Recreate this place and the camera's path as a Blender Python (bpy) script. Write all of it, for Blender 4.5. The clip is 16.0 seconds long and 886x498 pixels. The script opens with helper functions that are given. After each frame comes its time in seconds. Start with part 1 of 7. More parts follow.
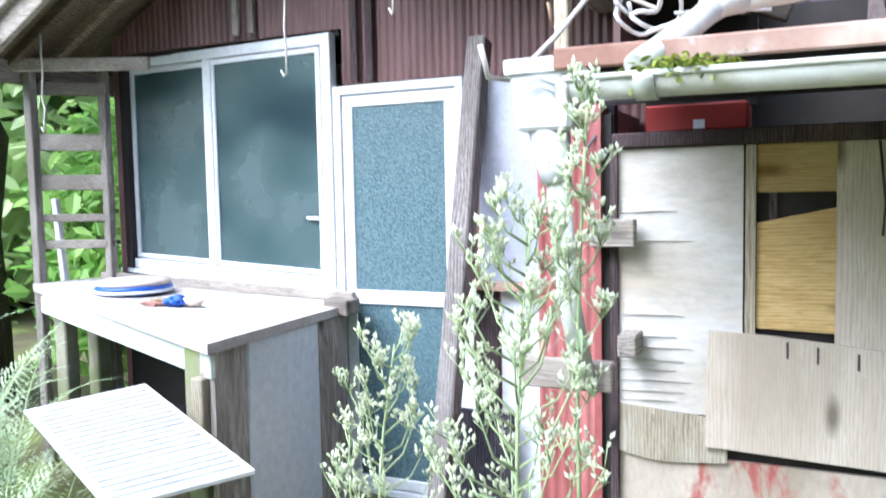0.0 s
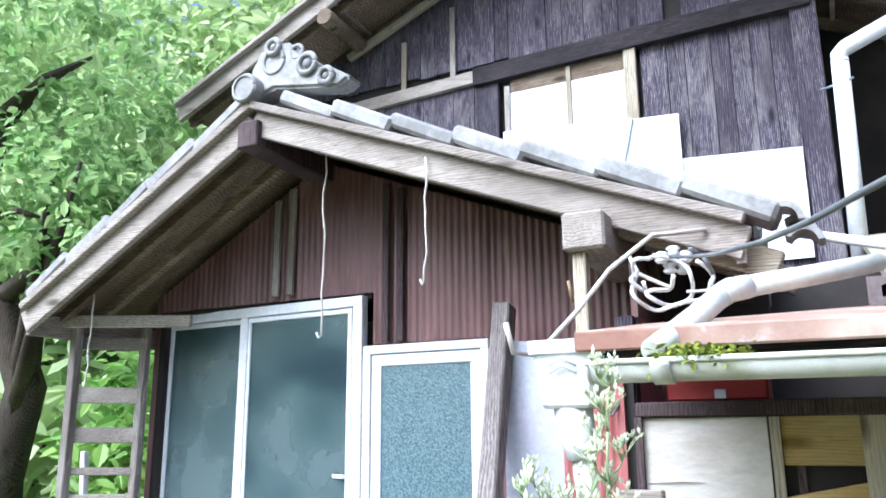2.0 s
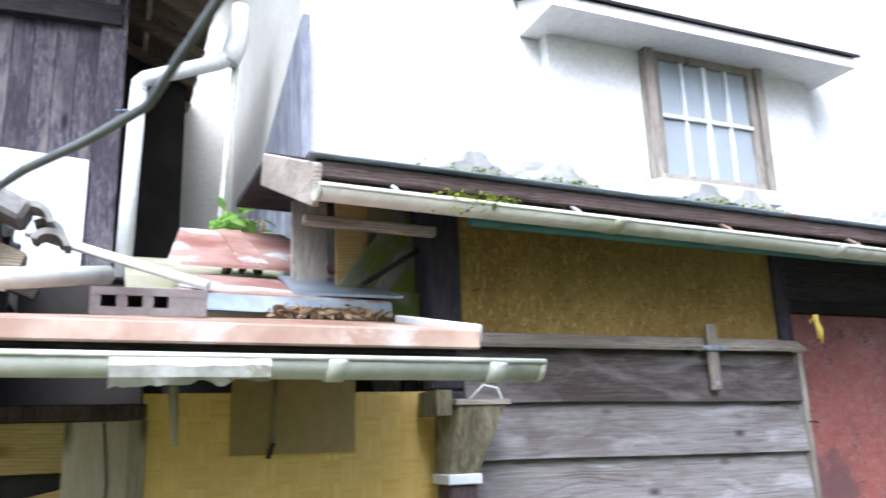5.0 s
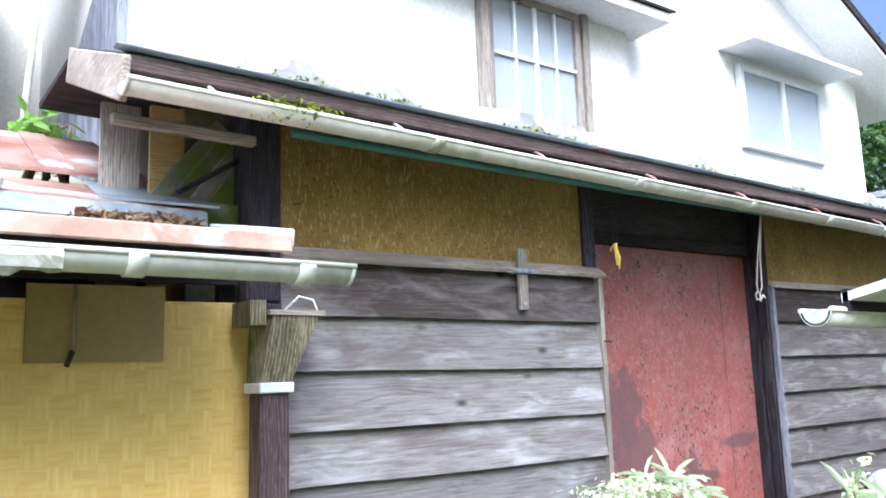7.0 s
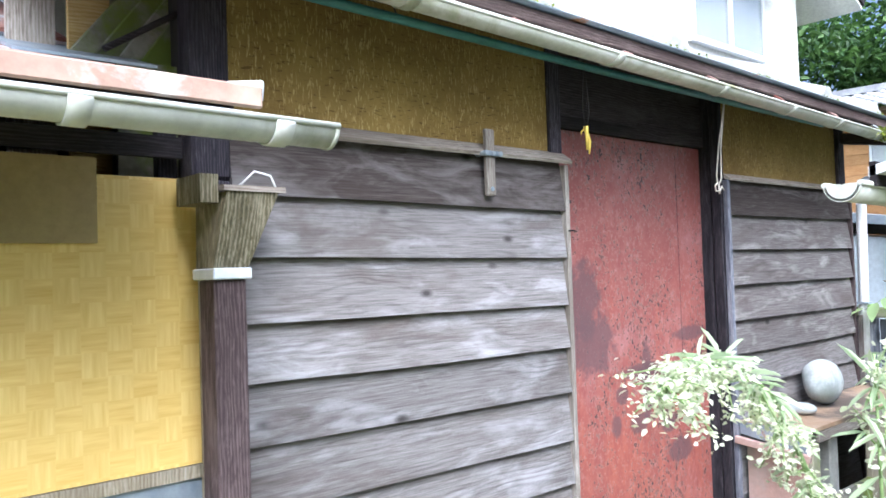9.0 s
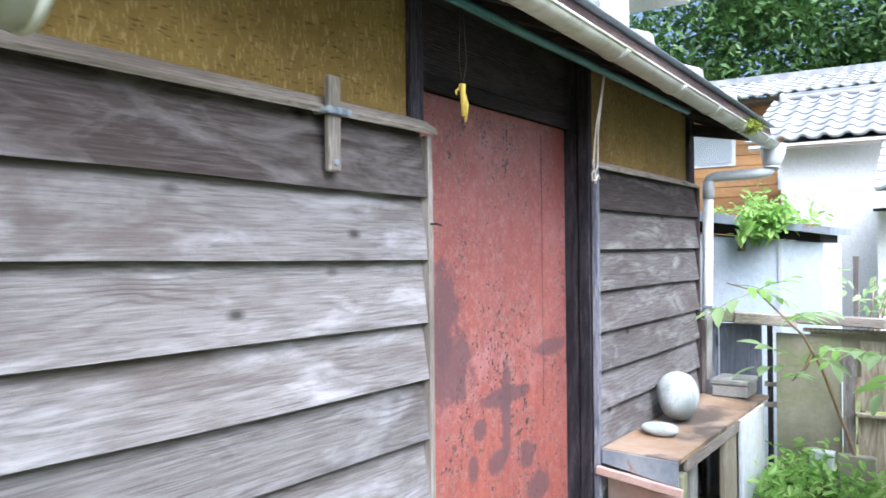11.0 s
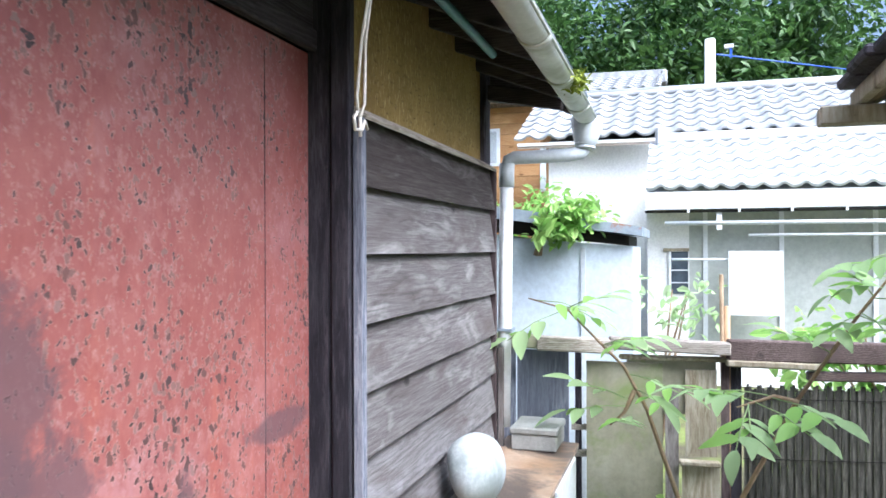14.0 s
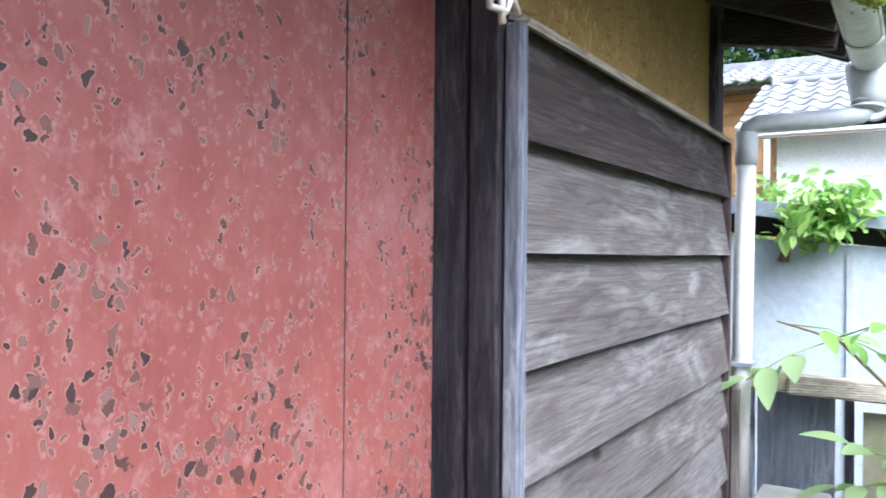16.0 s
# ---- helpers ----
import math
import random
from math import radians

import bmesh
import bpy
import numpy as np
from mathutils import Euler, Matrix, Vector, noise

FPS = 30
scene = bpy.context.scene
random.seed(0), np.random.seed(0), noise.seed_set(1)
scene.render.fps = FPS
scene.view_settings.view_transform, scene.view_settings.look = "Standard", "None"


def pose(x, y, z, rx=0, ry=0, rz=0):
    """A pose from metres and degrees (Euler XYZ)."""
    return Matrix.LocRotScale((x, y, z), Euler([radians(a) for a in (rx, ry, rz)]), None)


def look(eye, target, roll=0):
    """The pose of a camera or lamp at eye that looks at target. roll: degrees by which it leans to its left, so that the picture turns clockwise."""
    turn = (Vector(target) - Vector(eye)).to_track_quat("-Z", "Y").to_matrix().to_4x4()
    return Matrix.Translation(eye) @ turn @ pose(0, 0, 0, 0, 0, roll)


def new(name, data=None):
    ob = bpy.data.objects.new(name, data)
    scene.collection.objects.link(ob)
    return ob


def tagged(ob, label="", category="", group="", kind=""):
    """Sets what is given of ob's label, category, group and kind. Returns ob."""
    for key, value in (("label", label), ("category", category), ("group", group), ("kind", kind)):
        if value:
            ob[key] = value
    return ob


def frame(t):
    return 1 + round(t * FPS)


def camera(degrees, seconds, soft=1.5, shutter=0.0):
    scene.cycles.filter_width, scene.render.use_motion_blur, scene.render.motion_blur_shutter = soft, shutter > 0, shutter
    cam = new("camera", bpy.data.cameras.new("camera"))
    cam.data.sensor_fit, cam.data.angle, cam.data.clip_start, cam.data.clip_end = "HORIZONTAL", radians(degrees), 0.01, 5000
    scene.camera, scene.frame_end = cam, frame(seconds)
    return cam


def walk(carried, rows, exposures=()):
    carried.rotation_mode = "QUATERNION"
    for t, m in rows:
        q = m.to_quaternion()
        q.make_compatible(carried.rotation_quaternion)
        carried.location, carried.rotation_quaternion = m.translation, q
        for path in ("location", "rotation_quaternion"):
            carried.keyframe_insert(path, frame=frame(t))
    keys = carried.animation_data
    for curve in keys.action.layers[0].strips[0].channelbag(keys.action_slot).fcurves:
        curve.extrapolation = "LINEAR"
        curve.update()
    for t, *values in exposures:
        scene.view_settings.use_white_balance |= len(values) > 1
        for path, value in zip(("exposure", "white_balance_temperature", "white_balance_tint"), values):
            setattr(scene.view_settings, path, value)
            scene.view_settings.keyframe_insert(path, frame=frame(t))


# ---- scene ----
cam = camera(58.8, 16.0, soft=1.6, shutter=0.4)
PATH = [
    (0, (-2.53, -2.164, 1.545), (-3.358, -0.349, 1.402), -1.1),
    (0.5, (-2.534, -2.192, 1.564), (-3.406, -0.392, 1.589), -0.7),
    (1, (-2.521, -2.222, 1.576), (-3.405, -0.438, 1.767), -0.4),
    (1.5, (-2.509, -2.247, 1.599), (-3.381, -0.478, 1.934), -0.4),
    (2, (-2.497, -2.248, 1.615), (-3.353, -0.5, 2.073), -0.5),
    (2.5, (-2.498, -2.226, 1.615), (-3.32, -0.473, 2.118), -0.6),
    (3, (-2.478, -2.18, 1.608), (-3.097, -0.346, 2.111), -1.2),
    (3.5, (-2.445, -2.18, 1.603), (-2.697, -0.258, 2.095), -1.6),
    (4, (-2.432, -2.189, 1.596), (-2.282, -0.253, 2.075), -1.8),
    (4.5, (-2.426, -2.199, 1.585), (-1.917, -0.324, 2.061), -1.8),
    (5, (-2.364, -2.228, 1.581), (-1.594, -0.443, 2.051), -1.9),
    (5.2, (-2.339, -2.248, 1.581), (-1.498, -0.494, 2.047), -1.8),
    (7.3, (-2.326, -2.257, 1.488), (-1.151, -0.659, 1.741), -1.9),
    (7.5, (-2.344, -2.236, 1.479), (-1.144, -0.65, 1.693), -1.9),
    (8, (-2.384, -2.176, 1.453), (-1.134, -0.62, 1.589), -1.9),
    (8.2, (-2.389, -2.149, 1.445), (-1.121, -0.606, 1.551), -2.0),
    (10.3, (-2.024, -1.531, 1.516), (-0.525, -0.207, 1.524), -0.5),
    (10.5, (-1.973, -1.461, 1.524), (-0.415, -0.206, 1.532), -0.6),
    (11, (-1.826, -1.327, 1.525), (-0.17, -0.206, 1.528), -0.6),
    (11.5, (-1.612, -1.19, 1.54), (0.091, -0.142, 1.537), -0.5),
    (12, (-1.433, -1.084, 1.547), (0.321, -0.123, 1.544), -0.3),
    (12.5, (-1.262, -0.972, 1.554), (0.573, -0.178, 1.549), -0.1),
    (13, (-1.078, -0.885, 1.549), (0.824, -0.268, 1.545), -0.3),
    (13.5, (-0.82, -0.841, 1.538), (1.091, -0.251, 1.537), -0.4),
    (14, (-0.576, -0.789, 1.535), (1.338, -0.207, 1.535), -0.2),
    (14.5, (-0.352, -0.717, 1.533), (1.561, -0.132, 1.536), -0.2),
    (15, (-0.127, -0.686, 1.515), (1.757, -0.015, 1.522), -0.3),
    (15.5, (0.066, -0.645, 1.524), (1.833, 0.292, 1.534), 0.1),
    (16, (0.182, -0.54, 1.523), (1.887, 0.505, 1.532), 0.5),
]
walk(cam, [(t, look(eye, target, roll)) for t, eye, target, roll in PATH],
     exposures=[(0, 1.36, 5050, 9), (0.5, 1.30, 5050, 9), (2, 1.36, 5050, 9), (4, 1.10, 5200, 9), (5, 1.13, 5250, 9), (7.5, 1.46, 5200, 9), (11, 1.5, 5250, 9), (12.5, 1.58, 5250, 9), (16, 1.58, 5200, 9)])

# ---- world, sun ----
wd = bpy.data.worlds.new("sky"); scene.world = wd; wd.use_nodes = True
sky = wd.node_tree.nodes.new("ShaderNodeTexSky")
sky.sky_type = 'NISHITA'; sky.sun_disc = False
sky.sun_elevation = radians(49); sky.sun_rotation = radians(211)
sky.air_density = 0.8; sky.dust_density = 9.0; sky.ozone_density = 0.2
wbg = wd.node_tree.nodes["Background"]; wbg.inputs["Strength"].default_value = 0.13
wd.node_tree.links.new(sky.outputs["Color"], wbg.inputs["Color"])
sun_data = bpy.data.lights.new("sun", 'SUN'); sun_data.energy = 2.2; sun_data.angle = radians(50)
sun_data.color = (1.0, 0.985, 0.96)
sun = new("sun", sun_data); sun.matrix_world = look((-5.5, -9, 12), (0, 0, 0))

# ---- materials ----
def mat(name):
    m = bpy.data.materials.new(name); m.use_nodes = True
    nt = m.node_tree
    return m, nt, nt.nodes["Principled BSDF"]

def node(nt, kind, **kw):
    n = nt.nodes.new(kind)
    for k, v in kw.items():
        n.inputs[k].default_value = v
    return n

def ramp(nt, fac, stops):
    r = nt.nodes.new("ShaderNodeValToRGB")
    e = r.color_ramp.elements
    e[0].position, e[0].color = stops[0][0], (*stops[0][1], 1)
    e[1].position, e[1].color = stops[-1][0], (*stops[-1][1], 1)
    for p, c in stops[1:-1]:
        x = e.new(p); x.color = (*c, 1)
    nt.links.new(fac, r.inputs["Fac"])
    return r.outputs["Color"]

def mix(nt, fac, a, b, mode='MIX'):
    n = nt.nodes.new("ShaderNodeMix"); n.data_type = 'RGBA'; n.blend_type = mode
    for sock, v in ((n.inputs[0], fac), (n.inputs[6], a), (n.inputs[7], b)):
        if hasattr(v, "is_linked"):
            nt.links.new(v, sock)
        elif isinstance(v, tuple):
            sock.default_value = (*v, 1)
        else:
            sock.default_value = v
    return n.outputs[2]

def coords(nt, scale=(1, 1, 1), jitter=True):
    tc = nt.nodes.new("ShaderNodeTexCoord")
    mp = nt.nodes.new("ShaderNodeMapping"); mp.inputs["Scale"].default_value = scale
    nt.links.new(tc.outputs["Object"], mp.inputs["Vector"])
    if jitter:
        oi = nt.nodes.new("ShaderNodeObjectInfo")
        cx = nt.nodes.new("ShaderNodeCombineXYZ")
        ml = nt.nodes.new("ShaderNodeMath"); ml.operation = 'MULTIPLY'; ml.inputs[1].default_value = 37.0
        nt.links.new(oi.outputs["Random"], ml.inputs[0])
        for i in range(3):
            nt.links.new(ml.outputs[0], cx.inputs[i])
        nt.links.new(cx.outputs[0], mp.inputs["Location"])
    return mp.outputs["Vector"]

def noise_fac(nt, vec, scale, detail=5, rough=0.6, dist=0.0):
    n = node(nt, "ShaderNodeTexNoise", Scale=scale, Detail=detail, Roughness=rough, Distortion=dist)
    nt.links.new(vec, n.inputs["Vector"])
    return n.outputs["Fac"]

def bump(nt, bsdf, height, strength=0.3, dist=0.01):
    b = node(nt, "ShaderNodeBump", Strength=strength, Distance=dist)
    nt.links.new(height, b.inputs["Height"]); nt.links.new(b.outputs["Normal"], bsdf.inputs["Normal"])

def wood(name, dark, mid, light, axis='x', rough=0.85, stain=None, relief=0.4, span=0.2):
    """Weathered board: stretched grain, knots, blotches."""
    m, nt, b = mat(name)
    s = {'x': (1.2, 14, 14), 'y': (14, 1.2, 14), 'z': (14, 14, 1.2)}[axis]
    v = coords(nt, s)
    w = {'x': (0.8, 2.2, 2.2), 'y': (2.2, 0.8, 2.2), 'z': (2.2, 2.2, 0.8)}[axis]
    v2 = coords(nt, w)
    fine = noise_fac(nt, coords(nt, {'x': (6, 50, 50), 'y': (50, 6, 50), 'z': (50, 50, 6)}[axis]), 2.4, 9, 0.7, 1.0)
    wv = nt.nodes.new("ShaderNodeTexWave"); wv.bands_direction = {'x': 'Z', 'y': 'Z', 'z': 'X'}[axis]
    nt.links.new(coords(nt, {'x': (0.16, 1, 1), 'y': (1, 0.16, 1), 'z': (1, 1, 0.16)}[axis]), wv.inputs["Vector"])
    for key, val in (("Scale", 34.0), ("Distortion", 22.0), ("Detail", 3.0), ("Detail Scale", 0.22), ("Detail Roughness", 0.6)):
        wv.inputs[key].default_value = val
    gm = nt.nodes.new("ShaderNodeMath"); gm.operation = 'MULTIPLY_ADD'; gm.inputs[1].default_value = 0.17
    nt.links.new(wv.outputs["Fac"], gm.inputs[0]); nt.links.new(fine, gm.inputs[2])
    gs = nt.nodes.new("ShaderNodeMath"); gs.operation = 'SUBTRACT'; gs.inputs[1].default_value = 0.085
    nt.links.new(gm.outputs[0], gs.inputs[0]); g = gs.outputs[0]
    col = ramp(nt, g, [(0.5 - span, dark), (0.5, mid), (0.5 + span, light)])
    wf = noise_fac(nt, coords(nt, {'x': (1.1, 3, 3), 'y': (3, 1.1, 3), 'z': (3, 3, 1.1)}[axis]), 2.2, 5, 0.6, 0.4)
    col = mix(nt, ramp(nt, wf, [(0.52, (0, 0, 0)), (0.72, (0.55, 0.55, 0.55))]), col, tuple(min(0.6, c * 1.15) for c in light))
    blot = noise_fac(nt, v2, 1.6, 3, 0.55)
    col = mix(nt, ramp(nt, blot, [(0.42, (0, 0, 0)), (0.68, (0.75, 0.75, 0.75))]), col, stain or dark)
    oi = nt.nodes.new("ShaderNodeObjectInfo")
    hv = node(nt, "ShaderNodeHueSaturation")
    mr = nt.nodes.new("ShaderNodeMapRange"); mr.inputs[3].default_value = 0.78; mr.inputs[4].default_value = 1.18
    nt.links.new(oi.outputs["Random"], mr.inputs[0]); nt.links.new(mr.outputs[0], hv.inputs["Value"])
    nt.links.new(col, hv.inputs["Color"])
    kn = nt.nodes.new("ShaderNodeTexVoronoi"); kn.inputs["Scale"].default_value = 1.1
    kv = coords(nt, {'x': (2.2, 6, 6), 'y': (6, 2.2, 6), 'z': (6, 6, 2.2)}[axis])
    nt.links.new(kv, kn.inputs["Vector"])
    kf = ramp(nt, kn.outputs["Distance"], [(0.05, (1, 1, 1)), (0.16, (0, 0, 0))])
    col = mix(nt, kf, hv.outputs["Color"], tuple(c * 0.55 for c in dark))
    nt.links.new(col, b.inputs["Base Color"])
    b.inputs["Roughness"].default_value = rough
    b.inputs["Specular IOR Level"].default_value = 0.25
    bump(nt, b, g, relief, 0.006)
    return m

def patchy(name, a, c, scale=3.0, fine=30, rough=0.8, metal=0.0, spots=None, stops=(0.35, 0.65), relief=0.2, thr=(0.6, 0.66), spot_scale=5.0, stretch=(1, 1, 1)):
    m, nt, b = mat(name)
    v = coords(nt, stretch)
    f = noise_fac(nt, v, scale, 6, 0.6)
    col = ramp(nt, f, [(stops[0], a), (stops[1], c)])
    f2 = noise_fac(nt, v, fine, 5, 0.7)
    col = mix(nt, 0.35, col, ramp(nt, f2, [(0.3, (0.35, 0.35, 0.35)), (0.7, (1, 1, 1))]), 'MULTIPLY')
    if spots:
        f3 = noise_fac(nt, v, spot_scale, 8, 0.65, 0.5)
        col = mix(nt, ramp(nt, f3, [(thr[0], (0, 0, 0)), (thr[1], (1, 1, 1))]), col, spots)
    nt.links.new(col, b.inputs["Base Color"])
    b.inputs["Roughness"].default_value = rough; b.inputs["Metallic"].default_value = metal
    bump(nt, b, f2, relief, 0.005)
    return m

def leafy(name, a, c, trans=0.35, rough=0.5):
    m, nt, b = mat(name)
    ge = nt.nodes.new("ShaderNodeNewGeometry")
    col = ramp(nt, ge.outputs["Random Per Island"], [(0.0, a), (1.0, c)])
    nt.links.new(col, b.inputs["Base Color"]); b.inputs["Roughness"].default_value = rough
    tr = nt.nodes.new("ShaderNodeBsdfTranslucent"); nt.links.new(col, tr.inputs["Color"])
    mx = nt.nodes.new("ShaderNodeMixShader"); mx.inputs[0].default_value = trans
    nt.links.new(b.outputs[0], mx.inputs[1]); nt.links.new(tr.outputs[0], mx.inputs[2])
    nt.links.new(mx.outputs[0], nt.nodes["Material Output"].inputs["Surface"])
    return m

def plank_wood(name, dark, mid, light, bleach, stain):
    """Weathered cedar board: arched growth rings that show in patches, fine fibre, bleached and stained areas, knots."""
    m, nt, b = mat(name)
    v = coords(nt, (1, 1, 1))
    sep = nt.nodes.new("ShaderNodeSeparateXYZ"); nt.links.new(v, sep.inputs[0])
    def calc(op, a, c=None, d=None):
        n = nt.nodes.new("ShaderNodeMath"); n.operation = op
        for k, x in enumerate((a, c, d)):
            if hasattr(x, "is_linked"):
                nt.links.new(x, n.inputs[k])
            elif x is not None:
                n.inputs[k].default_value = x
        return n.outputs[0]
    warp = noise_fac(nt, coords(nt, (0.75, 2.0, 4.2)), 1.7, 3, 0.5, 0.3)
    phase = calc('MULTIPLY_ADD', warp, 60.0, calc('MULTIPLY', sep.outputs[2], 240.0))
    rings = calc('POWER', calc('MULTIPLY_ADD', calc('SINE', phase), 0.5, 0.5), 2.5)
    mask = ramp(nt, noise_fac(nt, coords(nt, (1.3, 3, 5)), 1.8, 4, 0.6), [(0.42, (0.08, 0.08, 0.08)), (0.64, (0.75, 0.75, 0.75))])
    fibre = noise_fac(nt, coords(nt, (4, 110, 110)), 1.6, 7, 0.7, 0.3)
    col = ramp(nt, fibre, [(0.24, dark), (0.5, mid), (0.78, light)])
    bl = noise_fac(nt, coords(nt, (1.5, 3, 5.5)), 1.9, 6, 0.62, 0.6)
    col = mix(nt, ramp(nt, bl, [(0.50, (0, 0, 0)), (0.66, (0.72, 0.72, 0.72))]), col, bleach)
    blot = noise_fac(nt, coords(nt, (1.1, 2.2, 4)), 2.0, 5, 0.6, 0.5)
    col = mix(nt, ramp(nt, blot, [(0.50, (0, 0, 0)), (0.70, (0.8, 0.8, 0.8))]), col, stain)
    grain = calc('MULTIPLY', rings, mask)
    col = mix(nt, calc('MULTIPLY', grain, 0.62), col, tuple(c * 0.8 for c in dark))
    kn = nt.nodes.new("ShaderNodeTexVoronoi"); kn.inputs["Scale"].default_value = 1.0
    nt.links.new(coords(nt, (3.2, 5, 6.5)), kn.inputs["Vector"])
    col = mix(nt, ramp(nt, kn.outputs["Distance"], [(0.03, (0.9, 0.9, 0.9)), (0.11, (0, 0, 0))]), col, tuple(c * 0.5 for c in dark))
    oi = nt.nodes.new("ShaderNodeObjectInfo"); hv = node(nt, "ShaderNodeHueSaturation")
    nt.links.new(calc('MULTIPLY_ADD', oi.outputs["Random"], 0.34, 0.83), hv.inputs["Value"]); nt.links.new(col, hv.inputs["Color"])
    nt.links.new(hv.outputs["Color"], b.inputs["Base Color"])
    b.inputs["Roughness"].default_value = 0.88; b.inputs["Specular IOR Level"].default_value = 0.12
    bump(nt, b, calc('MULTIPLY_ADD', grain, -0.5, fibre), 0.5, 0.005)
    return m
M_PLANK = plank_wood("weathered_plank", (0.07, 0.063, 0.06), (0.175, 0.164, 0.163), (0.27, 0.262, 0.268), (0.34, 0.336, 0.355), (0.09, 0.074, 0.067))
# Brown top boards, with the eave's shade painted into the colour.
M_PLANKB = plank_wood("brown_eave_shade_plank", (0.024, 0.019, 0.018), (0.058, 0.048, 0.045), (0.115, 0.103, 0.10), (0.18, 0.168, 0.168), (0.042, 0.032, 0.028))
# Slightly darker boards for the right bay, above 1.1 m.
M_PLANKS = plank_wood("darker_right_plank", (0.06, 0.053, 0.052), (0.145, 0.132, 0.13), (0.24, 0.225, 0.225), (0.34, 0.325, 0.32), (0.085, 0.07, 0.066))
M_GREYX = wood("grey_wood_x", (0.16, 0.135, 0.11), (0.33, 0.29, 0.25), (0.48, 0.44, 0.40), 'x')
M_GREYY = wood("grey_wood_y", (0.16, 0.135, 0.11), (0.33, 0.29, 0.25), (0.48, 0.44, 0.40), 'y')
M_GREYZ = wood("grey_wood_z", (0.14, 0.12, 0.10), (0.28, 0.25, 0.22), (0.45, 0.42, 0.39), 'z')
M_DARKX = wood("dark_wood_x", (0.012, 0.01, 0.012), (0.03, 0.025, 0.028), (0.065, 0.055, 0.06), 'x')
M_DARKY = wood("dark_wood_y", (0.015, 0.011, 0.01), (0.035, 0.028, 0.025), (0.07, 0.06, 0.05), 'y')
M_DARKZ = wood("dark_wood_z", (0.012, 0.011, 0.016), (0.035, 0.03, 0.04), (0.10, 0.09, 0.105), 'z', relief=0.6)
M_BURNT = wood("charred_cedar", (0.020, 0.017, 0.030), (0.058, 0.05, 0.075), (0.25, 0.23, 0.22), 'z', stain=(0.03, 0.024, 0.036))
M_BROWNZ = wood("brown_wood_z", (0.032, 0.021, 0.022), (0.068, 0.048, 0.05), (0.13, 0.10, 0.10), 'z')
M_BROWNX = wood("brown_wood_x", (0.045, 0.03, 0.028), (0.09, 0.065, 0.06), (0.16, 0.125, 0.115), 'x')
M_TAPE = patchy("torn_tape", (0.30, 0.30, 0.27), (0.58, 0.58, 0.55), 14, 60, 0.7, spots=(0.24, 0.24, 0.18), thr=(0.55, 0.6), spot_scale=9.0)
M_PALEX = wood("pale_wood_x", (0.22, 0.18, 0.12), (0.40, 0.35, 0.26), (0.55, 0.50, 0.42), 'x')
M_POSTW = wood("post_wood", (0.075, 0.062, 0.058), (0.165, 0.145, 0.135), (0.28, 0.26, 0.25), 'z')
M_SOFFIT = wood("soffit_board", (0.07, 0.05, 0.03), (0.16, 0.12, 0.085), (0.30, 0.25, 0.18), 'x')
M_PALEZ = wood("pale_wood_z", (0.22, 0.18, 0.12), (0.40, 0.35, 0.26), (0.55, 0.50, 0.42), 'z')
M_HOPPER = wood("mossy_board_z", (0.05, 0.045, 0.025), (0.17, 0.15, 0.09), (0.40, 0.36, 0.27), 'z')
M_PLY = patchy("grey_plywood", (0.42, 0.37, 0.29), (0.62, 0.61, 0.59), 1.6, 22, 0.85, spots=(0.50, 0.44, 0.35), thr=(0.56, 0.70), spot_scale=2.2, stretch=(1.0, 1.0, 3.0), relief=0.25)
M_PLYY = wood("yellow_plywood", (0.34, 0.22, 0.07), (0.52, 0.37, 0.15), (0.60, 0.46, 0.24), 'x', relief=0.15)
M_PLYZ = wood("tan_plywood", (0.30, 0.25, 0.19), (0.44, 0.39, 0.32), (0.55, 0.51, 0.45), 'z', relief=0.1, span=0.32)
M_CARD = patchy("tan_hardboard", (0.33, 0.235, 0.10), (0.40, 0.30, 0.14), 2.0, 40)
M_RED = None
M_ALU = patchy("white_aluminium", (0.66, 0.69, 0.72), (0.78, 0.80, 0.82), 4, 60, 0.4, 0.0, relief=0.05)
M_CORR = patchy("brown_corrugated_steel", (0.10, 0.046, 0.04), (0.19, 0.10, 0.095), 2.2, 25, 0.42, 0.0, spots=(0.30, 0.19, 0.17), thr=(0.60, 0.8), spot_scale=2.2, stretch=(3, 3, 0.5))
M_CORRRED = patchy("faded_red_corrugated_steel", (0.25, 0.06, 0.06), (0.40, 0.15, 0.14), 4, 25, 0.5, 0.0, spots=(0.5, 0.45, 0.44), thr=(0.6, 0.68), spot_scale=3, stretch=(1, 1, 0.6))
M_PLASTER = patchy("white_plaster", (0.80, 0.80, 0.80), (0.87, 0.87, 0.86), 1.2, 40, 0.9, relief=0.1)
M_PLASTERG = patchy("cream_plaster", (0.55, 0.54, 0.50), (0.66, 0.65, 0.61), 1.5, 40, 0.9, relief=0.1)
M_BOARDW = patchy("white_board", (0.66, 0.70, 0.76), (0.80, 0.82, 0.84), 1.4, 30, 0.6, relief=0.05)
M_PAINTG = patchy("flaking_green_white_paint", (0.46, 0.50, 0.44), (0.64, 0.66, 0.62), 4, 40, 0.8, spots=(0.22, 0.17, 0.12), thr=(0.60, 0.66), spot_scale=6, relief=0.4)
M_BLUEBOARD = patchy("pale_blue_board", (0.55, 0.66, 0.74), (0.70, 0.77, 0.82), 1.4, 30, 0.6, relief=0.05)
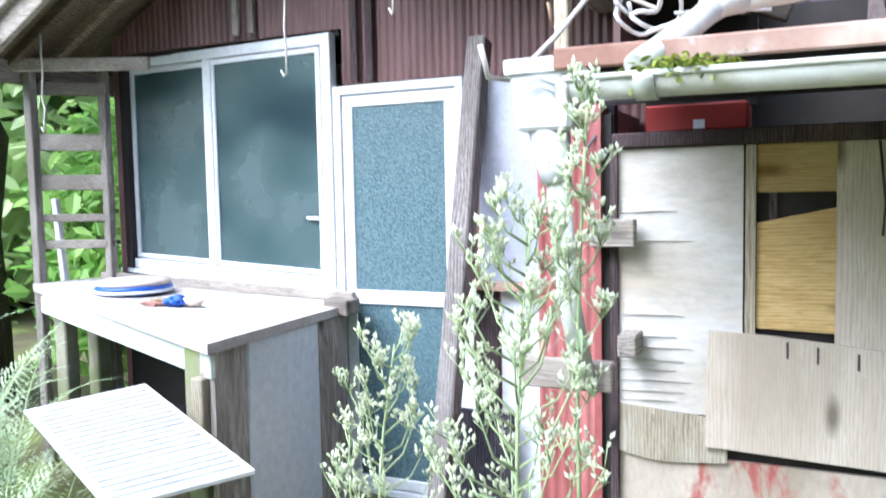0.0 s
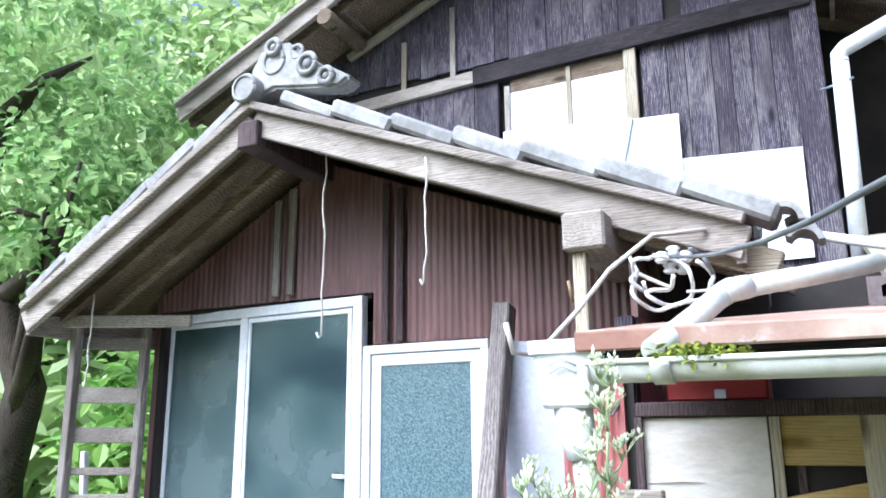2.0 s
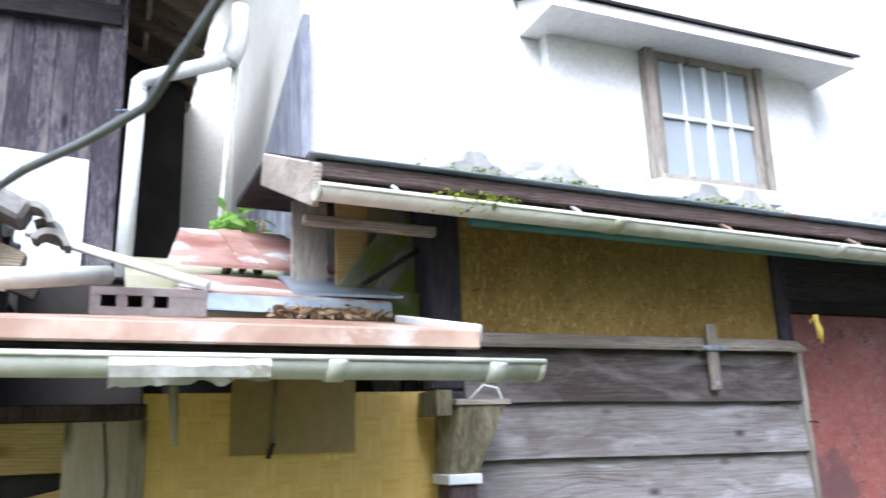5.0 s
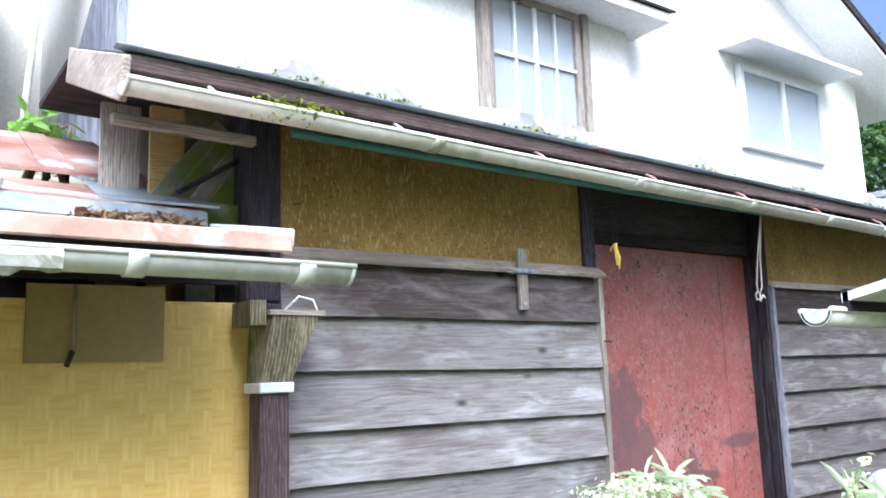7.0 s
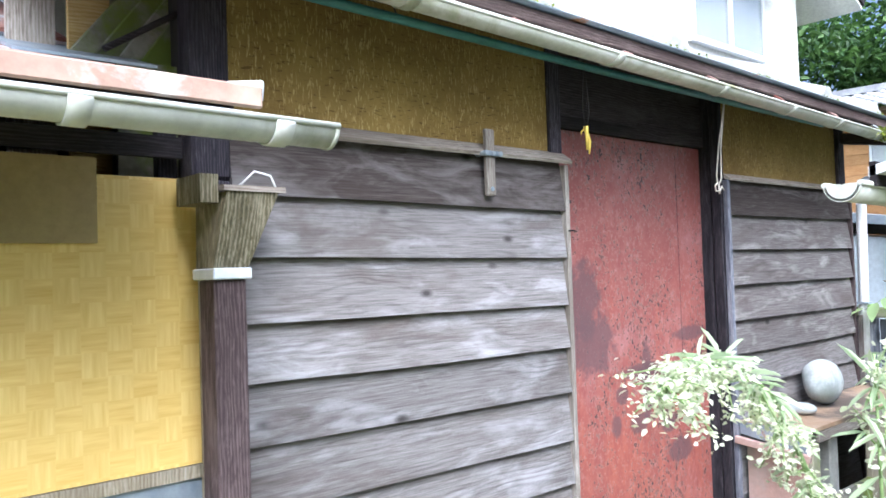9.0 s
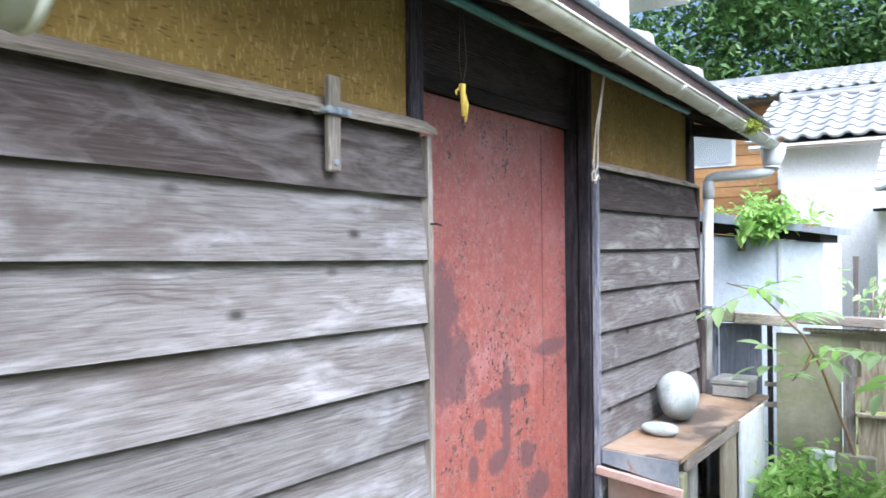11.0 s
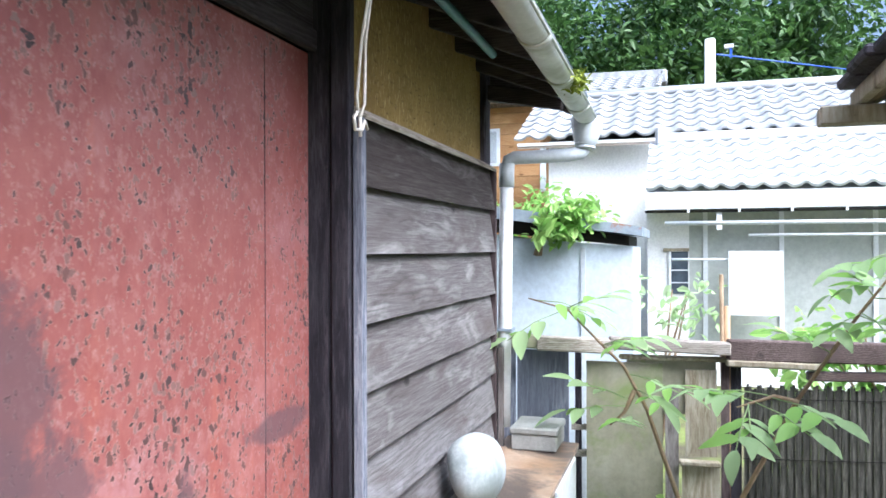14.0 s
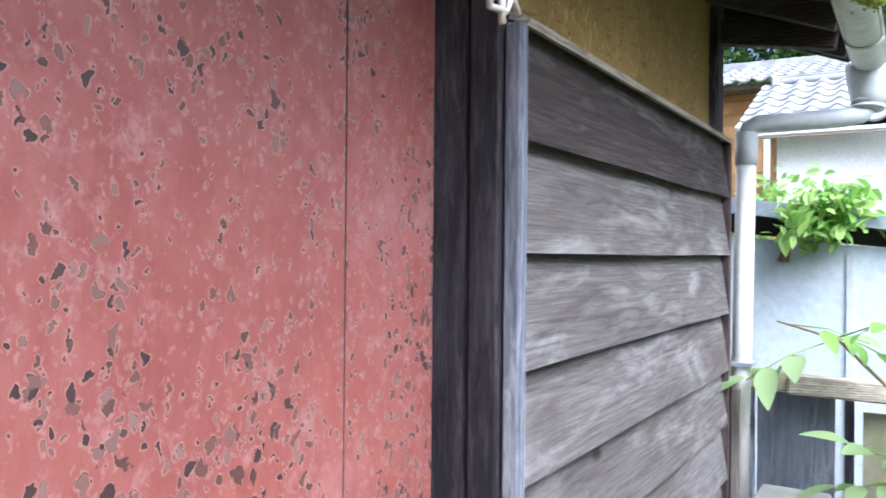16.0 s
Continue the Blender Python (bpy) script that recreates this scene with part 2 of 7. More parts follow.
M_PVC = patchy("mossy_white_pvc", (0.52, 0.54, 0.47), (0.72, 0.73, 0.70), 3, 30, 0.6, spots=(0.26, 0.27, 0.15), thr=(0.50, 0.68), spot_scale=3.0, relief=0.05)
M_PVCCLEAN = patchy("white_pvc", (0.72, 0.74, 0.75), (0.80, 0.81, 0.82), 3, 30, 0.4, relief=0.03)
M_PVCGREY = patchy("grey_pvc", (0.50, 0.54, 0.58), (0.62, 0.66, 0.70), 3, 30, 0.45, relief=0.03)
M_TEAL = patchy("teal_paint", (0.03, 0.13, 0.13), (0.07, 0.21, 0.20), 6, 40, 0.5)
M_KAWARA = patchy("pale_roof_tile", (0.21, 0.21, 0.205), (0.40, 0.40, 0.39), 5, 40, 0.85, spots=(0.18, 0.17, 0.10), thr=(0.6, 0.75), spot_scale=9)
M_KAWARAB = patchy("blue_grey_roof_tile", (0.25, 0.26, 0.28), (0.43, 0.44, 0.45), 5, 40, 0.75)
M_KAWARAW = patchy("pale_far_tile", (0.44, 0.46, 0.48), (0.62, 0.63, 0.64), 5, 40, 0.7)
M_RUSTROOF = patchy("rusted_painted_sheet", (0.24, 0.12, 0.08), (0.45, 0.33, 0.26), 4.0, 25, 0.6, spots=(0.50, 0.49, 0.47), thr=(0.57, 0.68), spot_scale=3.4)
M_RUSTB = patchy("rust_brown_sheet", (0.20, 0.07, 0.05), (0.40, 0.28, 0.24), 3, 30, 0.65, spots=(0.44, 0.47, 0.50), thr=(0.55, 0.61), spot_scale=3.0)
M_GALV = patchy("galvanised_sheet", (0.20, 0.25, 0.32), (0.40, 0.45, 0.50), 4, 30, 0.45, 0.3, spots=(0.35, 0.16, 0.07), thr=(0.62, 0.66), spot_scale=4)
M_CONC = patchy("concrete", (0.27, 0.27, 0.25), (0.40, 0.40, 0.38), 6, 60, 0.9, relief=0.5)
M_DCONC = patchy("dark_concrete_block", (0.12, 0.10, 0.10), (0.24, 0.21, 0.205), 6, 60, 0.9, relief=0.5)
M_STONE = patchy("river_stone", (0.34, 0.37, 0.37), (0.54, 0.57, 0.57), 7, 70, 0.9, spots=(0.24, 0.28, 0.25), thr=(0.52, 0.68), spot_scale=4, relief=0.5)
# Near-black for wires and nails, and painted shade for gaps and interiors.
M_DARK = patchy("near_black_and_shade", (0.012, 0.011, 0.01), (0.03, 0.025, 0.022), 3, 20, 0.9)
M_REDBOX = patchy("red_plastic", (0.28, 0.02, 0.018), (0.38, 0.035, 0.03), 4, 30, 0.5)
M_BLUE = patchy("blue_plastic", (0.02, 0.07, 0.40), (0.03, 0.11, 0.52), 4, 30, 0.4)
M_CREAM = patchy("faded_lid", (0.50, 0.40, 0.34), (0.62, 0.55, 0.48), 4, 30, 0.6)
M_ROPE = patchy("pale_rope", (0.50, 0.46, 0.40), (0.66, 0.62, 0.55), 12, 80, 0.9)
M_YROPE = patchy("yellow_cord", (0.60, 0.42, 0.05), (0.70, 0.52, 0.10), 12, 80, 0.8)
M_CABLE = patchy("grey_cable", (0.10, 0.11, 0.12), (0.18, 0.19, 0.20), 8, 60, 0.6)
M_WHITEC = patchy("white_porcelain", (0.62, 0.63, 0.62), (0.75, 0.76, 0.75), 8, 60, 0.35)
M_BARK = wood("bark", (0.03, 0.022, 0.016), (0.07, 0.055, 0.04), (0.14, 0.12, 0.09), 'z', relief=0.9)
M_STEMG = patchy("green_stem", (0.20, 0.30, 0.10), (0.32, 0.42, 0.18), 8, 50, 0.6)
M_STEMP = patchy("pale_green_stem", (0.34, 0.44, 0.20), (0.48, 0.56, 0.32), 8, 50, 0.6)
M_TWIG = patchy("brown_twig", (0.20, 0.13, 0.07), (0.32, 0.23, 0.14), 10, 60, 0.8)
M_BARE = patchy("bare_bamboo", (0.34, 0.20, 0.10), (0.48, 0.32, 0.18), 6, 50, 0.6)
M_MOSS = leafy("moss", (0.08, 0.12, 0.01), (0.28, 0.32, 0.03), 0.2, 0.9)
M_LEAF = leafy("tree_leaves", (0.17, 0.32, 0.09), (0.44, 0.58, 0.25), 0.5)
M_LEAFL = leafy("bright_leaves", (0.20, 0.40, 0.07), (0.46, 0.64, 0.20), 0.5)
M_LEAFB = leafy("elder_leaves", (0.34, 0.50, 0.22), (0.56, 0.67, 0.40), 0.55)
M_HILL = leafy("pale_hill_leaves", (0.34, 0.48, 0.18), (0.62, 0.72, 0.40), 0.5)
M_LEAFF = leafy("forest_leaves", (0.02, 0.06, 0.015), (0.11, 0.21, 0.05))
M_LEAFP = leafy("pale_weed", (0.40, 0.52, 0.30), (0.64, 0.72, 0.52), 0.4)
M_BLUEWOOD = wood("blue_grey_wood_z", (0.09, 0.10, 0.13), (0.20, 0.21, 0.26), (0.36, 0.37, 0.42), 'z')
M_FLOWER = leafy("cream_blossom", (0.60, 0.65, 0.42), (0.78, 0.80, 0.66), 0.4)
M_SHEETW = patchy("white_enamel", (0.52, 0.53, 0.54), (0.64, 0.64, 0.64), 3, 30, 0.4, relief=0.05)
M_MISTY = patchy("misty_glass", (0.36, 0.39, 0.37), (0.48, 0.50, 0.47), 1.5, 20, 0.3, relief=0.02)
M_WINDARK = patchy("dark_glass", (0.04, 0.05, 0.07), (0.09, 0.11, 0.14), 3, 20, 0.2)
M_WOODHOUSE = wood("orange_siding", (0.30, 0.15, 0.06), (0.44, 0.25, 0.11), (0.52, 0.33, 0.17), 'y', relief=0.1)
M_GROUND = patchy("mossy_earth", (0.07, 0.055, 0.035), (0.12, 0.12, 0.04), 2.5, 30, 0.95, spots=(0.16, 0.20, 0.04), thr=(0.5, 0.65), spot_scale=1.5, relief=0.8)
M_SHELF = patchy("rusty_shelf_sheet", (0.32, 0.19, 0.10), (0.48, 0.37, 0.28), 3.2, 30, 0.35, spots=(0.11, 0.085, 0.07), thr=(0.47, 0.56), spot_scale=2.4, relief=0.2)
M_REED = wood("reed_screen", (0.035, 0.034, 0.03), (0.095, 0.09, 0.078), (0.20, 0.19, 0.165), 'z')
M_LICHEN = patchy("lichen_board", (0.22, 0.21, 0.14), (0.36, 0.34, 0.26), 3, 40, 0.9, spots=(0.18, 0.22, 0.08), thr=(0.5, 0.62), spot_scale=2.0)
M_MOSSB = patchy('green_stained_board', (0.10, 0.095, 0.075), (0.30, 0.28, 0.25), 5, 40, 0.9, spots=(0.13, 0.17, 0.03), thr=(0.46, 0.58), spot_scale=4.0)
M_BASE = patchy("scuffed_base_board", (0.36, 0.30, 0.23), (0.52, 0.46, 0.38), 3, 40, 0.85, spots=(0.33, 0.10, 0.08), thr=(0.52, 0.60), spot_scale=3.2, stretch=(1.6, 1.6, 0.8))
M_PINK = patchy("faded_pink_board", (0.42, 0.27, 0.23), (0.52, 0.38, 0.34), 2.0, 40, 0.85, spots=(0.36, 0.30, 0.27), thr=(0.55, 0.7), spot_scale=3.0)

def red_paint():
    m, nt, b = mat("flaking_red_paint")
    v = coords(nt, (1, 1, 1), False)
    sep = nt.nodes.new("ShaderNodeSeparateXYZ"); nt.links.new(v, sep.inputs[0])
    base = ramp(nt, noise_fac(nt, v, 2.3, 6, 0.65), [(0.3, (0.205, 0.062, 0.054)), (0.52, (0.265, 0.092, 0.080)), (0.75, (0.335, 0.180, 0.188))])
    # more orange low down and in upright streaks, pinker towards the top
    mr = nt.nodes.new("ShaderNodeMapRange"); nt.links.new(sep.outputs[2], mr.inputs[0])
    mr.inputs[1].default_value = 1.55; mr.inputs[2].default_value = 0.7; mr.inputs[3].default_value = -0.10; mr.inputs[4].default_value = 0.16
    st = nt.nodes.new("ShaderNodeMath"); st.operation = 'ADD'
    nt.links.new(noise_fac(nt, coords(nt, (6, 6, 0.5), False), 2.5, 6, 0.6), st.inputs[0]); nt.links.new(mr.outputs[0], st.inputs[1])
    base = mix(nt, ramp(nt, st.outputs[0], [(0.46, (0, 0, 0)), (0.72, (0.6, 0.6, 0.6))]), base, (0.345, 0.105, 0.068))
    base = mix(nt, ramp(nt, noise_fac(nt, coords(nt, (1.6, 1.6, 0.8), False), 16, 6, 0.7), [(0.40, (0, 0, 0)), (0.64, (0.75, 0.75, 0.75))]), base, (0.20, 0.052, 0.044))
    base = mix(nt, ramp(nt, noise_fac(nt, coords(nt, (1.2, 1.2, 1.0), False), 31, 5, 0.7), [(0.54, (0, 0, 0)), (0.70, (0.55, 0.55, 0.55))]), base, (0.37, 0.21, 0.21))
    # flakes: small irregular chips with pale lifted rims
    wob = nt.nodes.new("ShaderNodeTexNoise"); wob.inputs["Scale"].default_value = 50.0; wob.inputs["Detail"].default_value = 3.0
    nt.links.new(v, wob.inputs["Vector"])
    wv = nt.nodes.new("ShaderNodeVectorMath"); wv.operation = 'MULTIPLY_ADD'; wv.inputs[1].default_value = (0.034, 0.034, 0.034)
    nt.links.new(wob.outputs["Color"], wv.inputs[0]); nt.links.new(coords(nt, (1.15, 1.15, 0.8), False), wv.inputs[2])
    vo = nt.nodes.new("ShaderNodeTexVoronoi"); vo.inputs["Scale"].default_value = 66.0; nt.links.new(wv.outputs[0], vo.inputs["Vector"])
    rgbs = nt.nodes.new("ShaderNodeSeparateColor"); nt.links.new(vo.outputs["Color"], rgbs.inputs[0])
    dens = ramp(nt, noise_fac(nt, coords(nt, (2.2, 2.2, 1.0), False), 2.6, 5, 0.65), [(0.34, (0.10, 0.10, 0.10)), (0.64, (0.82, 0.82, 0.82))])
    rad = nt.nodes.new("ShaderNodeMath"); rad.operation = 'MULTIPLY'; nt.links.new(dens, rad.inputs[0])
    pw = nt.nodes.new("ShaderNodeMath"); pw.operation = 'POWER'; pw.inputs[1].default_value = 1.3
    nt.links.new(rgbs.outputs[0], pw.inputs[0]); nt.links.new(pw.outputs[0], rad.inputs[1])
    gap = nt.nodes.new("ShaderNodeMath"); gap.operation = 'SUBTRACT'; nt.links.new(rad.outputs[0], gap.inputs[0]); nt.links.new(vo.outputs["Distance"], gap.inputs[1])
    def edge(lo, hi, top):
        r = nt.nodes.new("ShaderNodeMapRange"); nt.links.new(gap.outputs[0], r.inputs[0])
        r.inputs[1].default_value = lo; r.inputs[2].default_value = hi; r.inputs[4].default_value = top
        return r.outputs[0]
    chips = edge(-0.01, 0.03, 1.0)
    pale = edge(-0.20, -0.02, 0.42)
    col = mix(nt, pale, base, (0.42, 0.27, 0.25))
    fine = noise_fac(nt, v, 190, 3, 0.6)
    col = mix(nt, ramp(nt, fine, [(0.60, (0, 0, 0)), (0.72, (0.5, 0.5, 0.5))]), col, (0.16, 0.06, 0.055))
    chipcol = ramp(nt, rgbs.outputs[1], [(0.2, (0.045, 0.026, 0.026)), (0.65, (0.13, 0.06, 0.05)), (0.95, (0.20, 0.12, 0.11))])
    col = mix(nt, chips, col, chipcol)
    # bare worn stains with their own outline
    big = noise_fac(nt, v, 2.6, 4, 0.55, 0.3)
    def blob(cx, cz, rx, rz):
        def axis(out, c, r):
            s = nt.nodes.new("ShaderNodeMath"); s.operation = 'SUBTRACT'; s.inputs[1].default_value = c
            nt.links.new(out, s.inputs[0])
            d = nt.nodes.new("ShaderNodeMath"); d.operation = 'DIVIDE'; d.inputs[1].default_value = r
            nt.links.new(s.outputs[0], d.inputs[0])
            q = nt.nodes.new("ShaderNodeMath"); q.operation = 'POWER'; q.inputs[1].default_value = 2.0
            a = nt.nodes.new("ShaderNodeMath"); a.operation = 'ABSOLUTE'
            nt.links.new(d.outputs[0], a.inputs[0]); nt.links.new(a.outputs[0], q.inputs[0])
            return q.outputs[0]
        s = nt.nodes.new("ShaderNodeMath"); s.operation = 'ADD'
        nt.links.new(axis(sep.outputs[0], cx, rx), s.inputs[0]); nt.links.new(axis(sep.outputs[2], cz, rz), s.inputs[1])
        e = nt.nodes.new("ShaderNodeMath"); e.operation = 'MULTIPLY_ADD'; e.inputs[1].default_value = 3.2
        nt.links.new(noise_fac(nt, v, 11, 8, 0.7, 0.3), e.inputs[0])
        nt.links.new(s.outputs[0], e.inputs[2])
        return blobramp(e.outputs[0])
    def blobramp(o):
        r = nt.nodes.new("ShaderNodeMapRange"); r.inputs[1].default_value = 2.2; r.inputs[2].default_value = 2.7
        r.inputs[3].default_value = 0.8; r.inputs[4].default_value = 0.0
        nt.links.new(o, r.inputs[0]); return r.outputs[0]
    for c in ((0.25, 1.32, 0.13, 0.17), (0.31, 1.14, 0.16, 0.14), (0.685, 0.93, 0.038, 0.19), (0.67, 0.99, 0.20, 0.035), (0.50, 0.905, 0.05, 0.04), (0.62, 0.765, 0.07, 0.05), (0.84, 0.745, 0.06, 0.06), (0.45, 0.775, 0.04, 0.05), (1.06, 1.13, 0.17, 0.035), (0.93, 0.60, 0.10, 0.06)):
        col = mix(nt, blob(*c), col, (0.10, 0.058, 0.065))
    nt.links.new(col, b.inputs["Base Color"])
    b.inputs["Roughness"].default_value = 0.5
    inv = nt.nodes.new("ShaderNodeMath"); inv.operation = 'SUBTRACT'; inv.inputs[0].default_value = 1.0
    nt.links.new(chips, inv.inputs[1])
    bump(nt, b, inv.outputs[0], 0.8, 0.006)
    return m
M_RED = red_paint()

def earth_wall():
    m, nt, b = mat("straw_clay")
    v = coords(nt, (1, 1, 1), False)
    f = noise_fac(nt, v, 3, 6, 0.6)
    col = ramp(nt, f, [(0.3, (0.155, 0.095, 0.02)), (0.7, (0.28, 0.19, 0.05))])
    for i, (sc, ang) in enumerate((((170, 170, 32), 0.5), ((34, 190, 190), -0.4), ((170, 170, 36), -0.9))):
        tc = nt.nodes.new("ShaderNodeTexCoord"); mp = nt.nodes.new("ShaderNodeMapping")
        mp.inputs["Rotation"].default_value = (0, ang, 0); mp.inputs["Scale"].default_value = sc
        mp.inputs["Location"].default_value = (i * 7, 0, 3)
        nt.links.new(tc.outputs["Object"], mp.inputs["Vector"])
        s = noise_fac(nt, mp.outputs[0], 1.0, 2, 0.5)
        col = mix(nt, ramp(nt, s, [(0.62, (0, 0, 0)), (0.68, (0.8, 0.8, 0.8))]), col, (0.40, 0.30, 0.11) if i != 1 else (0.09, 0.05, 0.01))
    nt.links.new(col, b.inputs["Base Color"]); b.inputs["Roughness"].default_value = 0.95
    bump(nt, b, noise_fac(nt, v, 45, 6, 0.7), 0.7, 0.006)
    return m
M_EARTHW = earth_wall()

def parquet(name):
    """Printed sheet of basket-weave squares; alternate squares turn the grain."""
    m, nt, b = mat(name)
    v = coords(nt, (1, 1, 1), False)
    ck = node(nt, "ShaderNodeTexChecker", Scale=1 / 0.06); nt.links.new(v, ck.inputs["Vector"])
    va = coords(nt, (3, 3, 40), False); vb = coords(nt, (40, 3, 3), False)
    ga = ramp(nt, noise_fac(nt, va, 2, 4), [(0.3, (0.70, 0.46, 0.115)), (0.7, (0.84, 0.63, 0.22))])
    gb = ramp(nt, noise_fac(nt, vb, 2, 4), [(0.3, (0.72, 0.49, 0.13)), (0.7, (0.86, 0.66, 0.25))])
    col = mix(nt, ck.outputs["Fac"], ga, gb)
    br = noise_fac(nt, v, 2.5, 3)
    col = mix(nt, 0.5, col, ramp(nt, br, [(0.3, (0.72, 0.66, 0.55)), (0.7, (1, 1, 1))]), 'MULTIPLY')
    nt.links.new(col, b.inputs["Base Color"]); b.inputs["Roughness"].default_value = 0.45
    return m
M_PARQ = parquet("parquet_print")

def glass(name, tint, rough, bumpscale, strength):
    m, nt, b = mat(name)
    b.inputs["Base Color"].default_value = (*tint, 1); b.inputs["Roughness"].default_value = rough
    b.inputs["Transmission Weight"].default_value = 0.75; b.inputs["IOR"].default_value = 1.45
    v = coords(nt, (1, 1, 1), False)
    bump(nt, b, noise_fac(nt, v, bumpscale, 2, 0.5), strength, 0.004)
    return m
M_FROST = glass("frosted_glass", (0.16, 0.23, 0.25), 0.17, 5, 0.06)
# Mottle painted into the pane colour: grime, and tint in place of reflections.
def pane_mottle(m):
    nt = m.node_tree; b = nt.nodes["Principled BSDF"]
    v = coords(nt, (1, 1, 1), True)
    c = ramp(nt, noise_fac(nt, v, 2.6, 4, 0.55), [(0.34, (0.05, 0.085, 0.11)), (0.5, (0.12, 0.19, 0.20)), (0.66, (0.19, 0.26, 0.27))])
    nt.links.new(c, b.inputs["Base Color"]); b.inputs["Transmission Weight"].default_value = 0.55
pane_mottle(M_FROST)
def pattern_glass():
    m, nt, b = mat("patterned_glass")
    v = coords(nt, (1, 1, 1), False)
    f = noise_fac(nt, v, 120, 3, 0.5, 0.4)
    nt.links.new(ramp(nt, f, [(0.36, (0.09, 0.16, 0.185)), (0.62, (0.19, 0.28, 0.31))]), b.inputs["Base Color"])
    b.inputs["Roughness"].default_value = 0.22; b.inputs["Transmission Weight"].default_value = 0.35
    bump(nt, b, f, 0.7, 0.004)
    return m
M_PATTERN = pattern_glass()
M_PANE = glass("clear_pane", (0.75, 0.80, 0.84), 0.05, 3, 0.02)
M_FIBRE = patchy("grey_fibreglass", (0.36, 0.38, 0.46), (0.50, 0.52, 0.58), 3, 60, 0.5, spots=(0.35, 0.28, 0.36), thr=(0.6, 0.75), spot_scale=2)

# ---- mesh helpers ----
def bm_box(bm, x0, x1, y0, y1, z0, z1, m=None, bev=0.0):
    r = bmesh.ops.create_cube(bm, size=1.0)
    t = Matrix.Translation(((x0 + x1) / 2, (y0 + y1) / 2, (z0 + z1) / 2)) @ Matrix.Diagonal((x1 - x0, y1 - y0, z1 - z0, 1))
    if m is not None:
        t = m @ t
    bmesh.ops.transform(bm, matrix=t, verts=r["verts"])
    if bev:
        es = list({e for v in r["verts"] for e in v.link_edges})
        bmesh.ops.bevel(bm, geom=es, offset=bev, segments=1, affect='EDGES')
    return bm

def box(x0, x1, y0, y1, z0, z1, m=None, bev=0.0):
    return bm_box(bmesh.new(), x0, x1, y0, y1, z0, z1, m, bev)

def tube_into(bm, pts, radii, sides=8, caps=True):
    pts = [Vector(p) for p in pts]
    if not hasattr(radii, "__len__"):
        radii = [radii] * len(pts)
    rings, ref = [], None
    for i, p in enumerate(pts):
        d = (pts[min(i + 1, len(pts) - 1)] - pts[max(i - 1, 0)]).normalized()
        if ref is None:
            ref = d.orthogonal().normalized()
        u = (ref - d * ref.dot(d)).normalized(); ref = u; w = d.cross(u)
        rings.append([bm.verts.new(p + (u * math.cos(a) + w * math.sin(a)) * radii[i]) for a in [2 * math.pi * k / sides for k in range(sides)]])
    for a, b in zip(rings, rings[1:]):
        for k in range(sides):
            f = bm.faces.new((a[k], a[(k + 1) % sides], b[(k + 1) % sides], b[k])); f.smooth = True
    if caps:
        bm.faces.new(rings[0][::-1]); bm.faces.new(rings[-1])
    return bm

def tube(pts, radii, sides=8):
    return tube_into(bmesh.new(), pts, radii, sides)

def beam(p, q, w, h, bev=0.004, up=(0, 0, 1)):
    """A squared timber from p to q, w wide and h high."""
    p, q = Vector(p), Vector(q); d = q - p; L = d.length; d.normalize()
    s = d.cross(Vector(up)).normalized(); u = s.cross(d)
    m = Matrix((( d.x, s.x, u.x, p.x), (d.y, s.y, u.y, p.y), (d.z, s.z, u.z, p.z), (0, 0, 0, 1)))
    return box(0, L, -w / 2, w / 2, -h / 2, h / 2, m, bev)

def ext(profile, axis, a, b, close=True):
    """Extrudes a 2D outline (pairs) along an axis from a to b."""
    bm = bmesh.new()
    def P(u, v, t):
        return {'x': (t, u, v), 'y': (u, t, v), 'z': (u, v, t)}[axis]
    A = [bm.verts.new(P(u, v, a)) for u, v in profile]; B = [bm.verts.new(P(u, v, b)) for u, v in profile]
    n = len(profile)
    for i in range(n if close else n - 1):
        bm.faces.new((A[i], A[(i + 1) % n], B[(i + 1) % n], B[i]))
    if close:
        bm.faces.new(A[::-1]); bm.faces.new(B)
    bmesh.ops.recalc_face_normals(bm, faces=bm.faces[:])
    return bm

def to_mesh(name, bm, material):
    me = bpy.data.meshes.new(name); bm.to_mesh(me); bm.free()
    if material:
        me.materials.append(material)
    return me

def part(name, bm, material, parent=None, label="", at=None):
    """One mesh object; its origin goes to its own middle, so that grain varies from piece to piece."""
    me = to_mesh(name, bm, material)
    ob = new(name, me)
    if at is None and len(me.vertices):
        co = np.empty(len(me.vertices) * 3); me.vertices.foreach_get("co", co); co = co.reshape(-1, 3)
        c = Vector(((co.min(0) + co.max(0)) / 2).tolist())
        me.transform(Matrix.Translation(-c)); ob.location = c
    if parent is not None:
        ob.parent = parent
        ob.matrix_parent_inverse = parent.matrix_basis.inverted() if parent.parent is None else (parent.parent.matrix_basis @ parent.matrix_parent_inverse @ parent.matrix_basis).inverted()
    if label:
        ob["label"] = label
    return ob

def thing(name, at, label, category, group="", kind=""):
    ob = new(name); ob.location = at; ob.empty_display_size = 0.1
    return tagged(ob, label, category, group, kind)

def solid(name, bm, material, label, category, group="", kind=""):
    return tagged(part(name, bm, material), label, category, group, kind)

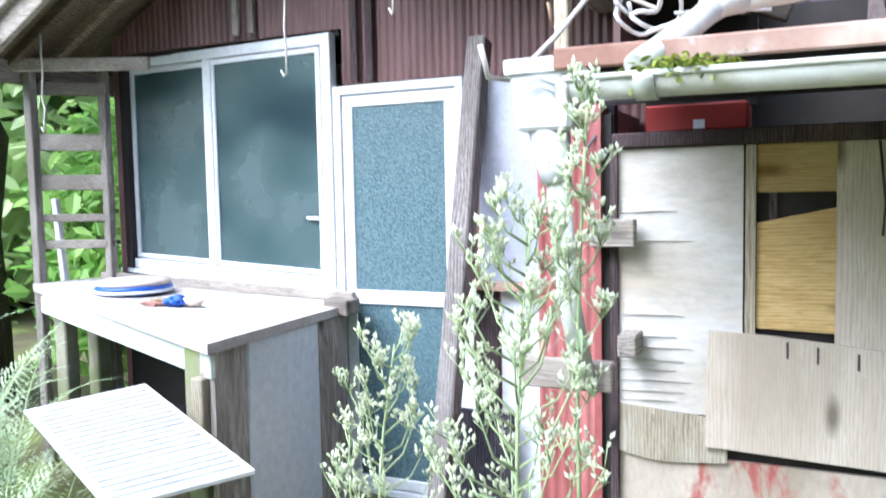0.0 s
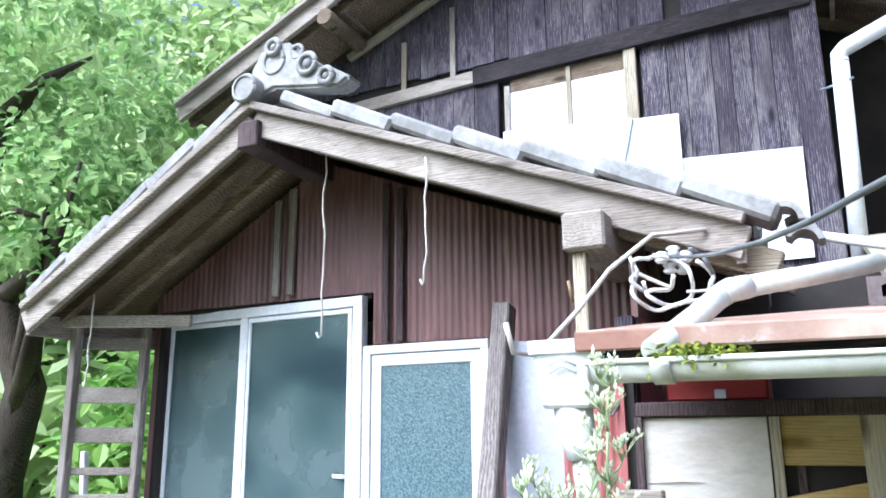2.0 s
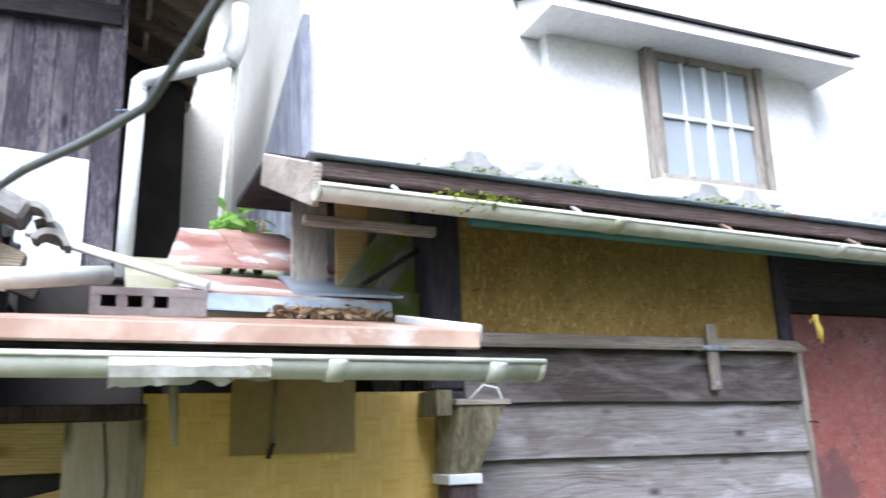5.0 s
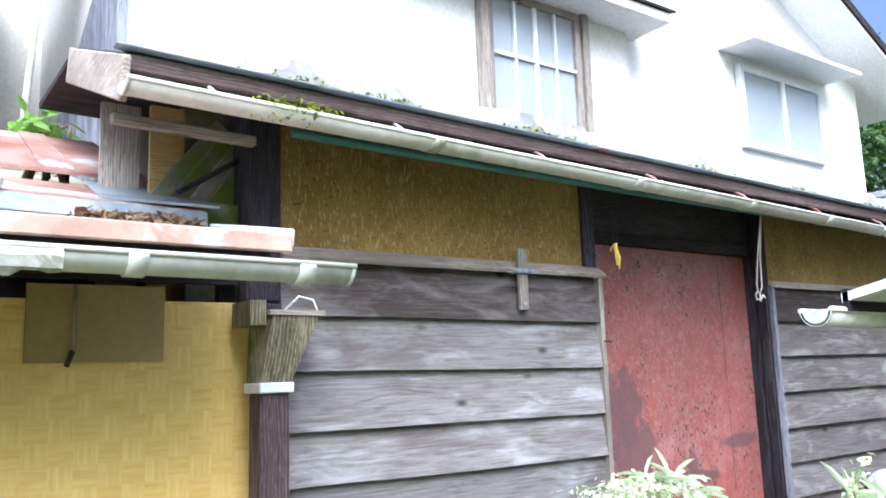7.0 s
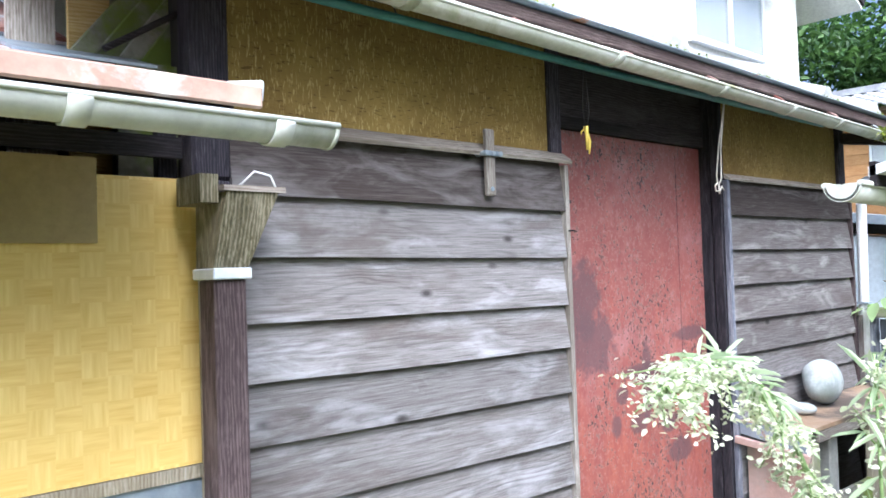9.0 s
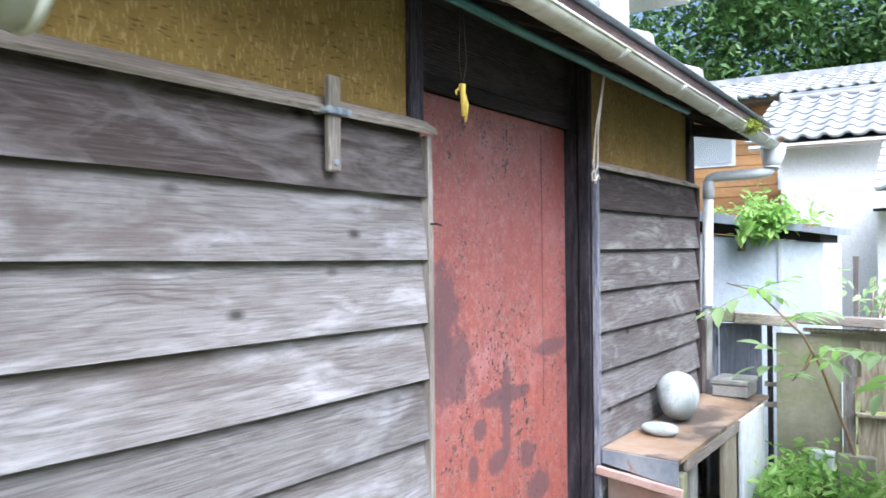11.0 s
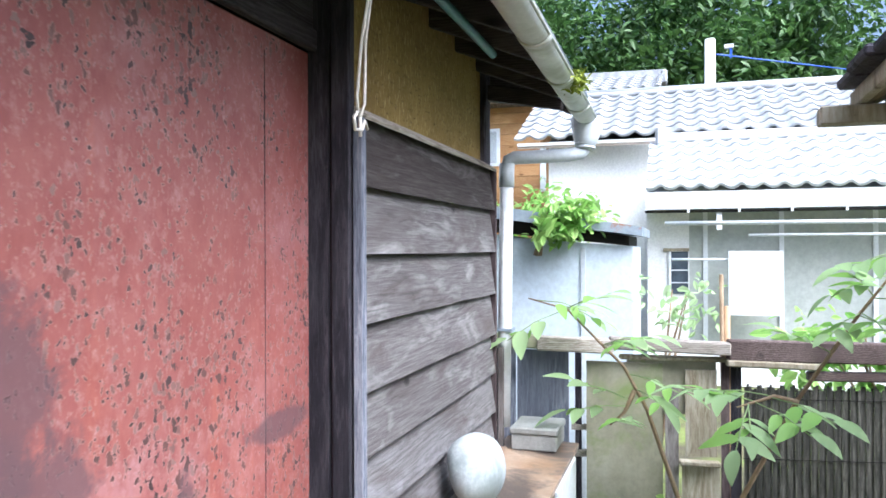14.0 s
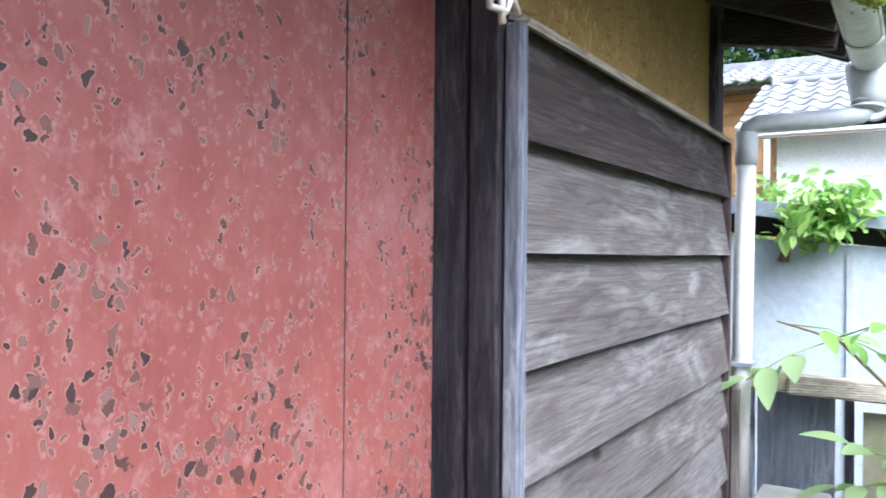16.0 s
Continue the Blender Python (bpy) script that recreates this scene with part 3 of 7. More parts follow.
def gable_sheet(x0, x1, zfun, y, pitch=0.032, depth=0.005, z0=0.0):
    """Upright corrugated sheet between z0 and a top given by zfun(x)."""
    bm = bmesh.new(); n = int((x1 - x0) / pitch * 4); prev = None
    for i in range(n + 1):
        x = x0 + (x1 - x0) * i / n
        yy = y - depth * math.sin(2 * math.pi * (x - x0) / pitch)
        cur = (bm.verts.new((x, yy, z0 if not callable(z0) else z0(x))), bm.verts.new((x, yy, zfun(x))))
        if prev:
            f = bm.faces.new((prev[0], cur[0], cur[1], prev[1])); f.smooth = True
        prev = cur
    return bm

def leaf_mesh(name, centres, size, material, seed=1, aspect=0.5, droop=0.3, upbias=0.6):
    """Many small bent leaves about the given points, in one mesh."""
    rg = np.random.default_rng(seed); n = len(centres)
    c = np.asarray(centres, float)
    nrm = rg.normal(size=(n, 3)); nrm[:, 2] = np.abs(nrm[:, 2]) + upbias; nrm /= np.linalg.norm(nrm, axis=1)[:, None]
    a = rg.normal(size=(n, 3)); a -= nrm * (a * nrm).sum(1)[:, None]; a /= np.linalg.norm(a, axis=1)[:, None]
    a[:, 2] -= droop; a /= np.linalg.norm(a, axis=1)[:, None]
    b = np.cross(nrm, a)
    s = size * rg.uniform(0.6, 1.3, n)[:, None]
    v = np.empty((n, 6, 3))
    v[:, 0] = c; v[:, 3] = c + a * s - nrm * s * 0.12
    v[:, 1] = c + a * s * 0.35 + b * s * aspect * 0.5 + nrm * s * 0.06; v[:, 5] = c + a * s * 0.35 - b * s * aspect * 0.5 + nrm * s * 0.06
    v[:, 2] = c + a * s * 0.75 + b * s * aspect * 0.36; v[:, 4] = c + a * s * 0.75 - b * s * aspect * 0.36
    base = np.arange(n)[:, None] * 6
    f = np.concatenate([base + np.array([[0, 1, 2, 3]]), base + np.array([[0, 3, 4, 5]])])
    me = bpy.data.meshes.new(name); me.from_pydata(v.reshape(-1, 3).tolist(), [], f.tolist()); me.materials.append(material)
    return me

def clumps(seed, boxes, per, r):
    """Points in many small round clumps that fill the given ellipsoids (centre, radii, number of clumps)."""
    rg = np.random.default_rng(seed); out = []
    for c, rad, k in boxes:
        d = rg.normal(size=(k, 3)); d /= np.linalg.norm(d, axis=1)[:, None]
        cc = np.array(c) + d * (rg.uniform(0.25, 1, (k, 1)) ** 0.5) * np.array(rad)
        for q in cc:
            rr = r * rg.uniform(0.6, 1.4)
            out.append(q + rg.normal(size=(per, 3)) * rr * 0.5)
    return np.concatenate(out)

def mesh_part(name, me, parent, label=""):
    ob = new(name, me); ob.parent = parent; ob["kind"] = "stuff"
    ob.matrix_parent_inverse = parent.matrix_basis.inverted()
    if label:
        ob["label"] = label
    return ob

def ground_z(x, y):
    k = min(1, max(0, (-2.9 - x) / 0.9)); k = k * k * (3 - 2 * k)
    return 0.12 + 0.22 * k

# ---- ground ----
def make_ground():
    bm = bmesh.new()
    xs = [-400, -60, -20, -12] + [-9 + 0.3 * i for i in range(48)] + [7, 10, 20, 60, 400]
    ys = [-400, -60, -15, -8] + [-5 + 0.35 * i for i in range(26)] + [6, 10, 20, 60, 400]
    vs = [[bm.verts.new((x, y, ground_z(x, y) + (noise.noise((x * 2, y * 2, 0)) * 0.02 if abs(x) < 10 and abs(y) < 6 else 0))) for x in xs] for y in ys]
    for r, s in zip(vs, vs[1:]):
        for i in range(len(xs) - 1):
            f = bm.faces.new((r[i], r[i + 1], s[i + 1], s[i])); f.smooth = True
    ob = new("ground", to_mesh("ground", bm, M_GROUND))
    tagged(ob, "dark mossy earth yard along the sheds", "ground", kind="structure")
make_ground()

# ---- plank-clad shed ----
shed = thing("wall_shed", (0.5, 0.1, 0.1), "shed wall of grey boards below straw-flecked yellow clay", "wall", kind="structure")
bm = box(-1.45, 0.0, 0.02, 0.16, 0.1, 2.42)
bm_box(bm, 1.262, 2.65, 0.02, 0.16, 0.1, 2.42)
bm_box(bm, 0.0, 1.262, 0.145, 0.16, 0.1, 2.42)
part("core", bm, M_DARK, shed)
part("clay_panel", box(-1.36, -0.045, 0.0, 0.018, 1.84, 2.40), M_EARTHW, shed, "yellow straw-flecked clay plaster")
part("clay_panel", box(1.238, 2.56, 0.004, 0.019, 1.84, 2.40), M_EARTHW, shed, "yellow straw-flecked clay plaster")
part("post", box(-1.432, -1.362, -0.035, 0.05, 0.1, 1.72, bev=0.006), M_DARKZ, shed)
part("post", box(-1.468, -1.360, -0.036, 0.05, 1.722, 2.40, bev=0.008), M_DARKZ, shed, "dark timber corner post")
part("post", box(-0.043, 0.03, -0.012, 0.14, 1.885, 2.40, bev=0.006), M_DARKZ, shed, "dark timber post above the boards")
part("post", box(1.202, 1.260, 0.044, 0.144, 0.1, 2.40, bev=0.006), M_DARKZ, shed, "dark blue-black timber door post")
part("post", box(1.196, 1.232, -0.012, 0.040, 0.1, 2.40, bev=0.005), M_DARKZ, shed, "dark blue-black outer door jamb")
part("post", box(1.204, 1.229, -0.044, -0.015, 0.1, 1.86, bev=0.004), M_BLUEWOOD, shed, "weathered blue-grey stop batten")
part("post", box(2.562, 2.645, -0.02, 0.10, 1.875, 2.40, bev=0.006), M_DARKZ, shed, "dark timber corner post")
part("edge_batten", box(0.0, 0.022, -0.042, 0.10, 0.1, 1.85), M_GREYZ, shed)
part("corner_board", box(2.648, 2.672, -0.040, 0.05, 0.1, 1.868, bev=0.003), M_BROWNZ, shed, "dark corner board at the end of the planks")
part("corner_board", box(2.674, 2.72, -0.01, 0.02, 0.1, 1.80, bev=0.003), M_BROWNZ, shed, "dark brown board set back at the corner")
part("edge_batten", box(2.662, 2.69, -0.066, -0.042, 0.1, 1.12, bev=0.003), M_POSTW, shed)
part("lintel", box(0.031, 1.20, 0.074, 0.098, 2.026, 2.078, bev=0.004), M_DARKX, shed, "dark timber door head")
part("transom_board", box(0.031, 1.20, 0.086, 0.104, 2.08, 2.40), M_DARKX, shed, "near-black board over the door")

def clapboards(x0, x1, seams, lift=0.0):
    """Lapped boards between the given heights, each leaning out at its foot; the ends stay a little uneven."""
    rg = random.Random(len(seams))
    for lo, hi in zip(seams[1:], seams):
        bm = bmesh.new(); n = 12
        prev = None
        for i in range(n + 1):
            x = x0 + (x1 - x0) * i / n
            j = (noise.noise((x * 1.7, lo * 9, 3)) * 0.004)
            k = noise.noise((x * 2.3, lo * 5, 8)) * 0.003
            pr = [(-0.002, hi + 0.016), (-0.012, hi + 0.016), (-0.040 + k, lo + j), (-0.022 + k, lo + 0.010 + j)]
            up = lift * (x1 - x) / (x1 - x0) * min(1.0, (1.95 - lo) * 2.5)
            cur = [bm.verts.new((x, y, z + (up if z < 1.86 else 0))) for y, z in pr]
            if prev:
                for a in range(4):
                    bm.faces.new((prev[a], prev[(a + 1) % 4], cur[(a + 1) % 4], cur[a]))
            else:
                bm.faces.new(cur)
            prev = cur
        bm.faces.new(prev[::-1])
        bmesh.ops.recalc_face_normals(bm, faces=bm.faces[:])
        # The top board's darker material also carries the shade below the eave.
        part("plank", bm, M_PLANKB if hi > 1.7 else M_PLANKS if x0 > 1 and hi > 1.1 else M_PLANK, shed, "brown top board with eave shade in its colour" if hi > 1.7 else "")
        for nx in (x1 - 0.03, x0 + 0.62 * (x1 - x0)):
            nm = bmesh.new(); bmesh.ops.create_icosphere(nm, subdivisions=1, radius=0.004)
            bmesh.ops.transform(nm, matrix=Matrix.Translation((nx + rg.uniform(-.01, .01), -0.033, lo + 0.02)) @ Matrix.Diagonal((1, 0.5, 1, 1)), verts=nm.verts[:])
            part("nail", nm, M_DARK, shed, "rusted nail head")
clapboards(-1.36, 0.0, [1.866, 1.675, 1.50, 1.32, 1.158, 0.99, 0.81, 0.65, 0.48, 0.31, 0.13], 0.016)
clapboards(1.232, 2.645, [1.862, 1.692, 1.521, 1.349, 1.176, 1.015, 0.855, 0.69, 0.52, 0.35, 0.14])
cap = ext([(0.0, 1.905), (-0.012, 1.90), (-0.056, 1.866), (-0.050, 1.854), (0.0, 1.880)], 'x', -1.36, 0.034)
part("cap_board", cap, M_GREYX, shed, "pale grey drip board capping the planks")
cap = ext([(0.003, 1.897), (-0.012, 1.892), (-0.047, 1.868), (-0.042, 1.858), (0.003, 1.878)], 'x', 1.225, 2.648)
part("cap_board", cap, M_GREYX, shed, "pale grey drip board capping the planks")

latch = thing("door_latch", (-0.415, -0.035, 1.80), "grey wooden turn-latch with screwed steel bracket on the boards", "latch")
part("strip", box(-0.435, -0.393, -0.066, -0.046, 1.715, 1.945, bev=0.004), M_GREYZ, latch)
part("bracket", box(-0.455, -0.373, -0.078, -0.068, 1.85, 1.868, bev=0.003), M_GALV, latch, "dull steel strap")
for dx in (-0.033, 0.033):
    part("spacer", tube([(-0.414 + dx, -0.03, 1.859), (-0.414 + dx, -0.082, 1.859)], 0.009, 8), M_GALV, latch)
for zz in (1.859, 1.738):
    part("screw", tube([(-0.414, -0.064, zz), (-0.414, -0.081 if zz > 1.8 else -0.07, zz)], 0.008, 8), M_GALV, latch)

door = thing("door_1", (0.6, 0.11, 0.14), "closed flush door with flaking salmon-red paint and dark bare patches", "door", kind="structure")
bm = box(0.024, 1.20, 0.10, 0.14, 0.14, 2.025, bev=0.003)
ob = part("leaf", bm, M_RED, door, at=(0, 0, 0))
part("seam_strip", box(0.983, 0.9845, 0.0988, 0.101, 0.9, 1.98), M_BROWNZ, ob)
part("pull", tube([(0.012, -0.04, 1.60), (0.012, -0.062, 1.60), (0.03, -0.066, 1.596)], 0.003, 6), M_DARK, ob, "bent nail pull")

# shed roof with its eave
roof = thing("roof_shed", (0.4, 0.3, 2.3), "low lean-to roof with dark fascia, rafters and tile ends", "roof", kind="structure")
def eave_z(x):
    return 2.290 - 0.0185 * (x + 1.9)
bm = bmesh.new()
for (ya, za), (yb, zb) in (((-0.35, 0.0), (0.34, 0.267)), ((0.34, 0.267), (1.055, 0.30))):
    P = [(-1.9, ya, eave_z(-1.9) + za), (2.92, ya, eave_z(2.92) + za), (2.92, yb, eave_z(2.92) + zb), (-1.9, yb, eave_z(-1.9) + zb)]
    top = [bm.verts.new(p) for p in P]; bot = [bm.verts.new((p[0], p[1], p[2] - 0.022)) for p in P]
    bm.faces.new(top); bm.faces.new(bot[::-1])
    for i in range(4):
        bm.faces.new((top[i], bot[i], bot[(i + 1) % 4], top[(i + 1) % 4]))
bmesh.ops.recalc_face_normals(bm, faces=bm.faces[:])
part("sheathing", bm, M_DARKX, roof, "dark roof boarding")
part("fascia", beam((-1.9, -0.362, 2.262), (2.92, -0.362, 2.172), 0.018, 0.046), M_BROWNX, roof, "dark brown eave board")
part("drip_edge", beam((-1.93, -0.372, 2.293), (2.94, -0.372, 2.204), 0.05, 0.006), M_GALV, roof, "thin pale metal drip edge")
part("verge_board", beam((-1.91, -0.40, 2.205), (-1.91, 0.33, 2.49), 0.02, 0.11), M_GREYY, roof, "grey verge board")
part("verge_board", beam((2.91, -0.35, 2.155), (2.91, 0.33, 2.42), 0.02, 0.07), M_DARKY, roof)
for i in range(16):
    x = -1.8 + i * 0.308
    part("rafter", beam((x, -0.345, eave_z(x) - 0.058), (x, 0.30, eave_z(x) + 0.194), 0.035, 0.06), M_DARKY, roof)
part("wall_plate", box(-1.47, 2.66, 0.025, 0.10, 2.31, 2.40), M_DARKX, roof)
part("end_bracket", beam((2.62, 0.02, 2.19), (2.62, -0.33, 2.13), 0.045, 0.065), M_DARKY, roof)
part("eave_beam", beam((-1.88, -0.12, 2.195), (-1.48, -0.12, 2.185), 0.03, 0.03), M_GREYX, roof)
def tile_end(x):
    """Rounded end of a tile course with its two shoulders."""
    t = thing("roof_tile", (x, -0.27, eave_z(x) + 0.02), "pale mossy tile end on the eave", "roof tile", "tile ends on the shed eave")
    bm = bmesh.new(); n = 24; A, B = [], []
    for y, lst, s in ((-0.33, A, 1.0), (-0.05, B, 1.0)):
        for k in range(n + 1):
            u = k / n; xx = x - 0.12 + 0.24 * u
            zz = eave_z(x) + (y + 0.35) * 0.387 + 0.028 + 0.022 / (1 + math.exp((abs(u - 0.5) - 0.33) * 60)) + 0.036 / (1 + math.exp((abs(u - 0.5) - 0.15) * 60))
            lst.append(bm.verts.new((xx, y, zz)))
    a0 = [bm.verts.new((v.co.x, v.co.y, eave_z(x) + 0.004)) for v in A]
    for k in range(n):
        bm.faces.new((A[k], A[k + 1], B[k + 1], B[k])).smooth = True
        bm.faces.new((a0[k], a0[k + 1], A[k + 1], A[k]))
    bmesh.ops.recalc_face_normals(bm, faces=bm.faces[:])
    part("tile", bm, M_KAWARA, t)
    rg = np.random.default_rng(int(100 + x * 10))
    pts = np.c_[x + rg.normal(0, 0.07, 260), np.full(260, -0.325) + rg.normal(0, 0.012, 260), eave_z(x) + 0.026 + rg.normal(0, 0.008, 260)]
    mesh_part("moss", leaf_mesh("moss", pts, 0.014, M_MOSS, 5, 0.6), t, "yellow-green moss")
for x in (-1.43, -1.14, -0.60, -0.42, 0.35, 1.05, 1.7, 2.3):
    tile_end(x)

def gutter_run(name, p, q, r, material, label, group, joints, deep=1.0):
    """Half-round gutter with rolled lips, end caps, and collars at the joints."""
    p, q = Vector(p), Vector(q); d = (q - p); L = d.length; d.normalize()
    s = d.cross(Vector((0, 0, 1))).normalized(); u = Vector((0, 0, 1))
    g = thing(name, p, label, "gutter", group)
    def shell(a, b, rr, th):
        bm = bmesh.new(); rings = []
        for t in (a, b):
            o = p + d * t; ring = []
            for k in range(13):
                an = math.pi * k / 12
                ring.append(bm.verts.new(o + s * math.cos(an) * rr - u * math.sin(an) * rr * deep))
            for k in range(12, -1, -1):
                an = math.pi * k / 12
                ring.append(bm.verts.new(o + s * math.cos(an) * (rr - th) - u * (math.sin(an) * (rr - th) * deep)))
            rings.append(ring)
        n = len(rings[0])
        for k in range(n):
            bm.faces.new((rings[0][k], rings[0][(k + 1) % n], rings[1][(k + 1) % n], rings[1][k])).smooth = True
        for rg_ in rings:
            for k in range(12):
                bm.faces.new((rg_[k], rg_[k + 1], rg_[n - 2 - k], rg_[n - 1 - k]))
        bmesh.ops.recalc_face_normals(bm, faces=bm.faces[:])
        return bm
    ch = part("channel", shell(0, L, r, 0.004), material, g)
    part("lip", tube([p + s * r, q + s * r], 0.006, 6), material, ch)
    part("lip", tube([p - s * r, q - s * r], 0.006, 6), material, ch)
    for t in joints:
        part("collar", shell(t * L - 0.018, t * L + 0.018, r + 0.005, 0.004), material, ch)
    for t in (0.004, L - 0.004):
        part("end_cap", shell(t - 0.004, t + 0.004, r + 0.002, r - 0.001), material, ch)
    return g

eg = gutter_run("eave_gutter", (-1.92, -0.42, 2.188), (2.90, -0.40, 2.088), 0.042, M_PVC, "mossy off-white half-round gutter under the shed eave", "gutters", (0.18, 0.36, 0.5, 0.62, 0.72, 0.82, 0.92), 0.68)
for i in range(9):
    x = -1.7 + i * 0.55
    part("hanger", tube([(x, -0.36, eave_z(x) - 0.05), (x, -0.40, eave_z(x) - 0.075), (x, -0.42, eave_z(x) - 0.10)], 0.006, 6), M_RUSTB, eg, "rusted gutter hook")
rg = np.random.default_rng(8)
for mx, n, sp in ((2.12, 500, 0.05), (-1.5, 260, 0.05)):
    z = 2.188 - 0.0208 * (mx + 1.92)
    pts = np.c_[mx + rg.normal(0, sp, n), -0.44 + rg.normal(0, 0.018, n), z + 0.005 + rg.normal(0, 0.013, n)]
    mesh_part("moss", leaf_mesh("moss", pts, 0.02, M_MOSS, 9, 0.5), eg, "bright yellow-green moss clump")

tp = thing("teal_pole", (-1.43, -0.26, 2.17), "slim teal-painted pole hung along the eave", "pole")
part("pole", tube([(-1.40, -0.20, 2.204), (0.1, -0.20, 2.182), (1.93, -0.20, 2.170)], 0.014, 10), M_TEAL, tp)
for x in (-0.9, -0.06, 0.94, 1.4):
    z = 2.228 - 0.018 * (x + 1.385)
    part("tie", tube([(x, -0.19, z - 0.018), (x, -0.172, z + 0.015), (x + .004, -0.18, z + 0.07)], 0.0025, 5), M_DARK, tp)

dp = thing("downpipe", (2.55, -0.1, 0.8), "grey-white plastic downpipe with swan neck and funnel outlet", "downpipe", "downpipes")
part("outlet", tube([(2.835, -0.40, 2.095), (2.835, -0.40, 2.05), (2.83, -0.395, 2.0), (2.825, -0.39, 1.955)], [0.068, 0.066, 0.052, 0.036], 16), M_PVCGREY, dp, "funnel-shaped gutter outlet")
for zz in (1.985, 1.968):
    part("outlet_ring", tube([(2.828, -0.392, zz), (2.827, -0.392, zz - 0.008)], 0.045, 16), M_PVCGREY, dp)
part("neck", tube([(2.825, -0.39, 1.965), (2.82, -0.375, 1.945), (2.80, -0.32, 1.935), (2.742, -0.10, 1.925), (2.737, -0.078, 1.915), (2.735, -0.070, 1.88)], 0.029, 12), M_PVCGREY, dp)
part("pipe", tube([(2.735, -0.070, 1.86), (2.705, -0.058, 0.78)], 0.029, 12), M_PVCCLEAN, dp)
part("joint", tube([(2.736, -0.070, 1.90), (2.733, -0.069, 1.80)], 0.033, 12), M_PVCGREY, dp)
part("clip", box(2.68, 2.755, -0.10, -0.005, 1.185, 1.197), M_GALV, dp, "galvanised pipe strap")

def string(name, pts, r, material, label, cat="string", **kw):
    return solid(name, tube(pts, r, 6), material, label, cat, **kw)

k = thing("yellow_cord", (-0.062, -0.200, 2.160), "yellow knotted cord tassel on a thin wire below the eave", "cord")
part("wire", tube([(-0.062, -0.200, 2.210), (-0.077, -0.200, 2.032), (-0.062, -0.200, 1.962)], 0.0015, 5), M_DARK, k)
part("wire", tube([(-0.062, -0.200, 2.210), (-0.037, -0.200, 2.032), (-0.057, -0.200, 1.962)], 0.0015, 5), M_DARK, k)
bm = tube([(-0.062, -0.200, 1.967), (-0.059, -0.200, 1.932), (-0.057, -0.200, 1.882)], [0.010, 0.007, 0.005], 6)
tube_into(bm, [(-0.062, -0.200, 1.957), (-0.047, -0.205, 1.912), (-0.050, -0.202, 1.867)], [0.005, 0.006, 0.003], 6)
tube_into(bm, [(-0.062, -0.200, 1.962), (-0.077, -0.190, 1.947), (-0.082, -0.195, 1.937)], 0.003, 5)
part("tassel", bm, M_YROPE, k)
k = thing("hanging_string", (0.927, -0.151, 1.818), "pale knotted string looped from the eave pole", "string")
bm = tube([(0.942, -0.190, 2.188), (0.932, -0.156, 1.968), (0.907, -0.156, 1.848), (0.917, -0.154, 1.808)], 0.0035, 6)
tube_into(bm, [(0.942, -0.190, 2.188), (0.952, -0.156, 1.968), (0.947, -0.156, 1.838), (0.927, -0.154, 1.808)], 0.0035, 6)
tube_into(bm, [(0.917, -0.154, 1.818), (0.892, -0.156, 1.803), (0.897, -0.156, 1.778), (0.937, -0.154, 1.783), (0.952, -0.154, 1.803), (0.967, -0.154, 1.788)], 0.004, 6)
tube_into(bm, [(0.927, -0.154, 1.808), (0.929, -0.154, 1.768)], 0.004, 6)
part("loop", bm, M_ROPE, k)

# shelf at the far end of the shed
sh = thing("shelf", (1.9, -0.2, 0.13), "low rust-stained shelf of boards and sheet metal on posts", "shelf")
part("top", ext([(-0.357, 0.672), (-0.357, 0.690), (-0.045, 0.704), (-0.045, 0.682)], 'x', 1.225, 2.86), M_SHELF, sh, "wet rust-orange sheet top")
part("end_flap", ext([(-0.362, 0.592), (-0.362, 0.688), (-0.20, 0.694), (-0.05, 0.70), (-0.05, 0.645)], 'x', 1.212, 1.223), M_GALV, sh, "grey folded metal end of the top")
part("end_rail", beam((1.200, -0.385, 0.572), (1.200, -0.03, 0.618), 0.022, 0.035), M_PINK, sh, "pinkish weathered batten")
part("end_panel", box(1.27, 1.285, -0.335, -0.05, 0.10, 0.60), M_PINK, sh, "faded pink painted board")
part("front_rail", box(1.36, 2.205, -0.356, -0.334, 0.615, 0.668, bev=0.004), M_GREYX, sh)
part("front_post", box(1.30, 1.37, -0.352, -0.30, 0.10, 0.612, bev=0.006), M_LICHEN, sh)
part("front_post", box(1.97, 2.17, -0.350, -0.315, 0.10, 0.612, bev=0.006), M_PALEZ, sh)
part("low_board", box(1.372, 1.968, -0.345, -0.325, 0.10, 0.34), M_MOSSB, sh, "green-stained low board")
part("front_panel", box(2.21, 2.70, -0.366, -0.345, 0.12, 0.672, bev=0.004), M_BOARDW, sh, "peeling white front board")
for x in (1.6, 2.74):
    part("support", box(x, x + 0.09, -0.30, -0.06, 0.10, 0.668, bev=0.008), M_CONC, sh)
def boulder(name, c, r, material, label, seed):
    bm = bmesh.new(); bmesh.ops.create_icosphere(bm, subdivisions=4, radius=1.0)
    for v in bm.verts:
        n = noise.noise(v.co * 1.1 + Vector((seed, 0, 0)))
        v.co *= 1 + 0.13 * n
        v.co = Vector((v.co.x * r[0], v.co.y * r[1], v.co.z * r[2]))
    for f in bm.faces:
        f.smooth = True
    lo = min(v.co.z for v in bm.verts)
    bmesh.ops.transform(bm, matrix=Matrix.Translation((c[0], c[1], c[2] - lo - 0.004)), verts=bm.verts[:])
    return solid(name, bm, material, label, "stone")
boulder("stone", (1.90, -0.145, 0.703), (0.125, 0.092, 0.118), M_STONE, "large smooth pale grey river stone on the shelf", 2)
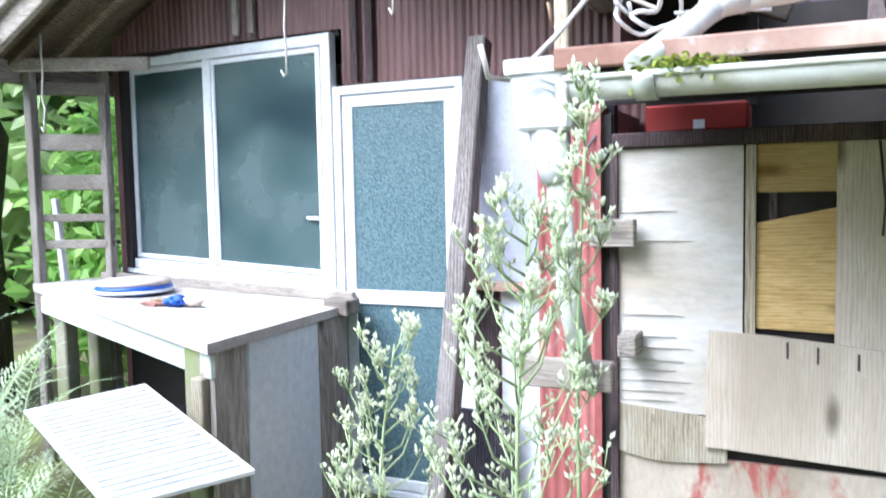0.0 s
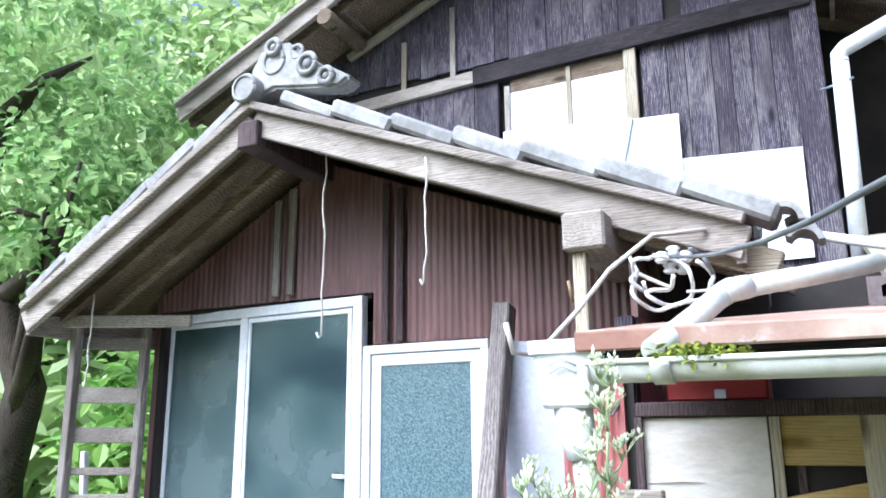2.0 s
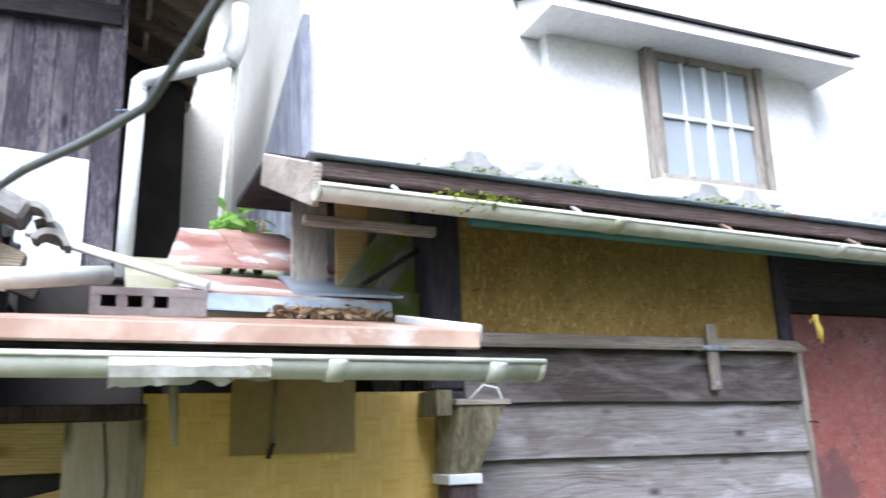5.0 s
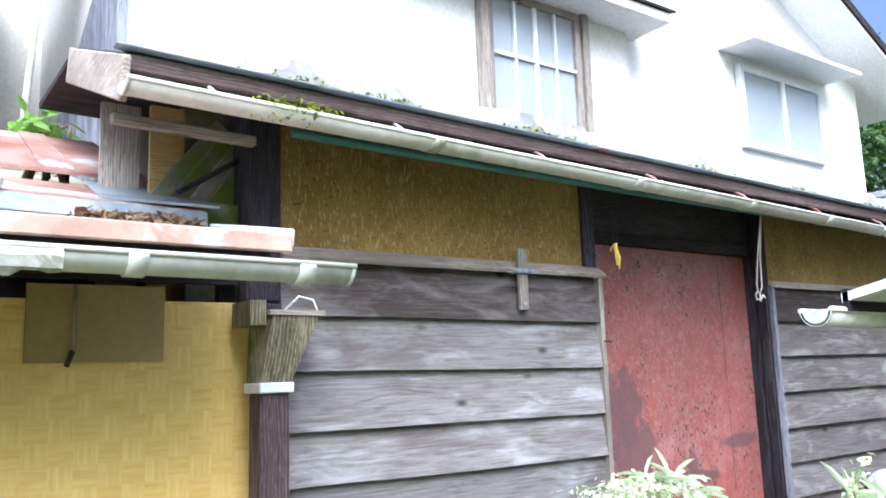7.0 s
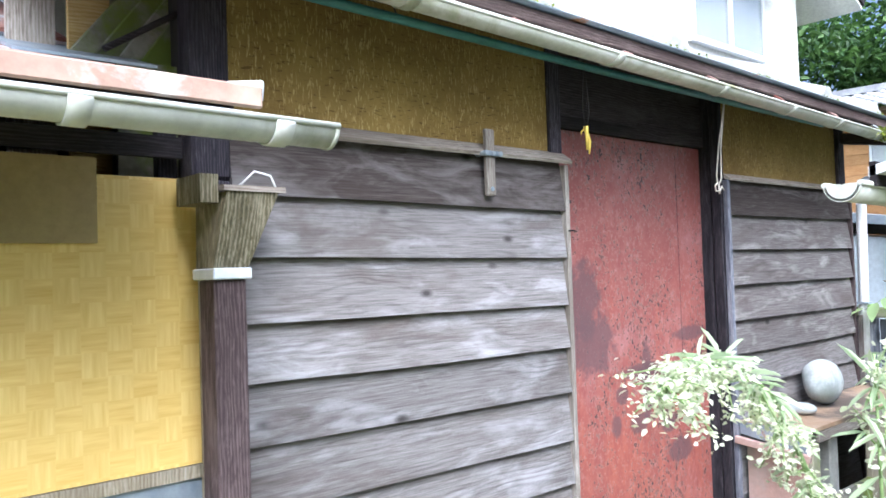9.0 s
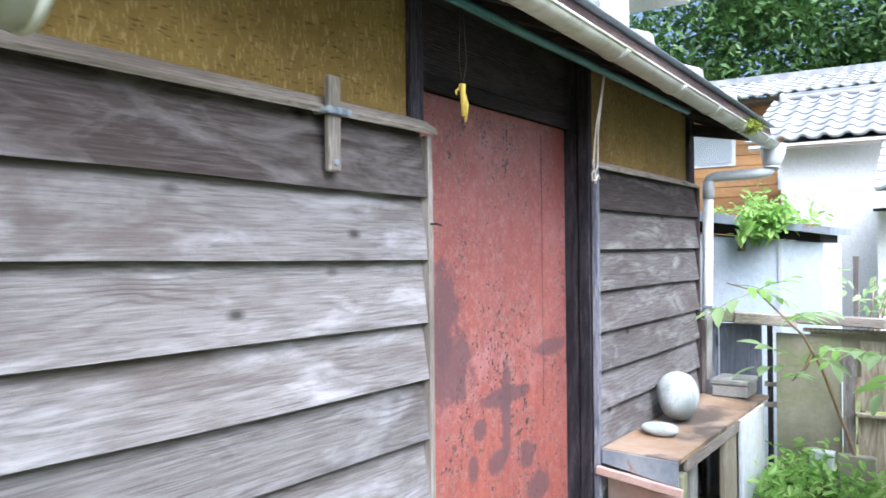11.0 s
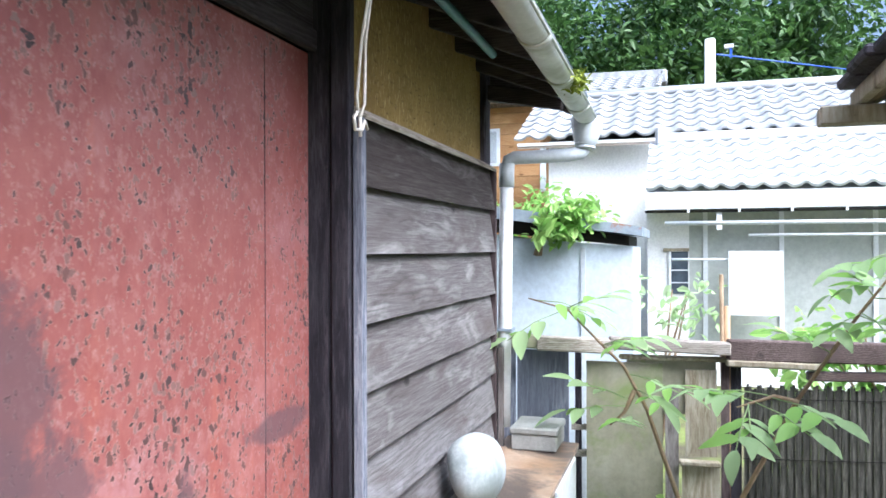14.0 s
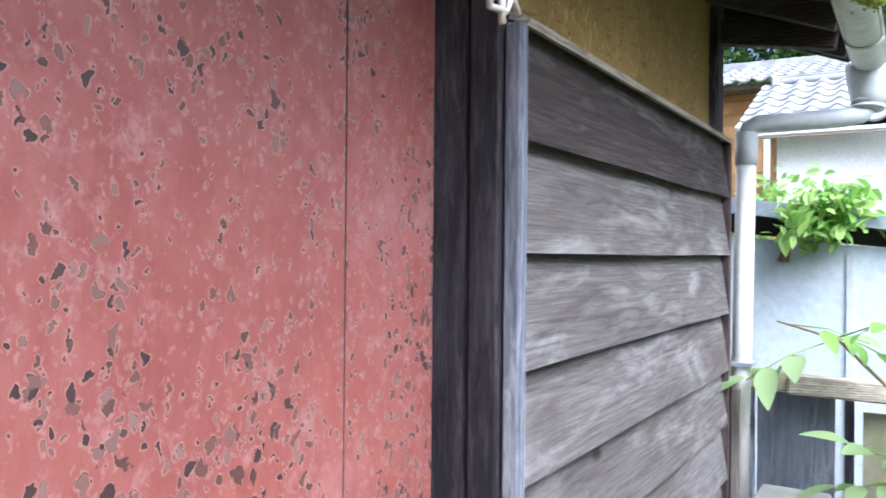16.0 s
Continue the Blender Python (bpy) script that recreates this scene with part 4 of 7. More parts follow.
boulder("stone", (1.585, -0.165, 0.700), (0.060, 0.082, 0.03), M_STONE, "small flat grey pebble on the shelf", 6)
solid("concrete_brick", box(2.63, 2.86, -0.295, -0.105, 0.700, 0.765, bev=0.006), M_CONC, "small weathered concrete brick at the downpipe foot", "brick")
solid("concrete_brick", box(2.625, 2.865, -0.30, -0.10, 0.766, 0.795, bev=0.006), M_CONC, "thin concrete slab on the brick", "brick")

# wooden drain hopper and square downpipe
hp = thing("wooden_hopper", (-1.42, -0.1, 1.2), "tapered mossy wooden rain hopper on a square brown downpipe", "rain hopper")
def frustum(cx, cy, z0, z1, a0, b0, a1, b1, sx=0.0):
    bm = bmesh.new()
    lo = [bm.verts.new((cx + sx * 0 + dx * a0, cy + dy * b0, z0)) for dx, dy in ((-1, -1), (1, -1), (1, 1), (-1, 1))]
    hi = [bm.verts.new((cx + sx + dx * a1, cy + dy * b1, z1)) for dx, dy in ((-1, -1), (1, -1), (1, 1), (-1, 1))]
    for i in range(4):
        bm.faces.new((lo[i], lo[(i + 1) % 4], hi[(i + 1) % 4], hi[i]))
    bm.faces.new(lo[::-1])
    bmesh.ops.recalc_face_normals(bm, faces=bm.faces[:])
    bmesh.ops.solidify(bm, geom=bm.faces[:], thickness=0.012)
    return bm
part("funnel", frustum(-1.435, -0.12, 1.486, 1.672, 0.046, 0.05, 0.070, 0.09, 0.045), M_HOPPER, hp)
part("rim", ext([(-0.215, 1.672), (-0.215, 1.686), (-0.14, 1.692), (-0.14, 1.678)], 'x', -1.47, -1.303), M_GREYX, hp)
part("side_board", box(-1.515, -1.468, -0.18, -0.04, 1.645, 1.715), M_HOPPER, hp)
part("collar", box(-1.488, -1.386, -0.185, -0.062, 1.458, 1.486, bev=0.003), M_BOARDW, hp, "pale worn wooden collar")
part("pipe", box(-1.480, -1.395, -0.172, -0.082, 0.11, 1.458, bev=0.005), M_BROWNZ, hp, "square purple-brown timber downpipe")
part("wire", tube([(-1.40, -0.15, 1.69), (-1.36, -0.16, 1.73), (-1.32, -0.17, 1.72), (-1.31, -0.18, 1.685)], 0.003, 5), M_WHITEC, hp)

# ---- lean-to front: patched plywood and parquet print ----
lean = thing("wall_leanto", (-2.2, 0.05, 0.1), "lean-to front of patched plywood sheets and parquet-print panel", "wall", kind="structure")
# Near-black sheet paints the unlit inside behind the panels.
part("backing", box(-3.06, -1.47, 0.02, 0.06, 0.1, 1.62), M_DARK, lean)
part("parquet_panel", box(-2.27, -1.446, 0.0, 0.018, 0.985, 1.722), M_PARQ, lean, "yellow basket-weave parquet print")
part("bottom_strip", box(-2.27, -1.446, -0.008, 0.018, 0.95, 0.983), M_PALEZ, lean)
part("base_sheet", box(-2.3, -1.446, 0.004, 0.018, 0.12, 0.948), M_GALV, lean, "bluish metal skirting sheet")
part("edge_strip", box(-1.445, -1.434, -0.012, 0.018, 0.12, 1.722), M_PALEZ, lean)
part("cover_board", box(-2.045, -1.70, -0.014, -0.002, 1.555, 1.76), M_CARD, lean, "tan hardboard patch")
part("hook", tube([(-1.93, -0.016, 1.76), (-1.932, -0.02, 1.64), (-1.93, -0.022, 1.60), (-1.945, -0.025, 1.555)], 0.005, 6), M_PALEZ, lean)
part("hook_tip", tube([(-1.934, -0.026, 1.585), (-1.948, -0.028, 1.545)], 0.007, 6), M_BROWNZ, lean)
part("top_rail", box(-3.0, -2.26, -0.022, 0.018, 1.655, 1.695, bev=0.004), M_BROWNZ, lean, "dark brown head rail")
part("jamb", box(-3.005, -2.985, -0.02, 0.018, 0.12, 1.655), M_BROWNZ, lean)
part("jamb", box(-2.30, -2.258, -0.012, 0.018, 0.12, 1.654), M_PALEZ, lean)
part("ply_sheet", box(-2.985, -2.665, -0.004, 0.008, 0.94, 1.652), M_PLY, lean, "delaminating grey plywood")
for i, z in enumerate((0.965, 0.99, 1.02, 1.05, 1.075, 1.11, 1.14, 1.2, 1.4, 1.48)):
    part("veneer_curl", tube([(-2.98, -0.006, z), (-2.90, -0.009, z + 0.006), (-2.83 + 0.02 * (i % 3), -0.006, z + 0.004)], [0.001, 0.003, 0.0008], 5), M_PLY, lean)
part("batten", box(-2.66, -2.635, -0.008, 0.012, 0.95, 1.652), M_PALEZ, lean)
part("ply_upper", box(-2.633, -2.45, 0.002, 0.012, 1.53, 1.652), M_PLYY, lean, "yellowed plywood")
part("ply_lower", ext([(-2.633, 1.18), (-2.45, 1.175), (-2.45, 1.49), (-2.633, 1.452)], 'y', 0.002, 0.012), M_PLYY, lean, "yellowed plywood")
part("slot_board", box(-2.605, -2.585, 0.012, 0.018, 1.44, 1.535), M_BROWNZ, lean)
part("ply_right", ext([(-2.45, 1.10), (-2.30, 1.10), (-2.30, 1.652), (-2.45, 1.652)], 'y', -0.003, 0.008), M_PLYZ, lean, "grey-tan plywood strip")
part("split_line", tube([(-2.36, -0.005, 1.65), (-2.345, -0.006, 1.5), (-2.35, -0.005, 1.42)], 0.003, 5), M_BROWNZ, lean)
part("ply_overlay", ext([(-2.755, 0.86), (-2.33, 0.845), (-2.325, 1.14), (-2.60, 1.165), (-2.748, 1.17)], 'y', -0.022, -0.009), M_PLYZ, lean, "weathered tan plywood sheet nailed over")
for x, z in ((-2.56, 1.14), (-2.49, 1.13), (-2.40, 1.12)):
    part("split", box(x, x + 0.006, -0.024, -0.0215, z - 0.03, z + 0.012), M_BROWNZ, lean)
part("ply_bottom", ext([(-2.99, 0.82), (-2.88, 0.80), (-2.70, 0.815), (-2.70, 0.93), (-2.99, 0.955)], 'y', -0.008, 0.0), M_PALEZ, lean, "pale cracked plywood")
part("base_boards", box(-2.99, -2.30, 0.004, 0.016, 0.12, 0.82), M_BASE, lean, "scuffed tan base boards with red paint remains")
# Solid near-black strip standing for the shaded gap beside the jamb.
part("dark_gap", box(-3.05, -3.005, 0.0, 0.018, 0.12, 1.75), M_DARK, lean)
for x in (-3.06, -2.27, -1.52):
    part("stud", box(x, x + 0.05, 0.0615, 0.11, 0.1, 1.95), M_DARKZ, lean)
part("inner_beam", box(-3.06, -1.48, 0.0, 0.018, 1.775, 1.83), M_DARKX, lean, "dark head beam")
solid("red_box", box(-2.93, -2.66, 0.09, 0.25, 1.70, 1.775, bev=0.006), M_REDBOX, "red plastic box stored above the door panel", "box")
part("shelf_board", box(-3.05, -1.5, 0.065, 0.4, 1.66, 1.69), M_DARKX, lean)
solid("label_plate", box(-2.80, -2.77, 0.083, 0.0895, 1.705, 1.73), M_BOARDW, "small white label on the red box", "label")
sp = thing("spike_rod", (-2.22, -0.38, 1.65), "pale rod hanging below the gutter", "rod")
part("rod", tube([(-2.23, -0.38, 1.76), (-2.222, -0.38, 1.67), (-2.216, -0.38, 1.585)], [0.012, 0.010, 0.006], 8), M_LICHEN, sp)

lr = thing("roof_leanto", (-2.2, -0.1, 1.85), "rusted painted sheet-metal lean-to roof, patched and sagging", "roof", kind="structure")
def slab(P, th, material, name, label=""):
    bm = bmesh.new()
    t = [bm.verts.new(p) for p in P]; b = [bm.verts.new((p[0], p[1], p[2] - th)) for p in P]
    n = len(P); bm.faces.new(t); bm.faces.new(b[::-1])
    for i in range(n):
        bm.faces.new((t[i], b[i], b[(i + 1) % n], t[(i + 1) % n]))
    bmesh.ops.recalc_face_normals(bm, faces=bm.faces[:])
    return part(name, bm, material, lr, label)
slab([(-2.96, -0.66, 1.820), (-1.615, -0.66, 1.813), (-1.60, 0.02, 1.935), (-2.96, 0.02, 1.918)], 0.02, M_RUSTROOF, "sheet", "salmon-rust painted sheet")
part("front_edge", beam((-2.97, -0.668, 1.797), (-1.61, -0.668, 1.791), 0.012, 0.042), M_RUSTROOF, lr)
part("side_edge", beam((-1.605, -0.66, 1.806), (-1.60, -0.1, 1.915), 0.012, 0.04), M_BOARDW, lr, "white folded verge strip")
part("under_board", beam((-2.94, -0.60, 1.775), (-1.64, -0.60, 1.765), 0.02, 0.04), M_DARKX, lr)
for i in range(6):
    x = -2.85 + i * 0.24
    part("rafter", beam((x, -0.60, 1.785), (x, 0.3, 1.93), 0.04, 0.05), M_DARKY, lr)
slab([(-2.20, 0.0, 2.005), (-1.58, 0.0, 1.99), (-1.60, 0.40, 2.12), (-2.14, 0.48, 2.15)], 0.012, M_RUSTB, "patch_sheet", "rust-brown and grey patched sheet")
slab([(-2.20, -0.006, 1.998), (-1.58, -0.006, 1.984), (-1.58, -0.012, 1.945), (-2.20, -0.012, 1.955)], 0.006, M_GALV, "patch_edge")
slab([(-1.87, 0.02, 2.012), (-1.54, 0.0, 2.01), (-1.55, 0.36, 2.13), (-1.84, 0.42, 2.145)], 0.008, M_GALV, "patch_sheet", "bluish galvanised patch")
slab([(-2.20, 0.48, 2.19), (-1.62, 0.46, 2.18), (-1.70, 1.05, 2.46), (-2.12, 1.05, 2.46)], 0.012, M_RUSTB, "patch_sheet", "faded painted ridge sheet with rust streak")
slab([(-1.96, 0.50, 2.205), (-1.86, 0.50, 2.203), (-1.88, 1.04, 2.463), (-1.97, 1.04, 2.463)], 0.004, M_RUSTB, "rust_streak", "orange-brown rust streak")
slab([(-2.32, 0.02, 1.951), (-1.62, 0.02, 1.945), (-1.6, 1.9, 2.52), (-2.32, 1.9, 2.52)], 0.03, M_LICHEN, "sheet", "mossy grey-green roof sheet")
rg = np.random.default_rng(3)
pts = np.c_[rg.uniform(-1.95, -1.62, 500), rg.uniform(-0.12, 0.04, 500), np.zeros(500)]
pts[:, 2] = 1.93 + (pts[:, 1]) * 0.19 + 0.012 + rg.uniform(0, 0.02, 500)
tagged(mesh_part("leaf_litter", leaf_mesh("leaf_litter", pts, 0.03, M_TWIG, 4), lr, "dry brown leaf litter"), kind="stuff")

def hollow_block(c, m):
    t = thing("concrete_block", c, "dark hollow concrete block laid on the sheet roof", "concrete block")
    L, W, H = 0.25, 0.12, 0.062
    bm = bmesh.new(); n = 3; wall = 0.018
    bm_box(bm, -L / 2, L / 2, -W / 2, W / 2, -H / 2, -H / 2 + wall, m)
    bm_box(bm, -L / 2, L / 2, -W / 2, W / 2, H / 2 - wall, H / 2, m)
    edges = [-L / 2, -L / 2 + 0.055, -L / 2 + 0.11, -L / 2 + 0.165]
    for e in edges[:-1]:
        bm_box(bm, e, e + 0.022, -W / 2 + 0.001, W / 2 - 0.001, -H / 2 + wall, H / 2 - wall, m)
    bm_box(bm, edges[-1], L / 2, -W / 2 + 0.001, W / 2 - 0.001, -H / 2 + wall, H / 2 - wall, m)
    bm_box(bm, -L / 2, L / 2, W / 2 - 0.02, W / 2 - 0.003, -H / 2 + wall, H / 2 - wall, m)
    part("block", bm, M_DCONC, t)
hollow_block((-2.282, -0.30, 1.90), pose(-2.282, -0.30, 1.914, 10, 0, 0))

g2 = gutter_run("leanto_gutter", (-2.925, -0.72, 1.746), (-1.50, -0.72, 1.735), 0.038, M_PVC, "mossy pale gutter along the lean-to", "gutters", (0.1, 0.68, 0.92))
bm = bmesh.new(); prev = None; rt = random.Random(8)
for i in range(25):
    # crumpled strip round the gutter front with a torn hanging hem
    x = -2.36 + i * 0.0115
    w = 0.006 * noise.noise((i * 0.21, 2.0, 0)); hem = 0.014 * noise.noise((i * 0.33, 7.0, 0)) + rt.uniform(-0.002, 0.002) + 0.016 * i / 24
    pr = [(-0.761, 1.740), (-0.768 + w, 1.722 + w), (-0.762 + w, 1.702), (-0.748 - w, 1.684 + hem), (-0.744 - w, 1.686 + hem), (-0.757 + w, 1.704), (-0.7635 + w, 1.722 + w), (-0.757, 1.740)]
    cur = [bm.verts.new((x, y, z)) for y, z in pr]
    if prev:
        for a in range(8):
            bm.faces.new((prev[a], prev[(a + 1) % 8], cur[(a + 1) % 8], cur[a]))
    else:
        bm.faces.new(cur)
    prev = cur
bm.faces.new(prev[::-1]); bmesh.ops.recalc_face_normals(bm, faces=bm.faces[:])
part("tape_wrap", bm, M_TAPE, g2, "torn grey-white tape wrap")
rg = np.random.default_rng(5)
pts = np.c_[-2.72 + rg.normal(0, 0.04, 500), -0.73 + rg.normal(0, 0.02, 500), 1.752 + rg.normal(0, 0.01, 500)]
mesh_part("moss", leaf_mesh("moss", pts, 0.018, M_MOSS, 9, 0.5), g2, "dark yellow-green moss clump")
op = thing("loose_drainpipe", (-2.78, -0.70, 1.80), "mossy white plastic drainpipe lying bent over the lean-to eave", "pipe")
part("lower_length", tube([(-2.805, -0.715, 1.765), (-2.735, -0.57, 1.848), (-2.69, -0.47, 1.908)], [0.024, 0.025, 0.025], 14), M_PVC, op)
part("elbow", tube([(-2.70, -0.49, 1.896), (-2.68, -0.45, 1.916), (-2.645, -0.42, 1.926)], 0.027, 14), M_PVC, op)
part("upper_length", tube([(-2.66, -0.43, 1.923), (-2.52, -0.31, 1.958), (-2.372, -0.20, 1.995)], [0.025, 0.024, 0.022], 14), M_PVC, op)
cp = thing("conduit_pipe", (-2.3, 0.1, 2.05), "thin white conduit lying down the roof patch", "pipe")
part("pipe", tube([(-2.60, 0.29, 2.21), (-2.118, -0.02, 2.012)], 0.015, 10), M_PVCCLEAN, cp)

# rain head and pipe at the lean-to corner
rh = thing("rain_head", (-3.0, -0.6, 1.75), "white plastic rain hopper head above a white downpipe", "rain hopper")
bm = bmesh.new()
prof = [(1.665, 0.050, 0.040), (1.672, 0.056, 0.046), (1.775, 0.068, 0.056), (1.778, 0.078, 0.064), (1.806, 0.080, 0.066)]
rings = []
for z, w, d in prof:
    rings.append([bm.verts.new((-3.0 + sx * w, -0.6 + sy * d, z)) for sx, sy in ((-1, -0.8), (-0.85, -1), (0.85, -1), (1, -0.8), (1, 0.8), (0.85, 1), (-0.85, 1), (-1, 0.8))])
for a, b in zip(rings, rings[1:]):
    for i in range(8):
        bm.faces.new((a[i], a[(i + 1) % 8], b[(i + 1) % 8], b[i]))
bm.faces.new(rings[0][::-1])
bmesh.ops.recalc_face_normals(bm, faces=bm.faces[:])
bmesh.ops.solidify(bm, geom=bm.faces[:], thickness=0.004)
rb = part("box", bm, M_PVCCLEAN, rh)
for dz in (0, 0.016):
    bm = tube([(-3.03, -0.662, 1.735 + dz), (-3.0, -0.663, 1.752 + dz), (-2.97, -0.662, 1.735 + dz)], 0.0028, 5)
    part("relief", bm, M_PVCGREY, rb)
part("spigot", tube([(-3.0, -0.6, 1.668), (-2.99, -0.6, 1.60), (-2.985, -0.6, 1.56)], [0.042, 0.036, 0.03], 12), M_PVCCLEAN, rh)
part("pipe", tube([(-2.985, -0.6, 1.58), (-2.97, -0.56, 1.3), (-2.955, -0.5, 1.13)], 0.024, 12), M_PVC, rh, "stained white downpipe length")
cl = thing("pipe_cleat", (-2.97, -0.1, 1.15), "grey timber cleats carrying the downpipe", "cleat")
part("cleat", box(-3.12, -2.90, -0.48, -0.44, 1.10, 1.165, bev=0.004), M_GREYX, cl)
part("cleat", box(-2.97, -2.92, -0.10, 0.0, 1.10, 1.16, bev=0.004), M_GREYY, cl)
part("cleat", box(-3.05, -2.93, -0.07, -0.03, 1.39, 1.465, bev=0.004), M_GREYX, cl)
part("tie", tube([(-2.955, -0.5, 1.14), (-2.93, -0.51, 1.125), (-2.955, -0.53, 1.12), (-2.98, -0.5, 1.13)], 0.006, 6), M_LICHEN, cl)

# ---- gabled shed with window ----
AX, AZ = -4.47, 2.918
def rz(x):
    return AZ - (0.391 * (x - AX) if x > AX else 0.575 * (AX - x))
gw = thing("wall_gable", (-4.4, 0.6, 0.3), "gable wall clad in brown corrugated steel", "wall", kind="structure")
for x0, x1, z0 in ((-5.43, -5.40, 0.3), (-5.40, -4.20, 2.20), (-4.20, -3.66, 1.98), (-3.66, -3.0, 0.3)):
    def topz(x):
        return rz(x) - 0.1
    part("corrugated_sheet", gable_sheet(x0, x1, topz, 0.56, z0=z0), M_CORR, gw)
bm = box(-5.42, -5.38, 0.575, 0.66, 0.2, 2.2)
bm_box(bm, -5.38, -4.22, 0.575, 0.66, 2.18, 2.2); bm_box(bm, -5.38, -4.22, 0.575, 0.66, 0.2, 1.17)
bm_box(bm, -3.68, -3.0, 0.575, 0.66, 0.2, 2.05)
part("frame_core", bm, M_DARK, gw)
for x in (-4.13, -4.06, -4.62, -4.70):
    part("batten", box(x - 0.016, x + 0.016, 0.532, 0.552, 2.22 if x < -4.5 else 1.985, rz(x) - 0.12, bev=0.003), M_BROWNZ if x > -4.5 else M_GREYZ, gw)
part("corner_sheet", gable_sheet(-3.21, -3.05, lambda x: 1.78, -0.02, z0=0.12), M_CORRRED, gw, "faded red corrugated steel corner")
part("corner_side", box(-3.05, -3.03, -0.02, 0.55, 0.12, 1.78), M_CORRRED, gw)
part("corner_return", box(-3.21, -3.19, 0.0, 0.55, 0.12, 1.78), M_CORR, gw)
part("upper_return", box(-3.02, -3.0, 0.1, 0.56, 1.95, 2.12), M_CORR, gw)
solid("wall_side", box(-5.45, -5.425, 0.6, 2.0, 0.2, 2.3), M_CORR, "plain brown steel side wall", "wall", kind="structure")
solid("wall_inner", box(-5.42, -3.05, 1.75, 1.8, 0.2, 2.2), M_GREYZ, "plain wooden back wall inside the shed", "wall", kind="structure")

def frame_bars(parent, x0, x1, z0, z1, y, w, d, material, mull=()):
    part("frame", box(x0, x1, y - d, y, z1 - w, z1, bev=0.003), material, parent)
    part("frame", box(x0, x1, y - d, y, z0, z0 + w, bev=0.003), material, parent)
    part("frame", box(x0, x0 + w, y - d, y, z0 + w, z1 - w, bev=0.003), material, parent)
    part("frame", box(x1 - w, x1, y - d, y, z0 + w, z1 - w, bev=0.003), material, parent)
    for x in mull:
        part("mullion", box(x - w * 0.5, x + w * 0.5, y - d - 0.004, y - 0.004, z0 + w, z1 - w, bev=0.003), material, parent)
wn = thing("window_1", (-4.8, 0.55, 1.17), "white aluminium sliding window with frosted panes", "window", kind="structure")
frame_bars(wn, -5.385, -4.235, 1.165, 2.185, 0.575, 0.045, 0.05, M_ALU, (-4.86,))
frame_bars(wn, -5.335, -4.875, 1.215, 2.135, 0.562, 0.022, 0.02, M_ALU)
frame_bars(wn, -4.845, -4.285, 1.215, 2.135, 0.548, 0.022, 0.02, M_ALU)
part("pane", box(-5.315, -4.895, 0.551, 0.555, 1.235, 2.115), M_FROST, wn)
part("pane", box(-4.825, -4.305, 0.536, 0.540, 1.235, 2.115), M_FROST, wn)
part("catch", box(-4.36, -4.305, 0.515, 0.53, 1.44, 1.455, bev=0.003), M_ALU, wn)
part("sill", box(-5.40, -4.22, 0.50, 0.57, 1.145, 1.163), M_ALU, wn)
solid("window_bay", box(-5.36, -4.26, 1.0, 1.01, 1.2, 2.15), M_LICHEN, "pale curtain behind the frosted window", "curtain")
def settle(top, fn):
    """Moves the corners of a thing's parts, as timber that has sagged out of square."""
    bpy.context.view_layer.update()
    for ob in top.children_recursive:
        if ob.type == 'MESH':
            m = ob.matrix_world; inv = m.inverted()
            for v in ob.data.vertices:
                v.co = inv @ fn(m @ v.co)
def sag_window(p):
    u = min(1.0, max(0.0, (-4.235 - p.x) / 1.15)); w = min(1.0, max(0.0, (2.185 - p.z) / 1.02))
    return Vector((p.x - 0.05 * u, p.y + 0.07 * u, p.z + 0.06 * u * w))
settle(wn, sag_window)
ad = thing("door_2", (-3.95, 0.55, 0.35), "white aluminium door with patterned glass panes", "door", kind="structure")
frame_bars(ad, -4.225, -3.665, 0.33, 1.97, 0.572, 0.035, 0.05, M_ALU)
frame_bars(ad, -4.185, -3.70, 0.37, 1.93, 0.552, 0.045, 0.025, M_ALU)
part("mid_rail", box(-4.14, -3.745, 0.524, 0.55, 1.11, 1.165, bev=0.003), M_ALU, ad)
part("pane", box(-4.14, -3.745, 0.534, 0.539, 1.166, 1.885), M_PATTERN, ad)
part("pane", box(-4.14, -3.745, 0.534, 0.539, 0.415, 1.109), M_PATTERN, ad)

gr = thing("roof_gable", (AX, 0.8, 2.6), "tiled gable roof with weathered barge boards", "roof", kind="structure")
XR, XL, YF, YB = -2.675, -5.72, 0.075, 2.0
